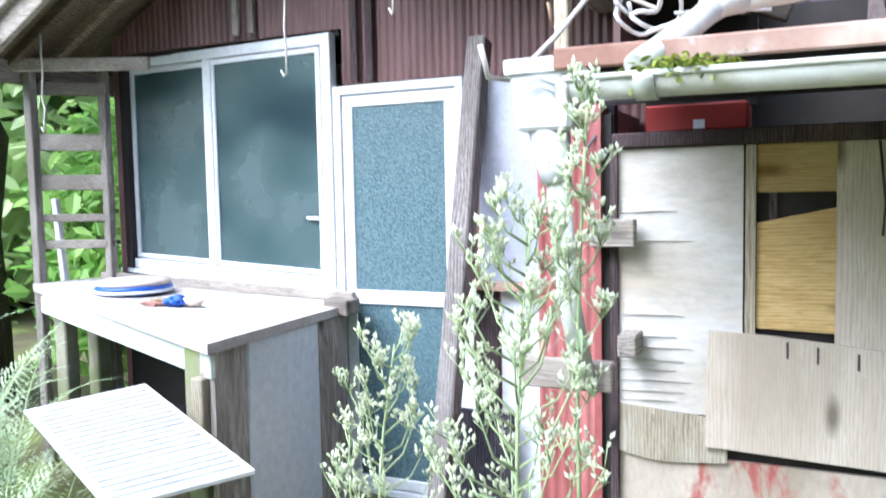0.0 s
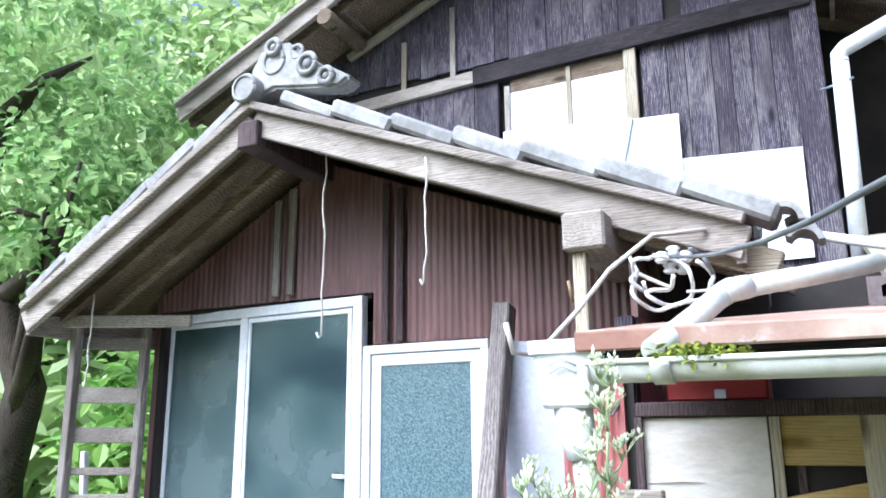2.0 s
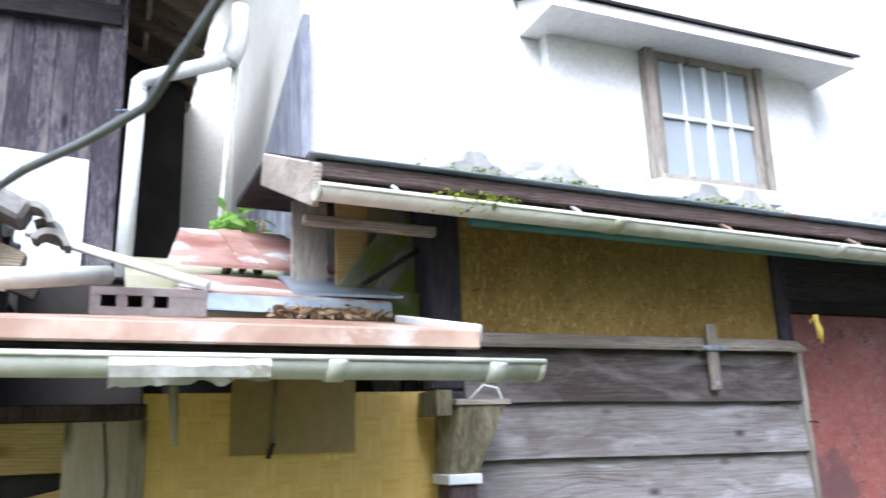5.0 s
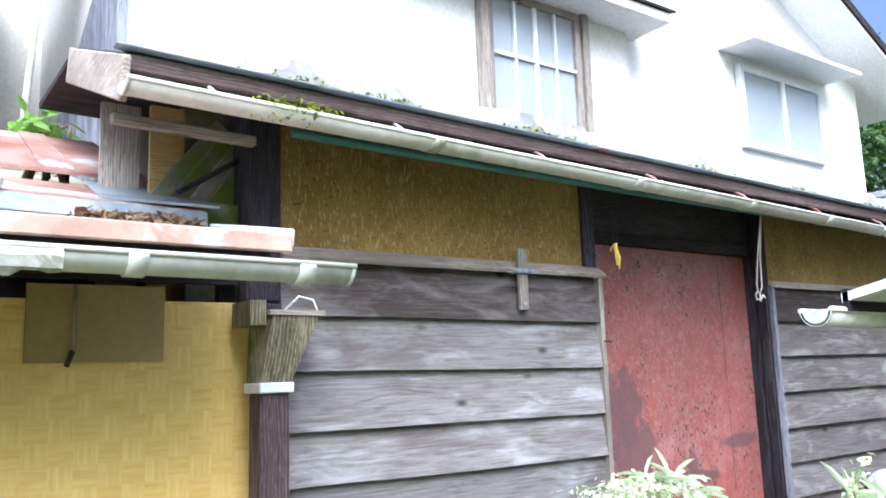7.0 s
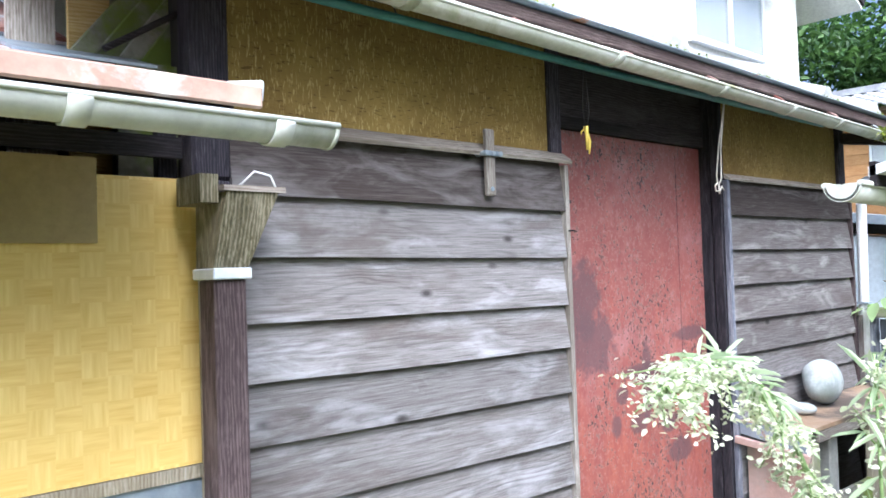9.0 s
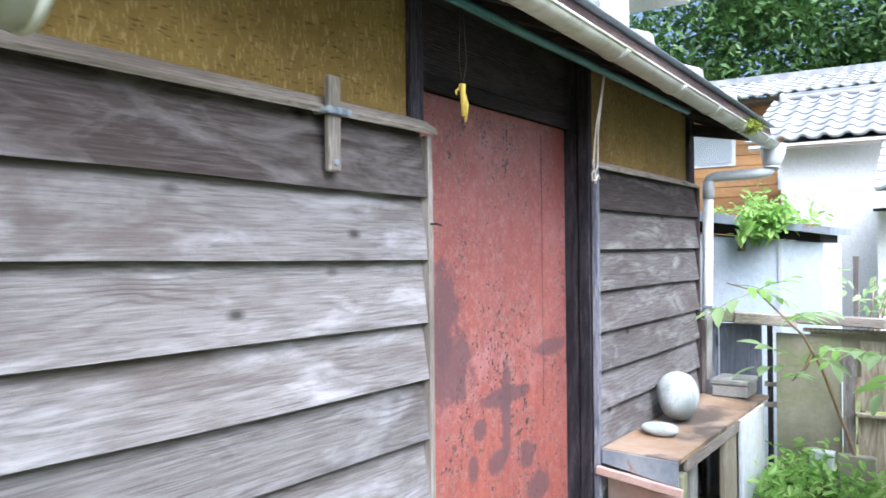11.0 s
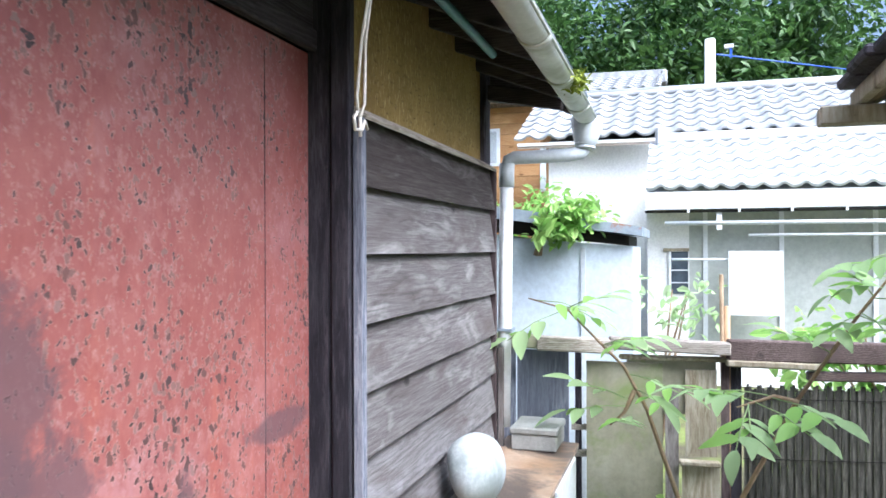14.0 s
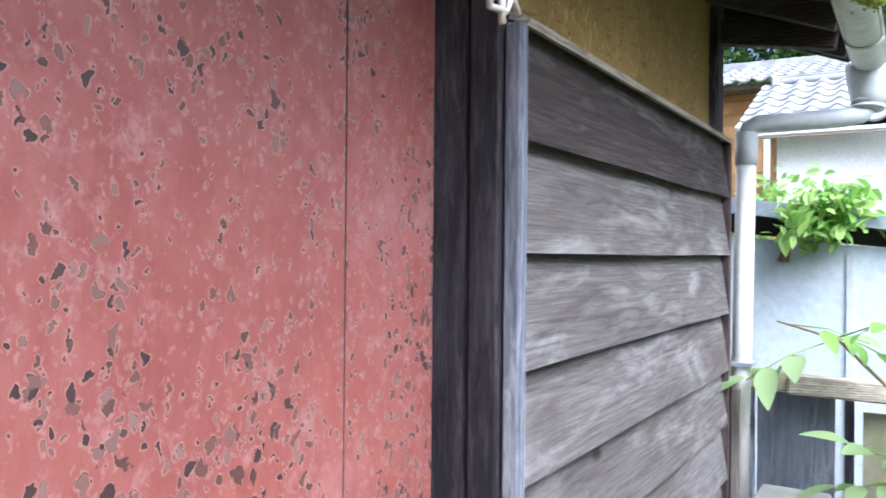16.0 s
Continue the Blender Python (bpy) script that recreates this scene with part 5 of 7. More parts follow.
for xe, nm in ((XR, 1), (XL, 0)):
    bm = bmesh.new()
    P = [(AX, YF + 0.02, rz(AX) - 0.01), (xe, YF + 0.02, rz(xe) - 0.01), (xe, YB, rz(xe) - 0.01), (AX, YB, rz(AX) - 0.01)]
    t = [bm.verts.new(p) for p in P]; b = [bm.verts.new((p[0], p[1], p[2] - 0.025)) for p in P]
    bm.faces.new(t); bm.faces.new(b[::-1])
    for i in range(4):
        bm.faces.new((t[i], b[i], b[(i + 1) % 4], t[(i + 1) % 4]))
    bmesh.ops.recalc_face_normals(bm, faces=bm.faces[:])
    part("soffit", bm, M_SOFFIT, gr, "stained brown soffit boards")
    part("barge_board", beam((AX, YF, rz(AX) - 0.085), (xe, YF, rz(xe) - 0.085), 0.03, 0.10), M_GREYX, gr, "weathered grey barge board")
    part("verge_strip", beam((AX, YF - 0.02, rz(AX) - 0.016), (xe, YF - 0.02, rz(xe) - 0.016), 0.05, 0.032), M_GREYX, gr, "pale grey verge strip")
    for y in (0.24, 0.42):
        part("rafter", beam((AX, y, rz(AX) - 0.06), (xe, y, rz(xe) - 0.06), 0.04, 0.05), M_SOFFIT, gr)
    for y in (0.9, 1.4):
        part("rafter", beam((AX, y, rz(AX) - 0.06), (xe, y, rz(xe) - 0.06), 0.04, 0.05), M_SOFFIT, gr)
part("ridge_purlin", box(AX - 0.05, AX + 0.05, 0.03, 1.9, 2.72, 2.83, bev=0.006), M_BROWNZ, gr, "projecting ridge purlin")
part("wall_purlin", box(-3.185, -3.055, -0.033, 0.56, 2.145, 2.262, bev=0.008), M_GREYY, gr, "end of the eave purlin")
part("corner_post", box(-3.165, -3.125, 0.0, 0.05, 1.75, 2.144, bev=0.004), M_PALEZ, gr, "pale corner post")
part("eave_board", beam((XR - 0.02, YF, rz(XR) - 0.09), (XR - 0.02, YB, rz(XR) - 0.09), 0.03, 0.10), M_GREYY, gr)
part("eave_board", beam((XL + 0.02, YF, rz(XL) - 0.09), (XL + 0.02, YB, rz(XL) - 0.09), 0.03, 0.10), M_GREYY, gr)
def verge_tiles(x0, x1, n):
    rgv = random.Random(4)
    for i in range(n):
        xa = x0 + (x1 - x0) * i / n; xb = x0 + (x1 - x0) * (i + 1) / n
        d = (Vector((xb, 0, rz(xb))) - Vector((xa, 0, rz(xa)))); d.normalize()
        e = 0.012
        p = Vector((xa, YF + 0.05, rz(xa) + 0.046 + e)); q = Vector((xb, YF + 0.05, rz(xb) + 0.030)) + d * 0.03
        bm = beam(p + d * 0.006, q - d * 0.012 + Vector((0, rgv.uniform(-.006, .006), rgv.uniform(-.004, .004))), 0.15 + rgv.uniform(-.015, .015), 0.06 + rgv.uniform(-.008, .006), 0.012)
        part("verge_tile", bm, M_KAWARA, gr)
verge_tiles(AX + 0.13, XR + 0.07, 7)
verge_tiles(AX - 0.06, XL + 0.02, 5)
for i, (x, y, z, a) in enumerate(((-2.575, 0.12, 2.19, 20), (-2.545, 0.20, 2.165, 35), (-2.53, 0.15, 2.125, 10))):
    bm = bmesh.new(); A = []
    for yy in (-0.05, 0.05):
        A.append([bm.verts.new(pose(x, y, z, 0, a, 0) @ Vector((r * math.cos(t), yy, r * math.sin(t)))) for r in (0.055, 0.038) for t in ([0.3 + 2.5 * k / 8 for k in range(9)] if r > 0.05 else [2.8 - 2.5 * k / 8 for k in range(9)])])
    n = len(A[0]); bm.faces.new(A[0]); bm.faces.new(A[1][::-1])
    for k in range(n):
        bm.faces.new((A[0][k], A[0][(k + 1) % n], A[1][(k + 1) % n], A[1][k]))
    bmesh.ops.recalc_face_normals(bm, faces=bm.faces[:])
    part("eave_tile", bm, M_KAWARA, gr, "loose round eave tile")
part("rafter_end", beam((-3.1, 0.17, rz(-3.1) - 0.10), (-2.60, 0.17, rz(-2.60) - 0.115), 0.05, 0.09), M_PALEX, gr, "tan split rafter end")
part("rafter_end", beam((-3.0, 0.34, rz(-3.0) - 0.10), (-2.56, 0.34, rz(-2.56) - 0.12), 0.05, 0.08), M_GREYX, gr)

def tiled(name, o, u, v, nu, nv, material, parent=None, label="", amp=0.028, kind="stuff"):
    """Wavy pan tiles in stepped courses: o is the eave corner, u runs along the eave, v up the slope."""
    o, u, v = Vector(o), Vector(u), Vector(v); nrm = u.cross(v).normalized()
    if nrm.z < 0:
        nrm = -nrm
    bm = bmesh.new(); sub = 6
    for j in range(nv):
        rows = []
        for k, (t, lift) in enumerate(((j / nv, 0.03), ((j + 1.12) / nv, 0.004), )):
            row = []
            for i in range(nu * sub + 1):
                s = i / (nu * sub); w = i / sub * 2 * math.pi
                h = amp * (0.5 + 0.5 * math.sin(w)) ** 2 + lift
                row.append(bm.verts.new(o + u * s + v * t + nrm * h))
            rows.append(row)
        skirt = [bm.verts.new(q.co - nrm * 0.03) for q in rows[0]]
        for i in range(nu * sub):
            bm.faces.new((rows[0][i], rows[0][i + 1], rows[1][i + 1], rows[1][i])).smooth = True
            bm.faces.new((skirt[i], skirt[i + 1], rows[0][i + 1], rows[0][i]))
    ob = part(name, bm, material, parent, label)
    ob["kind"] = kind
    return ob
tiled("roof_tiles", (XR, 0.2, rz(XR) + 0.0), (0, 1.8, 0), (AX - XR, 0, rz(AX) - rz(XR)), 8, 8, M_KAWARA, gr)
tiled("roof_tiles", (XL, 0.2, rz(XL) + 0.0), (0, 1.8, 0), (AX - XL, 0, rz(AX) - rz(XL)), 8, 7, M_KAWARA, gr)
part("ridge_tiles", tube([(AX, 0.16, rz(AX) + 0.06), (AX, 1.95, rz(AX) + 0.06)], 0.06, 12), M_KAWARA, gr)
# ridge-end ornament
on = thing("ridge_ornament", (AX, 0.1, AZ), "pale carved tile ornament at the ridge end", "roof ornament")
OUT = ((-0.20, -0.07), (-0.19, 0.03), (-0.13, 0.06), (-0.11, 0.13), (-0.07, 0.20), (0.0, 0.235), (0.08, 0.21), (0.12, 0.15), (0.17, 0.12), (0.20, 0.06), (0.28, 0.02), (0.37, -0.05), (0.31, -0.09), (0.0, -0.02), (-0.15, -0.09))
OX, OZ = AX + 0.085, AZ + 0.065
bm = ext([(OX + a, OZ + b * 0.8) for a, b in OUT], 'y', 0.07, 0.17)
bmesh.ops.bevel(bm, geom=[e for e in bm.edges if e.calc_length() > 0.02], offset=0.012, segments=2, affect='EDGES')
for f in bm.faces:
    f.smooth = False
part("plate", bm, M_KAWARA, on)
bm = bmesh.new()
bmesh.ops.create_cone(bm, cap_ends=True, segments=20, radius1=0.062, radius2=0.062, depth=0.05, matrix=pose(OX - 0.10, 0.04, OZ - 0.015, 90, 0, 0))
part("disc_end", bm, M_KAWARA, on)
def ring(c, R, r, n=24):
    return tube([(c[0] + R * math.cos(2 * math.pi * k / n), c[1], c[2] + R * math.sin(2 * math.pi * k / n)) for k in range(n + 1)], r, 6)
part("disc_rim", ring((OX - 0.10, 0.015, OZ - 0.015), 0.052, 0.008), M_KAWARA, on)
part("scroll_rim", ring((OX, 0.072, OZ + 0.10), 0.05, 0.010), M_KAWARA, on)
part("scroll_rim", ring((OX + 0.11, 0.075, OZ + 0.12), 0.028, 0.008), M_KAWARA, on)

for cx, cz, R in ((-0.13, 0.0, 0.04), (0.17, 0.05, 0.04), (0.0, 0.16, 0.03), (0.26, -0.02, 0.03)):
    part("scroll_rim", ring((OX + cx, 0.062, OZ + cz), R, 0.012), M_KAWARA, on)
    bm = bmesh.new(); bmesh.ops.create_icosphere(bm, subdivisions=2, radius=R * 0.55, matrix=Matrix.Translation((OX + cx, 0.07, OZ + cz)))
    part("boss", bm, M_KAWARA, on)

# ---- tall dark house behind ----
dh = thing("dark_house", (-4.0, 2.0, 0.3), "old two-storey house of charred cedar boards with white patches", "house")
YW = 2.0
def dz(x):
    return 4.93 - 0.46 * abs(x + 3.92)
rgd = random.Random(11)
part("core", ext([(-5.9, 0.3), (-2.38, 0.3), (-2.38, 4.05), (-3.92, 4.75), (-5.9, 3.85)], 'y', YW + 0.02, YW + 0.12), M_DARK, dh)
x = -5.9
while x < -2.52:
    w = rgd.uniform(0.085, 0.15)
    x1 = min(x + w, -2.50)
    if not (-4.16 < (x + x1) / 2 < -3.30):
        part("board", box(x + 0.002, x1 - 0.002, YW - 0.008 - rgd.uniform(0, .006), YW + 0.015, 2.0, 3.80), M_BURNT, dh)
    g = 0.0 if not (-3.16 < (x + x1) / 2 < -3.06) else 1.0
    if not g:
        part("board", box(x + 0.002, x1 - 0.002, YW - 0.005 - rgd.uniform(0, .006), YW + 0.015, 3.89 + rgd.uniform(0, .02), dz((x + x1) / 2) - 0.1), M_BURNT, dh)
    x = x1
part("beam", beam((-4.33, YW - 0.03, 3.797), (-2.40, YW - 0.03, 3.856), 0.07, 0.118), M_DARKX, dh, "heavy dark beam")
part("beam", beam((-5.9, YW - 0.02, 3.74), (-4.3, YW - 0.02, 3.81), 0.05, 0.085), M_GREYX, dh, "weathered brown rail")
part("corner_post", box(-2.50, -2.37, YW - 0.04, YW + 0.1, 2.2, 4.1, bev=0.006), M_BURNT, dh)
part("post", box(-4.32, -4.17, YW - 0.035, YW + 0.01, 3.1, 3.74, bev=0.005), M_DARKZ, dh)
part("batten", box(-4.86, -4.825, YW - 0.03, YW - 0.015, 3.79, 4.175), M_PALEZ, dh)
part("batten", box(-4.50, -4.465, YW - 0.03, YW - 0.015, 3.84, 4.34), M_GREYZ, dh)
uw = thing("window_upper", (-3.72, YW - 0.02, 3.3), "old papered window with pale wooden frame in the dark wall", "window", kind="structure")
part("jamb", box(-4.128, -4.094, YW - 0.04, YW - 0.012, 3.30, 3.70), M_GREYZ, uw)
part("jamb", box(-3.388, -3.318, YW - 0.05, YW - 0.012, 3.28, 3.79, bev=0.004), M_PALEZ, uw, "pale weathered jamb")
part("mullion", box(-3.734, -3.708, YW - 0.04, YW - 0.014, 3.20, 3.745), M_PALEZ, uw)
part("pane", box(-4.092, -3.735, YW - 0.03, YW - 0.022, 3.20, 3.652), M_BOARDW, uw, "white paper pane")
part("pane", box(-3.706, -3.39, YW - 0.03, YW - 0.022, 3.20, 3.652), M_BOARDW, uw, "white paper pane")
part("head_gap", ext([(-4.092, 3.654), (-3.39, 3.654), (-3.39, 3.79), (-4.092, 3.735)], 'y', YW - 0.026, YW - 0.018), M_SOFFIT, uw, "brown exposed board above the panes")
part("white_board", ext([(-4.13, 2.72), (-3.43, 2.72), (-3.41, 3.10), (-3.352, 3.332), (-4.13, 3.392)], 'y', YW - 0.07, YW - 0.055), M_BLUEBOARD, dh, "bluish white board")
part("white_board", ext([(-3.44, 2.72), (-3.105, 2.72), (-3.105, 3.318), (-3.35, 3.332), (-3.42, 3.09)], 'y', YW - 0.054, YW - 0.04), M_BOARDW, dh, "white board")
part("white_board", ext([(-3.13, 2.45), (-2.515, 2.45), (-2.512, 3.027), (-3.13, 3.062)], 'y', YW - 0.039, YW - 0.03), M_BOARDW, dh, "white board")
# Added near-black block that paints the deep shade of the gap.
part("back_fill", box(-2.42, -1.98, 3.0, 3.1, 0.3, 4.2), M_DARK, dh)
part("side_wall", box(-2.50, -2.40, YW + 0.1, 6.0, 0.3, 4.2), M_BURNT, dh)
dr = thing("roof_dark_house", (-3.9, 3.0, 4.6), "old tiled roof with bare rafters under the verge", "roof", kind="structure")
for s, xe in ((-1, -6.35), (1, -1.93)):
    bm = bmesh.new(); xa = -3.92
    P = [(xa, 1.5, dz(xa)), (xe, 1.5, dz(xe)), (xe, 6.0, dz(xe)), (xa, 6.0, dz(xa))]
    t = [bm.verts.new(p) for p in P]; b = [bm.verts.new((p[0], p[1], p[2] - 0.03)) for p in P]
    bm.faces.new(t); bm.faces.new(b[::-1])
    for i in range(4):
        bm.faces.new((t[i], b[i], b[(i + 1) % 4], t[(i + 1) % 4]))
    bmesh.ops.recalc_face_normals(bm, faces=bm.faces[:])
    part("sheathing", bm, M_SOFFIT, dr)
    part("verge_board", beam((xa, 1.5, dz(xa) - 0.05), (xe, 1.5, dz(xe) - 0.05), 0.035, 0.11), M_GREYX, dr)
    part("verge_board", beam((xa, 1.47, dz(xa) + 0.02), (xe, 1.47, dz(xe) + 0.02), 0.06, 0.03), M_GREYX, dr)
    for i in range(9):
        y = 1.62 + i * 0.42
        part("rafter", beam((xa, y, dz(xa) - 0.065), (xe, y, dz(xe) - 0.065), 0.045, 0.07), M_SOFFIT, dr)
    for k in range(1, 6):
        xx = xa + (xe - xa) * k / 6
        part("lath", beam((xx, 1.5, dz(xx) - 0.038), (xx, 6, dz(xx) - 0.038), 0.03, 0.012), M_PALEZ, dr)
tiled("roof_tiles", (-6.35, 1.55, dz(-6.35)), (0, 4.4, 0), (2.43, 0, dz(-3.92) - dz(-6.35)), 16, 9, M_KAWARA, dr)
tiled("roof_tiles", (-1.93, 1.55, dz(-1.93)), (0, 4.4, 0), (-1.99, 0, dz(-3.92) - dz(-1.93)), 16, 8, M_KAWARA, dr)
part("purlin", tube([(-5.15, 1.48, dz(-5.15) - 0.16), (-5.15, 2.0, dz(-5.15) - 0.16)], 0.055, 10), M_SOFFIT, dr, "round log purlin end")
part("purlin", tube([(-3.92, 1.48, dz(-3.92) - 0.16), (-3.92, 2.0, dz(-3.92) - 0.16)], 0.06, 10), M_SOFFIT, dr, "round log purlin end")
part("inner_rail", beam((-5.25, 1.93, 4.13), (-4.1, 1.93, 4.62), 0.04, 0.05), M_PALEZ, dr)
wp = thing("white_downpipe", (-2.29, 1.88, 2.5), "white plastic downpipe with bends beside the dark corner", "downpipe", "downpipes")
part("pipe", tube([(-2.32, 1.88, 2.40), (-2.298, 1.88, 3.42)], 0.042, 12), M_PVCCLEAN, wp)
part("bend", tube([(-2.298, 1.88, 3.40), (-2.297, 1.88, 3.45), (-2.272, 1.88, 3.478), (-1.88, 1.88, 3.645), (-1.85, 1.88, 3.675)], 0.042, 12), M_PVCCLEAN, wp)
part("outlet", tube([(-1.84, 1.88, 3.64), (-1.82, 1.88, 3.72), (-1.80, 1.88, 3.80), (-1.79, 1.88, 4.0)], [0.05, 0.06, 0.06, 0.045], 12), M_PVCCLEAN, wp)
part("down_run", tube([(-1.80, 1.92, 3.70), (-1.87, 1.92, 2.50)], 0.018, 10), M_PVC, wp)
part("clip", tube([(-2.40, 1.93, 3.30), (-2.34, 1.90, 3.30), (-2.25, 1.84, 3.30)], 0.006, 6), M_GALV, wp)
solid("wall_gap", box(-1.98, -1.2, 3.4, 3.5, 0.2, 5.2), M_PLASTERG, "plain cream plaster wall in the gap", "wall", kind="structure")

# ---- white house behind the shed ----
wh = thing("white_house", (1.5, 1.1, 0.2), "white plastered house behind the shed with a latticed window", "house")
bm = box(-1.60, 4.52, 1.06, 1.20, 0.2, 4.9)
part("front_wall", bm, M_PLASTER, wh)
part("bay", box(-0.35, 1.47, 0.985, 1.059, 2.55, 3.66), M_PLASTER, wh)
# Left side wall takes the greyer cream plaster; the right stays white.
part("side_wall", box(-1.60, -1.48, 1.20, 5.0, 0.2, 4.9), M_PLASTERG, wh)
part("side_wall", box(4.40, 4.52, 1.20, 5.0, 0.2, 4.9), M_PLASTER, wh)
for i in range(7):
    ya, yb = 0.98 + i * 0.2, 1.175 + i * 0.2
    part("side_board", ext([(ya, 1.9), (yb, 1.9), (yb, 3.88 - 0.396 * yb), (ya, 3.88 - 0.396 * ya)], 'x', -1.64, -1.602), M_BLUEWOOD, wh, "blue-grey weathered board")
hd = part("hood", ext([(0.72, 3.63), (0.72, 3.69), (1.05, 3.83), (1.055, 3.63)], 'x', -0.47, 1.60), M_PLASTER, wh, "white window hood")
part("hood_cap", ext([(0.70, 3.692), (0.70, 3.71), (1.05, 3.86), (1.05, 3.835)], 'x', -0.50, 1.63), M_DARKX, hd, "dark hood edge")
lw = thing("window_lattice", (0.7, 0.98, 2.88), "wooden lattice window with eight small panes", "window", kind="structure")
frame_bars(lw, 0.282, 1.008, 2.87, 3.628, 0.98, 0.045, 0.04, M_GREYZ)
part("outer_post", box(0.228, 0.28, 0.92, 0.975, 2.80, 3.628), M_GREYZ, lw); part("outer_post", box(1.01, 1.062, 0.92, 0.975, 2.80, 3.628), M_GREYZ, lw)
for i in range(4):
    for j in range(2):
        a = 0.333 + i * 0.157; c = 2.92 + j * 0.335
        part("pane", box(a, a + 0.148, 0.955, 0.96, c, c + 0.325), M_PANE, lw)
for i in range(1, 4):
    part("muntin", box(0.3285 + i * 0.157 - (0.014 if i == 2 else 0.008), 0.3285 + i * 0.157 + (0.014 if i == 2 else 0.008), 0.94, 0.965, 2.915, 3.58), M_BOARDW, lw)
part("muntin", box(0.33, 0.96, 0.938, 0.963, 3.24, 3.258), M_BOARDW, lw)
part("sill", box(0.23, 1.07, 0.90, 0.98, 2.79, 2.868), M_BOARDW, lw)
part("backing", box(0.3, 1.0, 0.966, 0.978, 2.9, 3.62), M_BOARDW, lw)
w2 = thing("window_small", (3.13, 1.0, 3.0), "white aluminium sliding window under a small hood", "window", kind="structure")
frame_bars(w2, 2.74, 3.85, 3.06, 3.70, 1.055, 0.045, 0.05, M_ALU, (3.29,))
part("pane", box(2.785, 3.265, 1.02, 1.026, 3.105, 3.655), M_PANE, w2); part("pane", box(3.315, 3.805, 1.02, 1.026, 3.105, 3.655), M_PANE, w2)
part("backing", box(2.78, 3.81, 1.045, 1.054, 3.10, 3.66), M_BOARDW, w2)
part("hood", ext([(0.74, 3.76), (0.74, 3.79), (1.055, 3.86), (1.055, 3.78)], 'x', 2.55, 4.0), M_BOARDW, wh)
wr = thing("roof_white_house", (1.5, 2.5, 5.0), "grey tiled roof with white soffit on the plastered house", "roof", kind="structure")
part("soffit", ext([(4.95, 3.62), (1.9, 5.2), (-1.9, 5.2), (-1.9, 5.26), (1.9, 5.26), (4.95, 3.70)], 'y', 0.68, 5.0), M_PLASTER, wr, "white soffit")
part("verge", beam((4.97, 0.67, 3.68), (1.9, 0.67, 5.26), 0.02, 0.07), M_DARKX, wr)
tiled("roof_tiles", (4.97, 0.68, 3.70), (0, 4.3, 0), (-3.0, 0, 1.55), 16, 12, M_KAWARAB, wr)

# mossy corner between lean-to and shed
gp = thing("corner_boards", (-1.53, 0.3, 2.0), "mossy leaning boards in the roof corner", "boards")
part("board", box(-1.82, -1.70, 0.30, 0.32, 1.5, 2.38), M_GREYZ, gp)
part("board", box(-1.695, -1.59, 0.20, 0.22, 1.5, 2.36), M_PLYY, gp, "yellowed board")
part("board", box(-1.588, -1.40, 0.24, 0.26, 1.5, 2.38), M_LICHEN, gp, "moss-stained board")
for k in range(4):
    # slanting weathered boards, mossy at their feet
    part("slant_board", beam((-1.70 + k * 0.055, 0.175 - k * 0.012, 2.00 - k * 0.01), (-1.46 + k * 0.03, 0.172 - k * 0.012, 2.31 - k * 0.03), 0.010, 0.085), M_MOSSB, gp, "green-stained slanting board")
part("stick", tube([(-1.64, 0.10, 2.06), (-1.40, 0.06, 2.215)], 0.009, 6), M_DARKX, gp)
part("low_board", box(-1.61, -1.40, 0.095, 0.11, 1.5, 2.04), M_MOSSB, gp, "grey-green low board")
# Sheets added to block the sky, near-black to paint the shade within.
lb = thing("wall_leanto_back", (-2.2, 1.0, 0.2), "added near-black sheets standing for the lean-to's unlit inside", "wall", kind="structure")
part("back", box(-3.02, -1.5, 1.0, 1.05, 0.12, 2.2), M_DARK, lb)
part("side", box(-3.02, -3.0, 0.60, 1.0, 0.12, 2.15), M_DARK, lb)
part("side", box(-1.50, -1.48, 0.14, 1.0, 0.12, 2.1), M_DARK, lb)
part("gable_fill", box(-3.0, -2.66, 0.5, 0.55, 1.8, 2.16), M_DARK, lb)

# ---- things by the gabled shed ----
rk = thing("slat_rack", (-5.6, 0.3, 0.3), "grey wooden rack of slats beside the window", "rack")
part("upright", box(-5.68, -5.635, 0.28, 0.32, 0.34, 2.16, bev=0.004), M_GREYZ, rk)
part("upright", box(-5.44, -5.40, 0.47, 0.51, 0.34, 2.16, bev=0.004), M_GREYZ, rk)
for i, z in enumerate((1.80, 1.62, 1.46, 1.34)):
    h = (0.075, 0.07, 0.035, 0.04)[i]
    part("slat", beam((-5.68, 0.30, z + 0.005), (-5.40, 0.495, z), 0.018, h), M_GREYX, rk)
part("top_rail", beam((-5.72, 0.24, 2.14), (-5.12, 0.47, 2.13), 0.03, 0.055), M_GREYX, rk)
part("top_rail", beam((-5.72, 0.32, 2.05), (-5.40, 0.49, 2.04), 0.03, 0.06), M_GREYX, rk)
part("loose_pole", beam((-5.62, 0.42, 0.9), (-5.68, 0.42, 1.55), 0.03, 0.03), M_BOARDW, rk)

tb = thing("work_table", (-4.8, 0.1, 0.34), "weathered outdoor workbench with a pale worn top", "table")
TP = [(-5.66, 0.26), (-4.10, -0.39), (-4.13, 0.495), (-5.60, 0.545)]
part("tabletop", ext(TP, 'z', 1.085, 1.118), patchy("worn_tabletop", (0.34, 0.31, 0.285), (0.52, 0.49, 0.46), 3, 40, 0.85, spots=(0.30, 0.26, 0.22), thr=(0.6, 0.72), spot_scale=5), tb, "pale sun-bleached worktop")
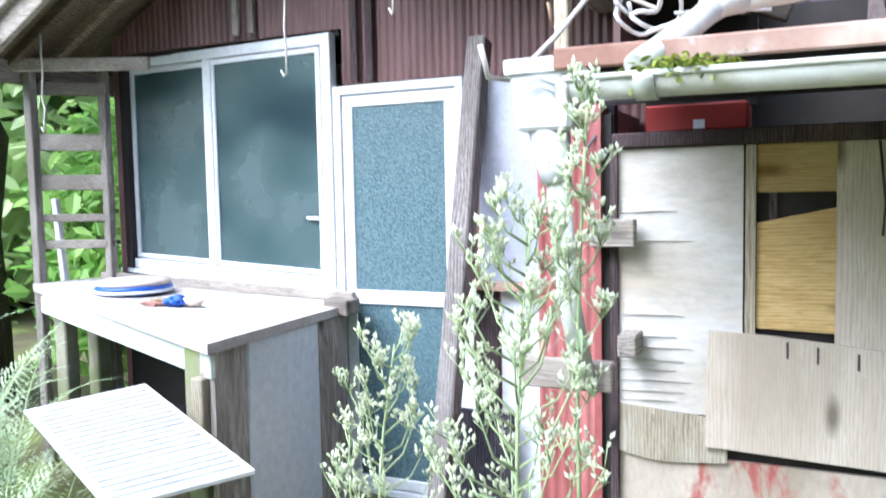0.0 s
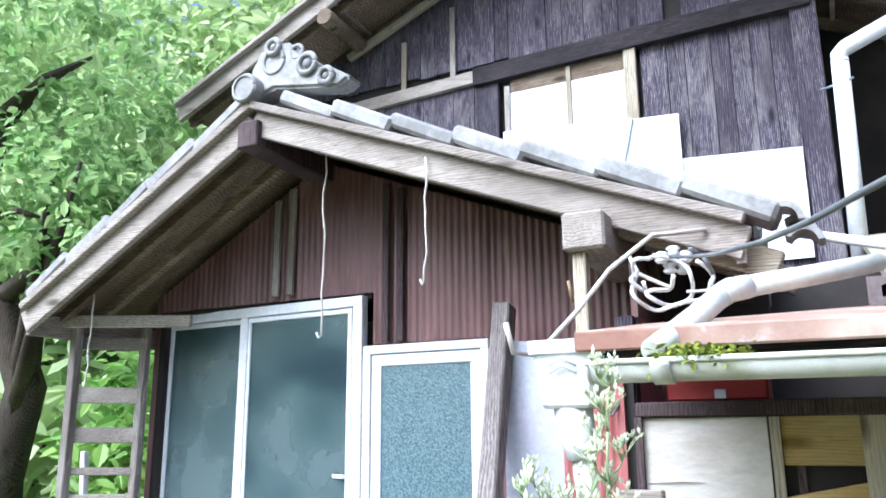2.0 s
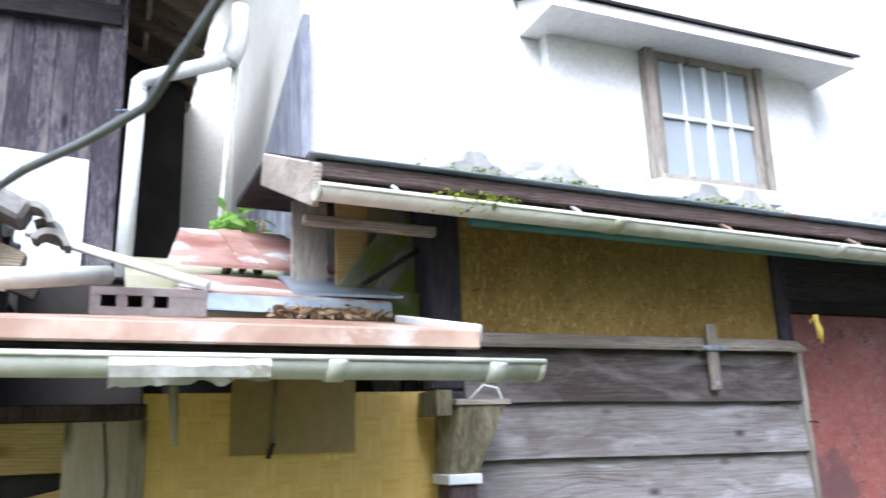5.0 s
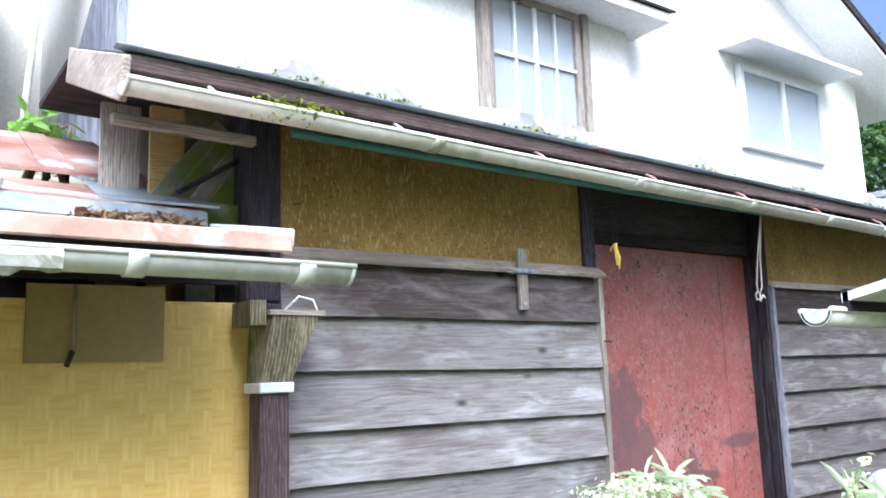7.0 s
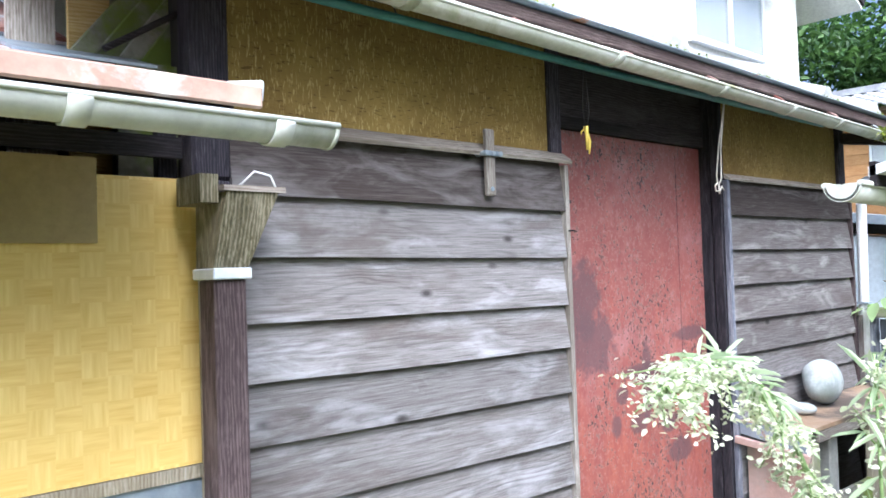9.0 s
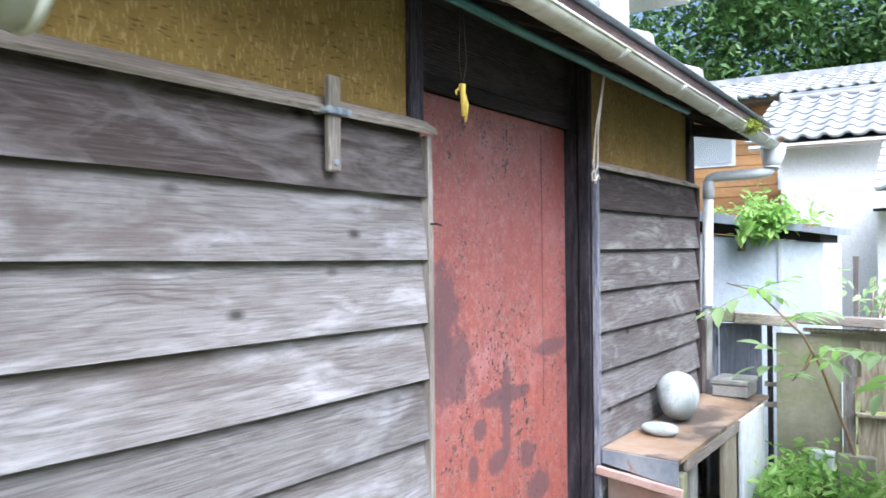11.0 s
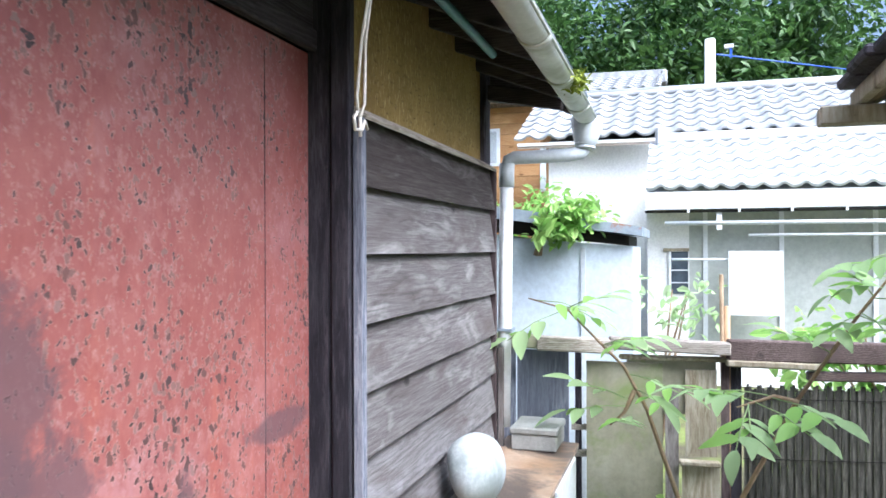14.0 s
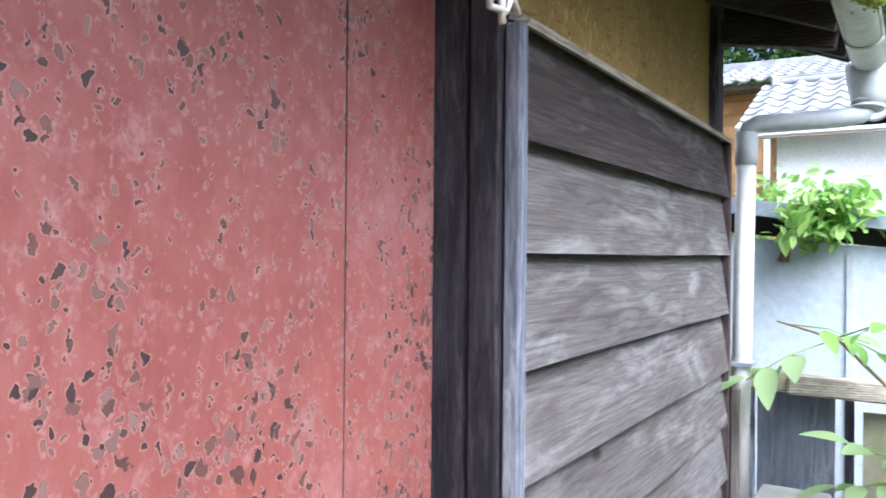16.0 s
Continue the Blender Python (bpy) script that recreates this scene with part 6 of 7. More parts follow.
part("front_apron", beam((-5.52, 0.20, 1.045), (-4.13, -0.335, 1.035), 0.022, 0.075), M_PAINTG, tb, "flaking pale green apron")
part("side_panel", box(-4.145, -4.125, -0.17, 0.22, 0.36, 1.08), M_BOARDW, tb, "stained white board")
part("side_panel", box(-4.15, -4.13, -0.33, -0.18, 0.36, 1.08), M_GREYZ, tb)
part("side_panel", box(-4.15, -4.13, 0.225, 0.42, 0.36, 1.08), M_GREYZ, tb)
for p in ((-4.22, -0.29), (-4.2, 0.40), (-5.45, 0.25), (-5.45, 0.42)):
    part("leg", box(p[0] - 0.035, p[0] + 0.035, p[1] - 0.035, p[1] + 0.035, 0.33, 1.08, bev=0.006), M_LICHEN, tb)
part("low_shelf", ext([(-5.5, 0.22), (-4.2, -0.25), (-4.2, 0.44), (-5.5, 0.44)], 'z', 0.60, 0.63), M_DARKX, tb)
part("leg_patch", box(-4.20, -4.155, -0.36, -0.31, 0.72, 1.0, bev=0.004), M_PALEZ, tb)
part("upstand", box(-5.50, -4.14, 0.492, 0.520, 1.119, 1.158, bev=0.003), M_GREYX, tb)
part("end_block", box(-4.19, -4.085, 0.36, 0.46, 1.085, 1.145, bev=0.005), M_GREYX, tb)
def sag_bench(p):
    u = max(0.0, (-4.12 - p.x) / 1.45)
    return Vector((p.x, p.y, p.z + 0.052 * u * min(1.0, max(0.0, (p.z - 0.4) / 0.6))))
settle(tb, sag_bench)
tub = thing("round_tub", (-5.06, 0.27, 1.12), "round tub with blue rim and faded cream lid", "tub")
bm = bmesh.new()
def lathe(bm, c, prof, n=28):
    rings = [[bm.verts.new((c[0] + r * math.cos(2 * math.pi * k / n), c[1] + r * math.sin(2 * math.pi * k / n), c[2] + z)) for k in range(n)] for r, z in prof]
    for a, b in zip(rings, rings[1:]):
        for k in range(n):
            bm.faces.new((a[k], a[(k + 1) % n], b[(k + 1) % n], b[k])).smooth = True
    bm.faces.new(rings[0][::-1]); bm.faces.new(rings[-1])
    return bm
tbody = part("body", lathe(bm, (-5.06, 0.27, 1.153), [(0.135, 0.0), (0.152, 0.01), (0.155, 0.028), (0.148, 0.036)]), M_BLUE, tub)
part("lid", lathe(bmesh.new(), (-5.06, 0.27, 1.190), [(0.145, 0.0), (0.147, 0.012), (0.125, 0.022), (0.02, 0.024)]), M_CREAM, tub, "faded pinkish lid")
part("rim", lathe(bmesh.new(), (-5.06, 0.27, 1.160), [(0.153, 0.0), (0.158, 0.004), (0.158, 0.010), (0.153, 0.014)]), M_BOARDW, tbody, "thin white rim")
gl = thing("work_gloves", (-4.62, 0.05, 1.12), "crumpled blue and brown work rag on the workbench", "rag")
for c, r, mm, s in (((-4.64, 0.06, 1.135), (0.06, 0.03, 0.016), M_TWIG, 1), ((-4.58, 0.06, 1.14), (0.045, 0.035, 0.022), M_BLUE, 4), ((-4.52, 0.08, 1.138), (0.04, 0.028, 0.018), M_CREAM, 7), ((-4.67, 0.03, 1.130), (0.05, 0.012, 0.010), M_RUSTB, 9)):
    bm = bmesh.new(); bmesh.ops.create_icosphere(bm, subdivisions=3, radius=1)
    for v in bm.verts:
        v.co *= 1 + 0.5 * noise.noise(v.co * 1.8 + Vector((s, s, 0)))
        v.co = Vector((c[0] - 0.08 + v.co.x * r[0], c[1] + 0.02 + v.co.y * r[1], max(1.1185, c[2] + v.co.z * r[2]) + 0.0185))
    part("fold", bm, mm, gl)

lp = thing("louvre_panel", (-4.2, -0.6, 0.6), "white ribbed plastic panel leaning among the weeds", "panel")
o = Vector((-3.80, -0.57, 0.843)); u = Vector((-0.64, 0.27, 0.109)); v = Vector((-0.26, -0.24, -0.05)); nn = u.cross(v).normalized()
if nn.z < 0:
    nn = -nn
def quad_slab(o, u, v, th):
    bm = bmesh.new(); P = [o, o + u, o + u + v, o + v]
    t = [bm.verts.new(p) for p in P]; b = [bm.verts.new(p - nn * th) for p in P]
    bm.faces.new(t); bm.faces.new(b[::-1])
    for i in range(4):
        bm.faces.new((t[i], b[i], b[(i + 1) % 4], t[(i + 1) % 4]))
    bmesh.ops.recalc_face_normals(bm, faces=bm.faces[:])
    return bm
part("sheet", quad_slab(o, u, v, 0.012), M_SHEETW, lp)
for i in range(20):
    part("rib", quad_slab(o + u * (0.05 + 0.045 * i) + v * 0.06 + nn * 0.010, u * 0.022, v * 0.88, 0.012), M_SHEETW, lp)
part("support", box(-4.15, -4.10, -0.58, -0.52, 0.28, 0.845), M_GREYZ, lp)

lpo = thing("leaning_post", (-3.6, 0.05, 0.3), "weathered square post leaning against the wall", "post")
part("post", beam((-3.60, 0.06, 0.30), (-3.545, 0.40, 2.07), 0.08, 0.065, 0.006, up=(1, 0, 0)), M_POSTW, lpo)
fb = thing("fibre_sheet", (-3.35, 0.42, 1.2), "grey frosted plastic sheet leaning behind the post", "sheet")
part("sheet", ext([(-3.56, 1.22), (-3.18, 1.22), (-3.19, 1.80), (-3.24, 1.90), (-3.55, 1.945)], 'y', 0.40, 0.41), M_FIBRE, fb)
sb = thing("stacked_boards", (-3.45, 0.35, 0.3), "brown and white boards stacked upright by the door", "boards")
part("brown_board", box(-3.56, -3.47, 0.34, 0.36, 0.34, 1.21), M_BROWNZ, sb); part("white_board", box(-3.465, -3.26, 0.36, 0.375, 0.34, 1.21), M_BOARDW, sb)
part("white_board", box(-3.61, -3.565, 0.37, 0.385, 0.34, 1.15), M_BOARDW, sb); part("dark_panel", box(-3.63, -3.40, 0.28, 0.30, 0.34, 0.80), M_DARKZ, sb, "dark purple-brown panel")
part("ledge", box(-3.60, -3.2, 0.30, 0.39, 1.212, 1.235), M_RUSTROOF, sb)

def hang(x, y, z0, L, seed, r=0.004):
    rgx = random.Random(seed)
    pts = [(x + rgx.uniform(-.008, .008) * (i > 0), y, z0 - L * i / 9) for i in range(10)]
    pts += [(x - 0.012, y, z0 - L - 0.008), (x - 0.022, y, z0 - L + 0.012)]
    return tube(pts, r, 6)
for x, z, L, s in ((-3.685, 2.55, 0.44, 1), (-4.21, 2.70, 0.72, 2), (-5.45, 2.24, 0.40, 3)):
    solid("dry_vine", hang(x, YF - 0.03 if x > -4 else 0.2, z, L, s), M_ROPE, "dry pale string dangling from the barge board", "string", "dangling strings")

ins = thing("cable_bundle", (-2.9, -0.08, 2.08), "looped white cables and porcelain insulators under the eave", "cables")
for i, (dx, dzz) in enumerate(((-0.03, 0.0), (0.0, 0.015), (0.03, 0.0), (-0.015, -0.025), (0.018, -0.028))):
    part("insulator", lathe(bmesh.new(), (-2.85 + dx, -0.12 + 0.01 * i, 2.06 + dzz), [(0.012, 0), (0.02, 0.008), (0.012, 0.016), (0.02, 0.024), (0.012, 0.03)], 12), M_WHITEC, ins)
def loop(cx, cz, a, b, t0, t1, y, n=24):
    return [(cx + a * math.cos(t0 + (t1 - t0) * k / n), y + 0.03 * math.sin(k), cz + b * math.sin(t0 + (t1 - t0) * k / n)) for k in range(n + 1)]
for i, (cx, cz, a, b, t0, t1) in enumerate(((-2.88, 2.0, 0.08, 0.07, 2.5, 8.0), (-2.84, 2.0, 0.09, 0.06, 3.0, 7.2), (-2.90, 2.03, 0.06, 0.05, 1.5, 6.0), (-2.80, 1.99, 0.05, 0.09, -1.6, 1.6))):
    part("loop", tube(loop(cx, cz, a, b, t0, t1, -0.14), 0.006, 6), M_WHITEC if i < 3 else M_CABLE, ins)
part("lead", tube([(-2.82, 2.0 - 2.13, 1.975), (-2.72, -0.14, 1.97), (-2.60, -0.10, 1.965)], 0.004, 6), M_WHITEC, ins)
part("lead", tube([(-2.78, 0.05, 2.18), (-2.92, -0.02, 2.165), (-3.03, -0.10, 2.06), (-3.08, -0.25, 1.93), (-3.14, -0.42, 1.80), (-3.17, -0.5, 1.80), (-3.18, -0.52, 1.87)], 0.007, 6), M_ROPE, ins, "stiff pale cable hooked over the rain head")
part("lead", tube([(-2.98, -0.06, 2.10), (-2.95, -0.10, 2.04), (-2.86, -0.12, 1.99)], 0.006, 6), M_ROPE, ins)
part("stub", tube([(-3.11, -0.2, 1.96), (-3.12, -0.2, 2.02)], 0.005, 6), M_TWIG, ins)
ov = thing("overhead_cable", (-2.9, -0.1, 2.08), "thick grey service cable strung from the eave across the yard", "cable")
part("cable", tube([(-2.86, -0.12, 2.075), (-2.761, -0.447, 2.0), (-2.662, -0.773, 1.93), (-2.56, -1.12, 1.868), (-2.50, -1.30, 1.845), (-2.445, -1.45, 1.834), (-2.39, -1.54, 1.836), (-2.347, -1.60, 1.848), (-2.303, -1.70, 1.90), (-2.22, -1.88, 2.02), (-2.05, -2.3, 2.3), (-1.5, -3.6, 2.9), (0.0, -7.0, 4.0), (1.0, -9.0, 4.5)], 0.0042, 8), M_CABLE, ov)
part("far_post", tube([(1.0, -9.0, 0.1), (1.0, -9.0, 4.6)], [0.11, 0.09], 10), M_CONC, ov, "plain concrete pole")
solid("stay_wire", tube([(-3.06, 0.04, 1.80), (-3.03, 0.0, 1.72), (-3.06, -0.04, 1.66)], 0.004, 6), M_CABLE, "black wire clipped to the corner post", "wire")

# ---- far end of the yard ----
fc = thing("garden_fence", (3.0, -0.5, 0.12), "weathered patchwork garden fence of boards, rails and reed screen", "fence")
def fx(y):
    return 2.905 - 0.165 * y
def fence_board(name, y0, y1, z0, z1, material, label="", off=0.0, th=0.018, lean=0.0):
    """An upright board of the fence between two places along it, with a slightly ragged head."""
    bm = bmesh.new(); n = 5; P = []
    for k in range(n + 1):
        y = y0 + (y1 - y0) * k / n
        P.append((y, z1 + lean * k / n + 0.006 * noise.noise((y * 30, z1 * 7, 0))))
    rings = []
    for dx in (0.0, th):
        rings.append([bm.verts.new((fx(y) + off + dx, y, z)) for y, z in P] + [bm.verts.new((fx(y1) + off + dx, y1, z0)), bm.verts.new((fx(y0) + off + dx, y0, z0))])
    a, b = rings; m = len(a)
    bm.faces.new(a); bm.faces.new(b[::-1])
    for k in range(m):
        bm.faces.new((a[k], b[k], b[(k + 1) % m], a[(k + 1) % m]))
    bmesh.ops.recalc_face_normals(bm, faces=bm.faces[:])
    part(name, bm, material, fc, label)
def rail(y0, y1, z0, z1, w, h, material, label="", off=-0.03):
    part("rail", beam((fx(y0) + off, y0, z0), (fx(y1) + off, y1, z1), w, h, 0.006), material, fc, label)
rail(0.6, -0.175, 1.135, 1.122, 0.03, 0.065, M_LICHEN)
rail(-0.17, -0.50, 1.118, 1.105, 0.05, 0.065, M_GREYY, off=-0.045)
rail(-0.48, -0.985, 1.122, 1.10, 0.06, 0.055, M_GREYY, "grey split top rail", off=-0.04)
rail(-0.52, -0.97, 1.058, 1.05, 0.03, 0.022, M_PALEZ, off=-0.02)
rail(-0.975, -3.4, 1.095, 1.06, 0.06, 0.09, M_BROWNX, "dark brown top rail")
rail(-0.97, -1.35, 1.04, 1.028, 0.05, 0.03, M_PALEZ, off=-0.04)
rail(-1.3, -3.4, 0.985, 0.975, 0.04, 0.04, M_BROWNX, off=-0.015)
yy = 0.60
for w, mm in ((0.13, M_GREYZ), (0.12, M_POSTW), (0.14, M_BLUEWOOD), (0.13, M_BROWNZ), (0.15, M_BLUEWOOD)):
    fence_board("board", yy, yy - w + 0.004, 0.11, 1.09, mm); yy -= w
fence_board("board", -0.075, -0.30, 0.11, 1.083, M_BLUEWOOD, "weathered purple-grey board")
fence_board("dark_post", -0.325, -0.352, 0.11, 1.08, M_DARKZ, off=0.03)
fence_board("slat", -0.31, -0.375, 0.60, 0.63, M_GREYX, off=0.02); fence_board("slat", -0.31, -0.375, 0.72, 0.745, M_GREYX, off=0.02)
fence_board("panel", -0.378, -0.705, 0.11, 1.035, M_LICHEN, "green-stained grey panel board", lean=-0.012)
fence_board("panel", -0.55, -0.93, 0.80, 1.048, M_LICHEN, "stained panel behind", off=0.022)
fence_board("post", -0.715, -0.772, 0.11, 0.93, M_POSTW, off=-0.012)
fence_board("pale_board", -0.80, -0.932, 0.62, 1.0, M_PALEZ, "lichen-spotted pale board")
fence_board("pale_board", -0.785, -0.945, 0.11, 0.585, M_PALEZ, off=-0.004)
part("ledge", beam((fx(-0.775) - 0.02, -0.775, 0.60), (fx(-0.945) - 0.02, -0.945, 0.595), 0.05, 0.02), M_PALEZ, fc)
fence_board("post", -0.95, -0.985, 0.11, 1.05, M_BROWNZ, off=-0.006)
fence_board("dark_post", -0.99, -1.035, 0.11, 1.03, M_DARKZ, off=0.012)
for i in range(210):
    y = -1.045 - i * 0.0105
    h = 0.93 + 0.012 * math.sin(i * 7.7)
    part("reed", box(fx(y) + 0.004 * math.sin(i * 2.1), fx(y) + 0.006 + 0.004 * math.sin(i * 2.1), y - 0.0098, y, 0.11, h), M_REED, fc)
for z in (0.88, 0.62, 0.36):
    part("reed_tie", beam((fx(-1.04) - 0.006, -1.04, z), (fx(-3.24) - 0.006, -3.24, z), 0.003, 0.004, 0), M_DARK, fc)
st = thing("garden_stakes", (2.99, -0.96, 1.1), "two brown bamboo stakes behind the fence rail", "stakes")
part("stake", tube([(3.08, -0.965, 0.13), (3.06, -0.952, 1.42)], 0.009, 8), M_TWIG, st)
part("stake", tube([(3.10, -0.985, 0.13), (3.08, -0.975, 1.28)], 0.014, 8), M_BARE, st)
solid("white_block", box(2.70, 2.79, -0.705, -0.59, 0.12, 0.44, bev=0.004), M_BOARDW, "white painted block at the fence foot", "block")
solid("grey_slab", box(2.74, 2.79, -0.90, -0.715, 0.12, 0.435, bev=0.006), M_LICHEN, "grey stone slab leaning at the fence foot", "slab")
tk = thing("storage_shed", (3.9, 0.2, 0.12), "small pale blue metal storage shed with a sloping grey lid", "shed")
part("body", ext([(-0.55, 0.12), (0.9, 0.12), (0.9, 1.70), (0.03, 1.59), (-0.55, 1.545)], 'x', 3.52, 4.3), patchy("pale_blue_sheet", (0.58, 0.66, 0.74), (0.66, 0.73, 0.79), 2, 30, 0.5, relief=0.05), tk)
# Shade under the lid, painted as a near-black infill.
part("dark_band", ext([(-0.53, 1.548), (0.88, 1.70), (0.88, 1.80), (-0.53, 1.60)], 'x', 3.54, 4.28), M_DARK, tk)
part("lid", ext([(-0.60, 1.597), (0.95, 1.80), (0.95, 1.885), (-0.60, 1.642)], 'x', 3.44, 4.4), M_GALV, tk, "grey metal lid")
for y in (-0.30, 0.25):
    part("door_seam", box(3.511, 3.519, y - 0.012, y + 0.012, 0.2, 1.54), M_PVCGREY, tk)

h2 = thing("white_neighbour_house", (11, -1.5, 0.1), "white neighbouring house with a blue-grey tiled roof", "house")
part("wall", box(10.3, 13.5, -9.0, 0.98, 0.1, 3.02), M_PLASTER, h2)
part("fascia", box(10.02, 10.06, -9.2, 1.36, 2.90, 2.97), patchy("tan_fascia", (0.50, 0.42, 0.36), (0.58, 0.50, 0.44), 2, 30), h2)
tiled("roof_tiles", (9.98, -9.2, 3.0), (0, 10.60, 0), (2.0, 0, 0.90), 38, 7, M_KAWARAB, h2, amp=0.06)
part("ridge", beam((12.0, -9.2, 3.93), (12.0, 1.2, 3.93), 0.24, 0.09, 0.03), M_KAWARAB, h2)
part("ridge_cap", tube([(12.0, -9.2, 3.985), (12.0, 1.22, 3.985)], 0.045, 8), M_KAWARAW, h2)
part("ridge_end", box(11.86, 12.14, 1.20, 1.30, 3.72, 4.02, bev=0.03), M_KAWARAW, h2)
part("back_slope", ext([(12.0, 3.88), (14.0, 2.97), (14.0, 2.87), (12.0, 3.78)], 'y', -9.2, 1.35), M_KAWARAB, h2)
part("gable_end", ext([(10.3, 2.97), (13.7, 2.97), (12.0, 3.80)], 'y', 0.88, 0.98), M_PLASTER, h2)
part("eave_board", box(10.0, 10.3, -9.2, 1.36, 2.93, 2.97), M_PLASTER, h2)
h3 = thing("neighbour_annex", (7.8, -2, 0.1), "low white annex with pale tiles and a glazed porch", "house")
part("wall", box(8.75, 10.25, -9.0, -0.55, 0.1, 2.45), M_PLASTER, h3)
part("porch_wall", box(8.0, 8.06, -0.86, -0.44, 0.1, 2.05), M_PLASTER, h3)
part("porch_side", box(8.06, 8.75, -0.50, -0.44, 0.1, 2.1), M_PLASTER, h3)
pw = part("porch_window", box(7.985, 7.998, -0.85, -0.68, 1.06, 1.50), M_WINDARK, h3, "small dark blue-grey window")
part("window_head", box(7.975, 7.998, -0.86, -0.60, 1.502, 1.535), M_PALEZ, pw)
part("window_jamb", box(7.975, 7.998, -0.68, -0.655, 1.06, 1.50), M_BOARDW, pw)
for z in (1.17, 1.30, 1.42):
    part("window_bar", box(7.978, 7.984, -0.85, -0.68, z, z + 0.012), M_BOARDW, pw)
part("porch_glass", box(8.01, 8.03, -6.0, -0.86, 0.45, 2.02), M_MISTY, h3, "misty porch glazing")
part("porch_base", box(8.0, 8.06, -6.0, -0.86, 0.1, 0.45), M_PLASTER, h3)
for y in (-1.02, -1.75, -2.6, -3.4):
    part("mullion", box(7.99, 8.012, y - 0.022, y + 0.022, 0.45, 2.02), M_ALU, h3)
part("fascia", box(7.69, 7.72, -7.0, -0.44, 1.955, 2.105), M_PLASTER, h3)
part("gutter_lip", box(7.675, 7.70, -7.0, -0.43, 1.928, 1.95), M_BOARDW, h3)
part("gutter", tube([(7.70, -0.43, 1.905), (7.70, -7.0, 1.905)], 0.014, 8), M_DARK, h3, "dark gutter line")
for i in range(7):
    y = -0.85 - i * 0.48
    part("gutter_bracket", box(7.665, 7.69, y - 0.012, y + 0.012, 1.89, 1.95), M_BOARDW, h3)
part("soffit", ext([(7.72, 2.0), (8.75, 2.0), (8.75, 2.05), (7.72, 2.06)], 'y', -7.0, -0.44), M_PLASTER, h3)
part("laundry_pole", tube([(7.72, -0.62, 1.785), (7.72, -4.0, 1.785)], 0.022, 8), M_BOARDW, h3, "pale blue-white laundry pole")
part("laundry_pole", tube([(7.75, -1.42, 1.662), (7.75, -4.0, 1.662)], 0.014, 8), M_BOARDW, h3)
part("laundry_pole", tube([(7.75, -0.69, 1.42), (7.75, -1.24, 1.42)], 0.012, 8), M_BOARDW, h3)
part("pole_bracket", box(7.71, 7.74, -1.17, -1.12, 1.72, 2.0), M_BOARDW, h3)
part("sheet", box(7.70, 7.72, -1.73, -1.23, 0.87, 1.505), M_BOARDW, h3, "white panel on the porch")
part("side_post", box(7.0, 7.05, -0.36, -0.31, 0.1, 1.42), M_POSTW, h3)
tiled("roof_tiles", (7.68, -7.0, 2.12), (0, 6.56, 0), (1.10, 0, 0.62), 34, 6, M_KAWARAW, h3, amp=0.045)
part("ridge", beam((8.79, -7.0, 2.79), (8.79, -0.58, 2.79), 0.16, 0.11, 0.02), M_KAWARAW, h3)
part("ridge_end", box(8.66, 8.92, -0.62, -0.50, 2.70, 2.93, bev=0.03), M_KAWARAW, h3)
part("under", ext([(7.70, 2.09), (8.75, 2.68), (8.75, 2.3), (7.70, 2.06)], 'y', -7.0, -0.45), M_PLASTER, h3)
h4 = thing("timber_neighbour_house", (15, 3, 0.1), "orange timber-sided house with a dark tiled roof", "house")
part("wall", box(14.0, 18.0, 1.74, 9.0, 0.1, 4.3), M_WOODHOUSE, h4)
for k in range(15):
    part("siding_board", box(13.975, 14.0, 1.74, 9.0, 1.3 + k * 0.2, 1.3 + k * 0.2 + 0.188), M_WOODHOUSE, h4)
part("window", box(13.93, 13.96, 2.56, 3.9, 3.16, 3.75), M_PANE, h4)
part("window_frame", box(13.95, 13.974, 2.50, 3.96, 3.10, 3.81), M_BOARDW, h4)
part("corner_trim", box(13.96, 14.05, 1.64, 1.735, 2.6, 3.45), M_BOARDW, h4)
tiled("roof_tiles", (13.4, -0.45, 4.28), (0, 9.8, 0), (2.4, 0, 0.72), 40, 6, M_KAWARAB, h4, amp=0.05)
part("ridge", beam((15.8, -0.45, 5.03), (15.8, 9, 5.15), 0.25, 0.14), M_KAWARAB, h4)
part("ridge_end", box(15.65, 15.95, -0.52, -0.40, 4.82, 5.10, bev=0.03), M_KAWARAB, h4)
part("eave", box(13.5, 18.0, -0.4, 9.0, 4.20, 4.28), M_SOFFIT, h4)
up = thing("utility_pole", (14.0, -1.27, 0.1), "pale concrete utility pole with a blue-tagged wire", "pole")
part("pole", tube([(14.0, -1.27, 0.1), (14.0, -1.27, 5.2)], [0.12, 0.09], 14), M_BOARDW, up)
part("wire", tube([(14.0, -1.27, 4.95), (20, -4.8, 5.7), (28, -9.3, 7.1)], 0.015, 5), M_BLUE, up)
part("tag", box(13.9, 13.95, -1.63, -1.59, 4.83, 5.02), M_BLUE, up, "blue cable tag")
part("insulator", box(13.88, 13.96, -1.66, -1.50, 5.0, 5.07, bev=0.01), M_WHITEC, up)

# opposite building, eave only
oh = thing("opposite_shed", (0.9, -1.9, 0.1), "weathered shed across the path with dark tiled eave", "shed")
part("wall", box(0.6, 1.9, -2.0, -1.9, 0.1, 2.2), M_BURNT, oh)
part("end_wall", box(1.8, 1.9, -4.0, -2.0, 0.1, 2.2), M_BURNT, oh)
part("eave_plate", ext([(-1.12, 1.90), (-1.16, 1.935), (-3.2, 2.75), (-3.2, 2.70), (-1.16, 1.88)], 'x', 0.55, 1.9), M_SOFFIT, oh)
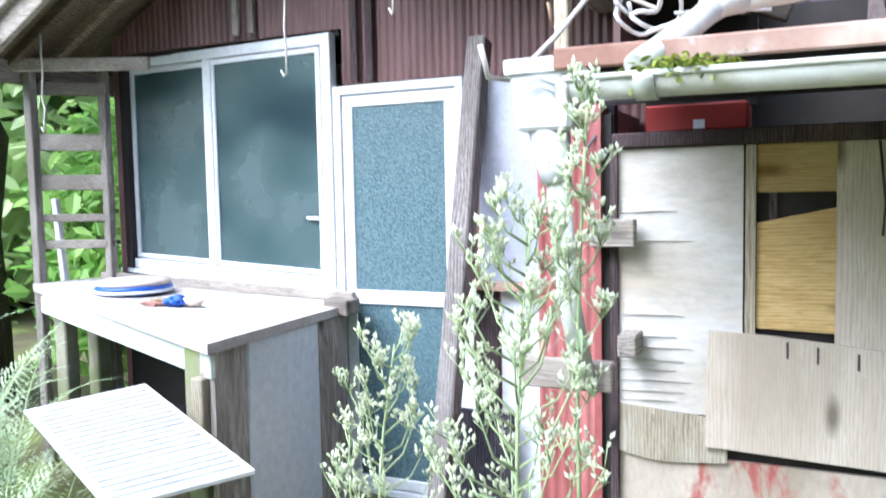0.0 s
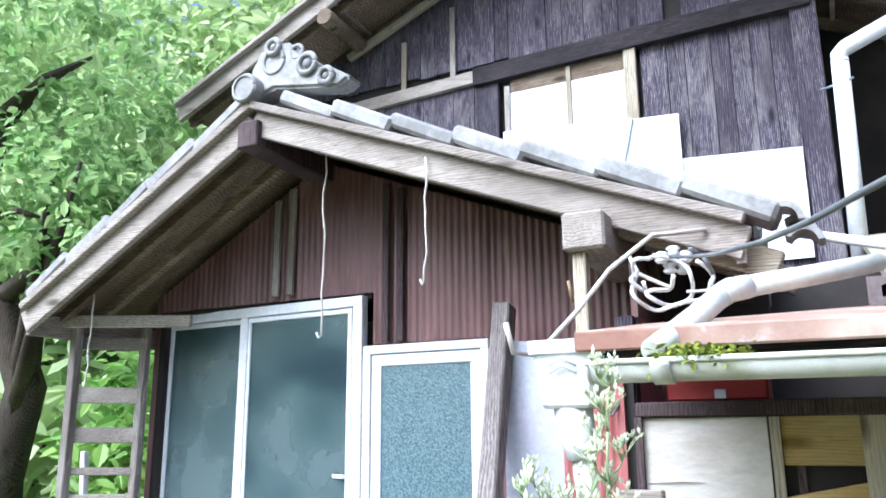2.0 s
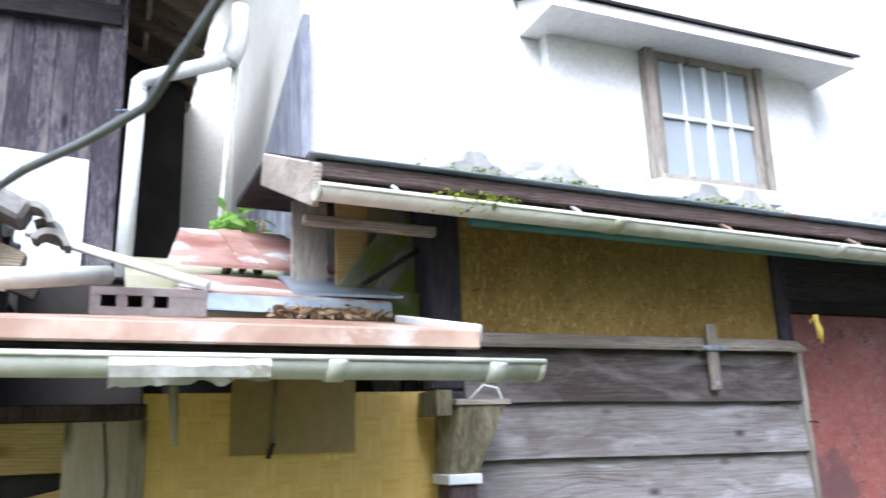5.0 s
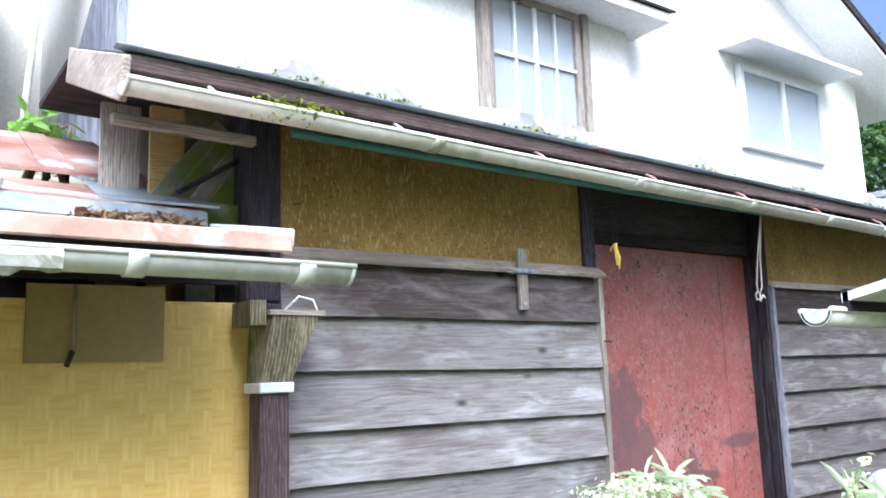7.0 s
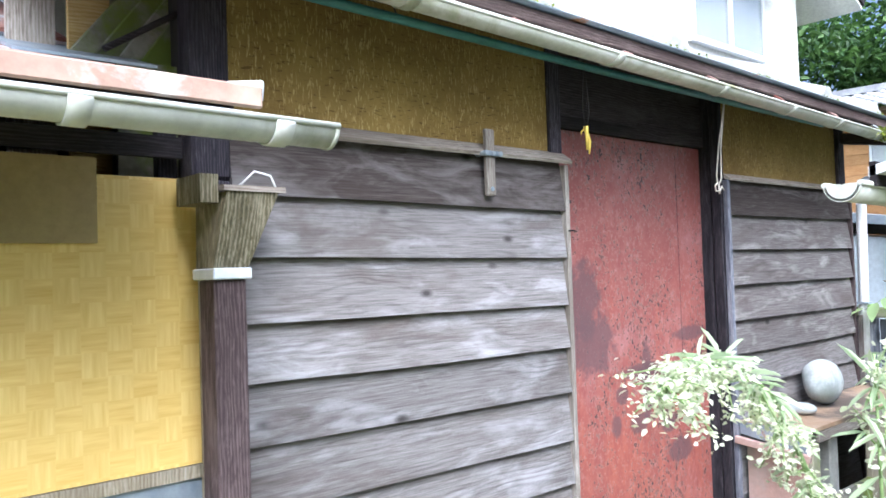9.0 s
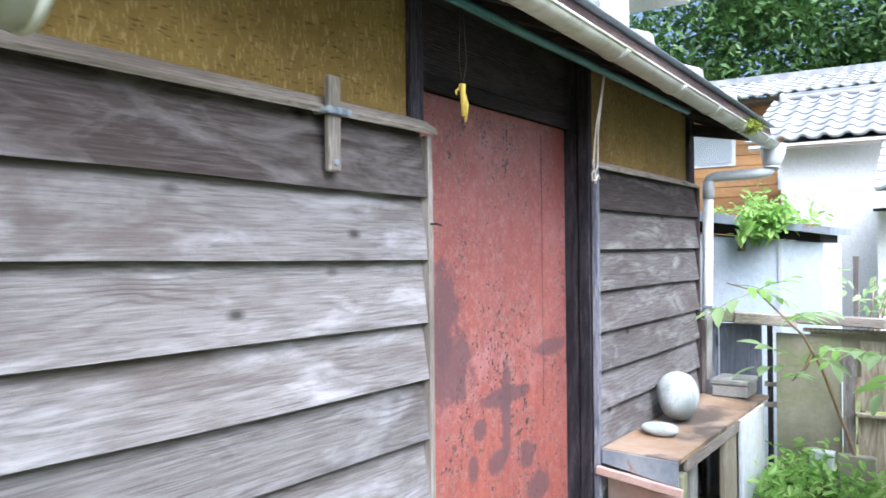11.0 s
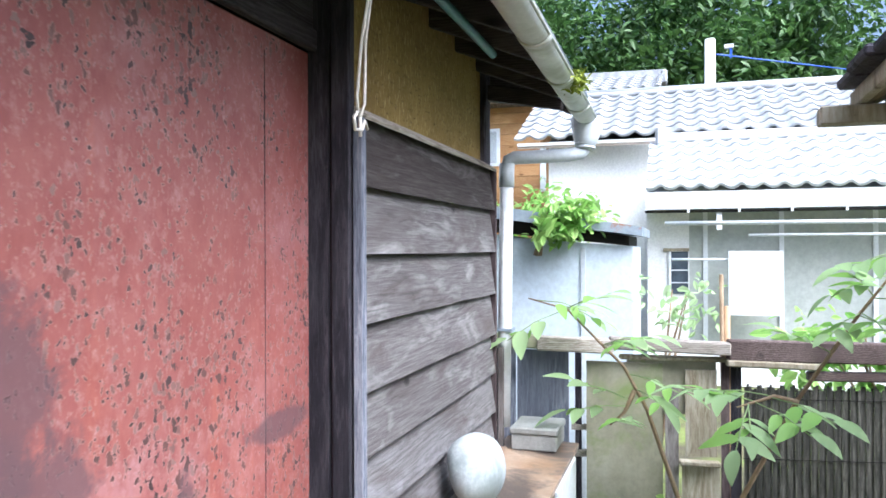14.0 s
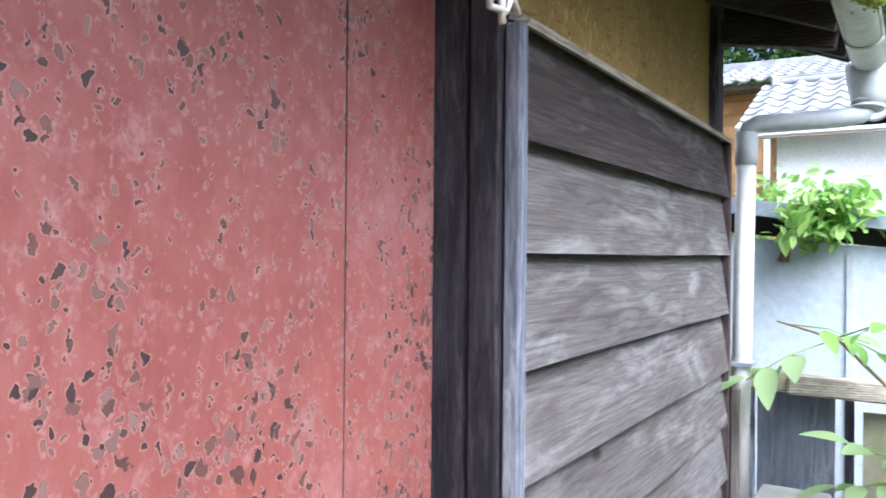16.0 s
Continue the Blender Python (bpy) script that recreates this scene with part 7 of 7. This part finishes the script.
for i in range(6):
    part("tile_edge", box(0.55 + i * 0.22, 0.55 + i * 0.22 + 0.21, -1.20, -1.06 - 0.015 * (i % 2), 1.925, 1.955, bev=0.008), M_DARKZ, oh, "dark tile edge")
part("fascia", beam((0.55, -1.10, 1.89), (1.9, -1.13, 1.90), 0.025, 0.05), M_PALEZ, oh)
part("fascia", beam((0.6, -1.2, 1.87), (1.9, -1.22, 1.88), 0.03, 0.06), M_LICHEN, oh)
part("bracket_beam", beam((1.8, -1.02, 1.845), (1.8, -2.0, 1.845), 0.07, 0.05), M_PALEZ, oh, "split pale beam end")
for i in range(4):
    part("rafter", beam((0.7 + i * 0.38, -1.2, 1.86), (0.7 + i * 0.38, -2.0, 2.16), 0.04, 0.05), M_BROWNZ, oh)
oh.location.y -= 0.13; oh.location.z += 0.05
sr = thing("low_roof", (-0.3, -1.7, 0.1), "small low porch roof with a white gutter", "roof")
part("sheet", ext([(-1.34, 1.645), (-2.4, 1.885), (-2.4, 1.865), (-1.34, 1.625)], 'x', -0.60, 0.08), M_BOARDW, sr)
part("edge", box(-0.60, 0.08, -1.355, -1.342, 1.605, 1.655), M_DARKX, sr)
part("post", box(-0.02, 0.04, -1.80, -1.74, 0.1, 1.735), M_GREYZ, sr)
part("post", box(-0.56, -0.50, -2.36, -2.30, 0.1, 1.855), M_GREYZ, sr)
part("beam", box(-0.60, 0.08, -1.80, -1.74, 1.695, 1.735), M_GREYX, sr)
gutter_run("porch_gutter", (-0.66, -1.31, 1.61), (0.08, -1.31, 1.60), 0.035, M_PVC, "short white gutter on the low porch roof", "gutters", (0.6,))

# ---- plants ----
def tree(name, base, height, r0, boxes, per, clump, leaf, material, label, seed, limbs=6):
    t = thing(name, base, label, "tree")
    rgx = random.Random(seed); b = Vector(base)
    bend = [b + Vector((rgx.uniform(-.08, .08) * i, rgx.uniform(-.06, .06) * i, height * i / 6)) for i in range(7)]
    part("trunk", tube(bend, [r0 * (1 - 0.11 * i) for i in range(7)], 10), M_BARK, t)
    for k in range(limbs):
        s = bend[2 + k % 5]; c, rad, _ = boxes[k % len(boxes)]
        e = Vector(c) + Vector((rgx.uniform(-.7, .7) * rad[0], rgx.uniform(-.7, .7) * rad[1], rgx.uniform(-.4, .7) * rad[2]))
        m1 = s.lerp(e, 0.5) + Vector((0, 0, 0.1 * (e - s).length))
        part("limb", tube([s, m1, e], [r0 * 0.4, r0 * 0.22, r0 * 0.06], 7), M_BARK, t)
    mesh_part("crown", leaf_mesh("crown", clumps(seed, boxes, per, clump), leaf, material, seed), t)
    return t
tree("persimmon_tree", (-6.95, 0.9, 0.3), 3.2, 0.17, [((-6.5, 0.75, 3.1), (0.6, 0.6, 0.75), 44), ((-6.9, 0.9, 4.0), (0.9, 0.8, 0.6), 40), ((-6.05, 0.6, 2.75), (0.25, 0.3, 0.45), 18)], 40, 0.16, 0.085, M_LEAF, "broad-leaved tree with a dark trunk and glossy green leaves", 21)
def shrub(name, base, boxes, per, clump, leaf, material, label, seed, group="", stems=7):
    t = thing(name, base, label, "shrub", group)
    rgx = random.Random(seed)
    for k in range(stems):
        c, rad, _ = boxes[k % len(boxes)]
        e = Vector(c) + Vector((rgx.uniform(-.6, .6) * rad[0], rgx.uniform(-.6, .6) * rad[1], rgx.uniform(0, .7) * rad[2]))
        s = Vector(base) + Vector((rgx.uniform(-.1, .1), rgx.uniform(-.1, .1), 0))
        part("stem", tube([s, s.lerp(e, 0.5) + Vector((0, 0, 0.08)), e], [0.014, 0.01, 0.004], 6), M_TWIG, t)
    mesh_part("foliage", leaf_mesh("foliage", clumps(seed, boxes, per, clump), leaf, material, seed), t)
shrub("vine_shrub", (-6.1, 1.4, 0.33), [((-6.1, 1.3, 1.2), (0.6, 0.5, 0.9), 90), ((-6.6, 1.9, 1.5), (0.8, 0.5, 0.8), 60)], 30, 0.14, 0.13, M_LEAFL, "sunlit bright green vine leaves behind the rack", 31)
shrub("vine_shrub", (-7.9, 0.2, 0.33), [((-7.6, 0.5, 0.9), (0.8, 0.7, 0.8), 80)], 30, 0.15, 0.12, M_LEAFL, "bright green bush at the yard's edge", 32)
shrub("leafy_bush", (3.47, -0.10, 1.50), [((3.40, -0.22, 1.70), (0.05, 0.12, 0.11), 15), ((3.42, -0.16, 1.62), (0.04, 0.07, 0.08), 6)], 18, 0.06, 0.07, M_LEAFL, "glossy leafy vine over the storage shed", 33, stems=2)
shrub("leafy_bush", (2.7, -0.5, 0.12), [((2.5, -0.55, 0.28), (0.28, 0.14, 0.16), 30), ((2.6, -0.85, 0.25), (0.2, 0.2, 0.12), 20)], 26, 0.10, 0.06, M_LEAFL, "low bright green weeds by the shelf", 34)
def hill(name, boxes, per, clump, leaf, seed, material, label):
    t = thing(name, boxes[0][0], label, "trees", kind="stuff")
    me = leaf_mesh("foliage", clumps(seed, boxes, per, clump), leaf, material, seed)
    mesh_part("foliage", me, t)
    for k, (c, rad, n) in enumerate(boxes):
        part("trunk", tube([(c[0], c[1], 0.0), (c[0] + 0.2, c[1], c[2])], [0.3, 0.15], 8), M_BARK, t)
hill("hillside_trees", [((-11, 9, 3.0), (4, 2, 3), 130), ((-7, 10, 5.5), (4, 2, 3), 130), ((-13, 12, 7.5), (5, 3, 4), 130), ((-15, 5, 3), (3, 3, 4), 130), ((-17, 8, 7), (3, 4, 5), 120), ((-5, 14, 8.5), (4, 3, 3), 80), ((-12, 15, 12), (7, 3, 4.5), 170), ((-5, 17, 14), (6, 3, 5), 150), ((-10.5, 4, 2), (1.5, 1.5, 2.5), 100), ((-20, 13, 13), (6, 4, 6), 190), ((-15, 21, 19), (9, 3, 6), 200), ((-24, 8, 9), (4, 5, 6), 120)], 40, 1.0, 0.42, 41, M_HILL, "pale green hillside woods behind the houses")
hill("far_woods", [((30, -1, 7), (4, 4.2, 5.5), 330), ((31, 6, 7.5), (4, 5, 6), 330), ((29, 13, 7), (4, 5, 6), 260), ((34, -8.5, 4), (3, 2.5, 3), 60), ((31, -5.6, 7.5), (3, 2.2, 5), 150), ((28, 20, 7), (4, 6, 6), 200)], 60, 1.1, 0.34, 42, M_LEAFF, "dense dark green woods rising behind the roofs")

def weed(name, base, tip, seed, n_branch, spread, material_l, label, flower=True, leaf=0.05, fl=0.014, count=26, lean=0.0):
    """A tall weed: stem, narrow leaves below, many branchlets with small heads above."""
    t = thing(name, base, label, "weed", "tall weeds")
    rg = np.random.default_rng(seed); b, e = np.array(base, float), np.array(tip, float)
    mid = (b + e) / 2 + np.array([0.02, 0.01, 0.0])
    P = [b, b * .6 + mid * .4, mid, mid * .5 + e * .5 + np.array([lean, 0, 0]), e]
    bm = tube([tuple(p) for p in P], [0.007, 0.006, 0.005, 0.004, 0.002], 6)
    heads, leaves = [], []
    def along(s):
        i = min(3, int(s * 4)); f = s * 4 - i
        return P[i] * (1 - f) + P[i + 1] * f
    for k in range(n_branch):
        s = rg.uniform(0.45, 0.98); o = along(s)
        d = rg.normal(size=3); d[2] = abs(d[2]) * 0.8 + 0.5; d /= np.linalg.norm(d)
        L = spread * (1.25 - s) * rg.uniform(0.5, 1.2) + 0.04
        q = o + d * L * np.array([1, 1, 1.0])
        tube_into(bm, [tuple(o), tuple((o + q) / 2 + np.array([0, 0, -0.01])), tuple(q)], [0.003, 0.002, 0.001], 4)
        for j in range(count):
            f = rg.uniform(0.55, 1.04) if flower else rg.uniform(0.35, 1.0); heads.append(o + (q - o) * f + rg.normal(size=3) * (0.011 if flower else 0.02))
        for j in range(4):
            leaves.append(o + (q - o) * rg.uniform(0.1, 0.6))
    for k in range(34):
        leaves.append(along(rg.uniform(0.1, 0.8)))
    part("stem", bm, M_STEMG, t)
    mesh_part("leafage", leaf_mesh("leafage", np.array(leaves), leaf * 1.6, material_l, seed, 0.13, 0.3), t)
    if flower:
        mesh_part("blossom", leaf_mesh("blossom", np.array(heads), fl, M_FLOWER, seed + 1, 0.8), t, "small cream flower heads")
    else:
        mesh_part("frond", leaf_mesh("leaflets", np.array(heads), fl, material_l, seed + 1, 0.45), t)
def bud_mesh(name, tips, ways, size, material):
    """Small upright buds at the twig ends, each a four-sided spindle."""
    V, F = [], []
    for p, w, k in zip(tips, ways, range(len(tips))):
        w = Vector(w).normalized(); a = w.orthogonal().normalized(); c = w.cross(a); p = Vector(p); L = size * (0.7 + 0.6 * ((k * 37) % 100) / 100)
        n = len(V); V.append(p); V += [p + w * L * 0.45 + (a * x + c * y) * L * 0.24 for x, y in ((1, 0), (0, 1), (-1, 0), (0, -1))]; V.append(p + w * L)
        for i in range(4):
            F.append((n, n + 1 + (i + 1) % 4, n + 1 + i)); F.append((n + 5, n + 1 + i, n + 1 + (i + 1) % 4))
    me = bpy.data.meshes.new(name); me.from_pydata([tuple(v) for v in V], [], F); me.materials.append(material)
    return me
def spray_weed(base, tip, seed, n_branch, spread, low, label, n_leaf=16, leaf=0.10):
    """A tall branching weed: a bare stem with long narrow leaves below, open sprays of small buds above."""
    t = thing("flowering_weed", base, label, "weed", "tall weeds")
    rg = np.random.default_rng(seed); b, e = Vector(base), Vector(tip)
    def along(s):
        return b.lerp(e, s) + Vector((0.018 * math.sin(s * 5 + seed), 0.012 * math.sin(s * 4), 0))
    bm = tube([along(k / 8) for k in range(9)], [0.0065 - 0.0005 * k for k in range(9)], 6)
    tips, ways, leaves = [], [], []
    for k in range(n_branch):
        s = low + (0.99 - low) * (k + rg.uniform(0, 0.9)) / n_branch; o = along(s)
        an = k * 2.4 + rg.uniform(-0.4, 0.4); out = Vector((math.cos(an), math.sin(an), 0))
        L = spread * (1.25 - 0.75 * (s - low) / (1 - low)) * rg.uniform(0.75, 1.15)
        q = o + out * L * 0.75 + Vector((0, 0, L * 0.85)); mid = o + out * L * 0.45 + Vector((0, 0, L * 0.28))
        tube_into(bm, [o, mid, q], [0.003, 0.0022, 0.0012], 4)
        for j in range(int(rg.integers(7, 12))):
            f = rg.uniform(0.35, 1.0); r = mid.lerp(q, f) if f > 0.4 else o.lerp(mid, f * 2)
            d = Vector((rg.normal(0, 0.6), rg.normal(0, 0.6), 1.0)).normalized(); w = r + d * rg.uniform(0.02, 0.05)
            tube_into(bm, [r, w], [0.0015, 0.0009], 4)
            for i in range(int(rg.integers(3, 6))):
                g = Vector((rg.normal(0, 0.5), rg.normal(0, 0.5), 1.0)).normalized()
                tips.append(r.lerp(w, rg.uniform(0.5, 1.0)) + g * 0.004); ways.append(g)
    for k in range(n_leaf):
        leaves.append(tuple(along(rg.uniform(0.05, low + 0.15))))
    part("stem", bm, M_STEMP, t)
    mesh_part("leafage", leaf_mesh("leafage", np.array(leaves), leaf, M_LEAFP, seed, 0.13, 0.15), t)
    mesh_part("blossom", bud_mesh("blossom", tips, ways, 0.015, M_FLOWER), t, "small cream buds")
spray_weed((-3.02, -0.92, 0.14), (-2.93, -0.90, 1.50), 51, 44, 0.175, 0.50, "tall pale flowering weed in front of the downpipe", 26)
spray_weed((-2.87, -0.86, 0.14), (-2.855, -0.86, 1.72), 58, 13, 0.06, 0.72, "slender pale weed reaching the rain head", 6)
spray_weed((-3.56, -0.42, 0.25), (-3.48, -0.40, 1.16), 52, 28, 0.18, 0.35, "pale flowering weed before the glass door", 26)
spray_weed((-3.70, -0.30, 0.25), (-3.66, -0.30, 0.88), 57, 10, 0.10, 0.3, "low pale weed before the glass door", 16)
weed("green_weed", (-2.45, -0.5, 0.14), (-2.44, -0.5, 0.92), 55, 8, 0.08, M_LEAFL, "small green weed before the plywood", flower=False, count=6, fl=0.03)
def frond_weed(base, seed, n, reach, height, label):
    """Arching stems set with rows of small narrow leaflets on both sides."""
    t = thing("feathery_weed", base, label, "weed", "tall weeds")
    rg = np.random.default_rng(seed); b = Vector(base); bm = bmesh.new(); V, F = [], []
    for k in range(n):
        an = rg.uniform(0, 6.28); out = Vector((math.cos(an), math.sin(an), 0)); R = reach * rg.uniform(0.5, 1.1); H = height * rg.uniform(0.7, 1.1)
        o = b + Vector((rg.normal(0, 0.06), rg.normal(0, 0.06), 0))
        P = [o + out * R * s ** 1.8 + Vector((0, 0, H * (1.35 * s - 0.42 * s ** 3))) for s in [i / 9 for i in range(10)]]
        tube_into(bm, P, [0.005 - 0.00045 * i for i in range(10)], 4)
        for i in range(26):
            s = 2.2 + 6.7 * i / 26; j = int(s); p = P[j].lerp(P[j + 1], s - j); d = (P[j + 1] - P[j]).normalized(); side = d.cross(Vector((0, 0, 1))).normalized()
            L = 0.085 * (1.15 - i / 26) * rg.uniform(0.8, 1.2)
            for sg in (1, -1):
                for w in range(3):
                    q = p + side * sg * L * (0.15 + 0.3 * w) + d * L * 0.22 * w
                    l = (side * sg * rg.uniform(0.5, 1.0) + d * rg.uniform(0.5, 1.1) + Vector((0, 0, rg.uniform(-0.3, 0.3)))).normalized() * L * 0.45; u = l.cross(Vector((0, 0, 1))).normalized() * L * 0.085
                    m = len(V); V += [q, q + l * 0.5 + u, q + l, q + l * 0.5 - u]; F.append((m, m + 1, m + 2, m + 3))
    part("stem", bm, M_STEMP, t)
    me = bpy.data.meshes.new("frond"); me.from_pydata([tuple(v) for v in V], [], F); me.materials.append(M_LEAFP)
    mesh_part("frond", me, t)
for i, (x, y, n, r, h) in enumerate(((-4.75, -0.62, 12, 0.5, 0.62), (-4.45, -0.85, 12, 0.45, 0.52), (-5.05, -0.42, 12, 0.5, 0.75), (-5.45, -0.15, 10, 0.5, 0.9), (-4.2, -1.05, 9, 0.35, 0.4), (-5.3, -0.6, 12, 0.6, 0.85), (-5.9, -0.1, 10, 0.5, 1.25))):
    frond_weed((x, y, 0.30), 60 + i, n, r, h, "feathery pale green weed at the yard's edge")
# arching wormwood beside the path
ww = thing("wormwood", (-0.98, -1.42, 0.12), "arching silvery wormwood spray beside the path", "weed", "tall weeds")
arc = [(-0.98, -1.42, 0.12), (-0.99, -1.41, 0.7), (-1.02, -1.39, 1.08), (-1.10, -1.37, 1.24), (-1.22, -1.36, 1.315), (-1.34, -1.36, 1.325), (-1.42, -1.36, 1.28)]
bm = tube(arc, [0.006, 0.006, 0.005, 0.004, 0.003, 0.002, 0.001], 6)
rg = np.random.default_rng(77); A = np.array(arc); buds, lvs = [], []
for k in range(70):
    s = rg.uniform(2.0, 5.98); i = int(s); f = s - i; o = A[i] * (1 - f) + A[i + 1] * f
    q = o + np.array([rg.normal(0, 0.03) - 0.02, rg.normal(0, 0.03), -abs(rg.normal(0.03, 0.03))])
    tube_into(bm, [tuple(o), tuple(q)], [0.002, 0.001], 4)
    for j in range(34):
        f2 = rg.uniform(0.2, 1.1); buds.append(o + (q - o) * f2 + rg.normal(size=3) * 0.007)
for k in range(90):
    s = rg.uniform(0.8, 5.0); i = int(s); f = s - i; lvs.append(A[i] * (1 - f) + A[i + 1] * f)
part("stem", bm, M_STEMG, ww)
mesh_part("blossom", leaf_mesh("blossom", np.array(buds), 0.011, M_FLOWER, 78, 0.6), ww, "pale silvery bud clusters")
mesh_part("leafage", leaf_mesh("leafage", np.array(lvs), 0.055, M_LEAFP, 79, 0.13, 0.1), ww)
weed("flowering_weed", (-0.69, -1.38, 0.12), (-0.67, -1.36, 1.27), 80, 22, 0.09, M_LEAFP, "slim pale weed beside the path", count=12)

# elder shrub with compound leaves
def leaflet(L, W):
    bm = bmesh.new(); n = 6; le, ri, mi = [], [], []
    for i in range(n + 1):
        s = i / n; w = W * math.sin(math.pi * min(1, s * 0.93 + 0.05)) ** 0.8 * (1 - 0.35 * s)
        z = -0.22 * L * s * s
        mi.append(bm.verts.new((s * L, 0, z))); le.append(bm.verts.new((s * L, w / 2, z + 0.12 * w))); ri.append(bm.verts.new((s * L, -w / 2, z + 0.12 * w)))
    for i in range(n):
        bm.faces.new((mi[i], mi[i + 1], le[i + 1], le[i])).smooth = True; bm.faces.new((ri[i], ri[i + 1], mi[i + 1], mi[i])).smooth = True
    me = bpy.data.meshes.new("leaflet"); bm.to_mesh(me); bm.free(); return me
LEAFLETS = [leaflet(0.13, 0.066), leaflet(0.11, 0.054), leaflet(0.085, 0.04)]
for i, me in enumerate(LEAFLETS):
    me.materials.append((M_LEAFB, M_LEAFL, M_LEAFB)[i])
el = thing("elder_shrub", (2.75, -0.9, 0.12), "young elder shrub with broad compound green leaves", "shrub")
STEMS = [[(2.76, -0.90, 0.12), (2.76, -0.768, 0.528), (2.75, -0.649, 0.877), (2.75, -0.558, 1.046), (2.76, -0.323, 1.278), (2.80, -0.15, 1.32)],
         [(2.74, -0.93, 0.12), (2.74, -1.014, 0.549), (2.74, -1.211, 0.938), (2.72, -1.419, 1.27), (2.70, -1.53, 1.43), (2.66, -1.70, 1.62)],
         [(2.75, -0.60, 0.95), (2.74, -0.56, 0.86), (2.75, -0.50, 0.80)], [(2.73, -1.21, 0.938), (2.60, -1.12, 0.98), (2.5, -0.98, 0.95)]]
rge = random.Random(5)
for s in STEMS:
    part("stem", tube(s, [0.012 - 0.009 * i / (len(s) - 1) for i in range(len(s))], 7), M_TWIG, el)
def compound(p, yaw, pitch, size):
    m = pose(*p, 0, 0, math.degrees(yaw)) @ pose(0, 0, 0, 0, -pitch, 0)
    L = 0.26 * size
    st = part("leaf_stalk", tube([m @ Vector((0, 0, 0)), m @ Vector((L / 2, 0, 0.01)), m @ Vector((L, 0, -0.01))], 0.0025, 5), M_STEMG, el)
    for k, (s, sd) in enumerate(((0.45, 1), (0.45, -1), (0.75, 1), (0.75, -1), (1.0, 0))):
        me = LEAFLETS[k % 2 if sd else 0]
        ob = new("leaflet", me)
        ob.matrix_basis = m @ pose(L * s, 0, 0.0, rge.uniform(-20, 20), rge.uniform(-5, 18), sd * rge.uniform(50, 70)) @ Matrix.Scale(size * rge.uniform(0.85, 1.15), 4)
        ob.parent = el; ob.matrix_parent_inverse = el.matrix_basis.inverted()
for s, k in ((STEMS[0][2:], 8), (STEMS[1][2:], 13), (STEMS[2], 3), (STEMS[3], 6)):
    for j in range(k):
        t = rge.uniform(0.15, 1.0) * (len(s) - 1); i = min(int(t), len(s) - 2); f = t - i
        p = Vector(s[i]).lerp(Vector(s[i + 1]), f)
        compound(p, rge.uniform(1.6, 4.7), rge.uniform(-25, 25), rge.uniform(0.75, 1.15))

shrub("pale_sapling", (4.4, -0.55, 0.12), [((4.2, -0.42, 1.30), (0.15, 0.16, 0.16), 8), ((4.6, -0.85, 1.18), (0.15, 0.22, 0.14), 9)], 9, 0.09, 0.085, M_LEAFB, "thin pale-leaved sapling behind the garden fence", 37)
shrub("garden_bush", (5.6, 0.3, 0.12), [((5.5, 0.25, 1.75), (0.3, 0.45, 0.22), 26)], 26, 0.12, 0.07, M_LEAFL, "bright yellow-green bush behind the storage shed", 38)
shrub("garden_bush", (3.9, -1.9, 0.12), [((3.8, -1.75, 0.98), (0.2, 0.5, 0.2), 26)], 22, 0.12, 0.09, M_LEAFL, "bright green bush behind the reed fence", 39)
# unseen hedge added behind the camera, to give the glass reflections
hill("yard_hedge", [((-6, -9, 2.0), (2.5, 1.2, 2.2), 90), ((-1.5, -10, 2.2), (2.5, 1.2, 2.4), 90), ((3.5, -10, 2.0), (2.5, 1.2, 2.2), 90), ((-10, -6, 2.0), (1.5, 2.5, 2.2), 90)], 30, 0.8, 0.3, 43, M_LEAF, "added unseen green hedge for the window panes to reflect")

shrub("roof_weed", (-1.86, 1.15, 2.30), [((-1.84, 1.15, 2.50), (0.12, 0.08, 0.07), 10)], 18, 0.07, 0.07, M_LEAFL, "bright green weed sprouting on the lean-to roof", 36)
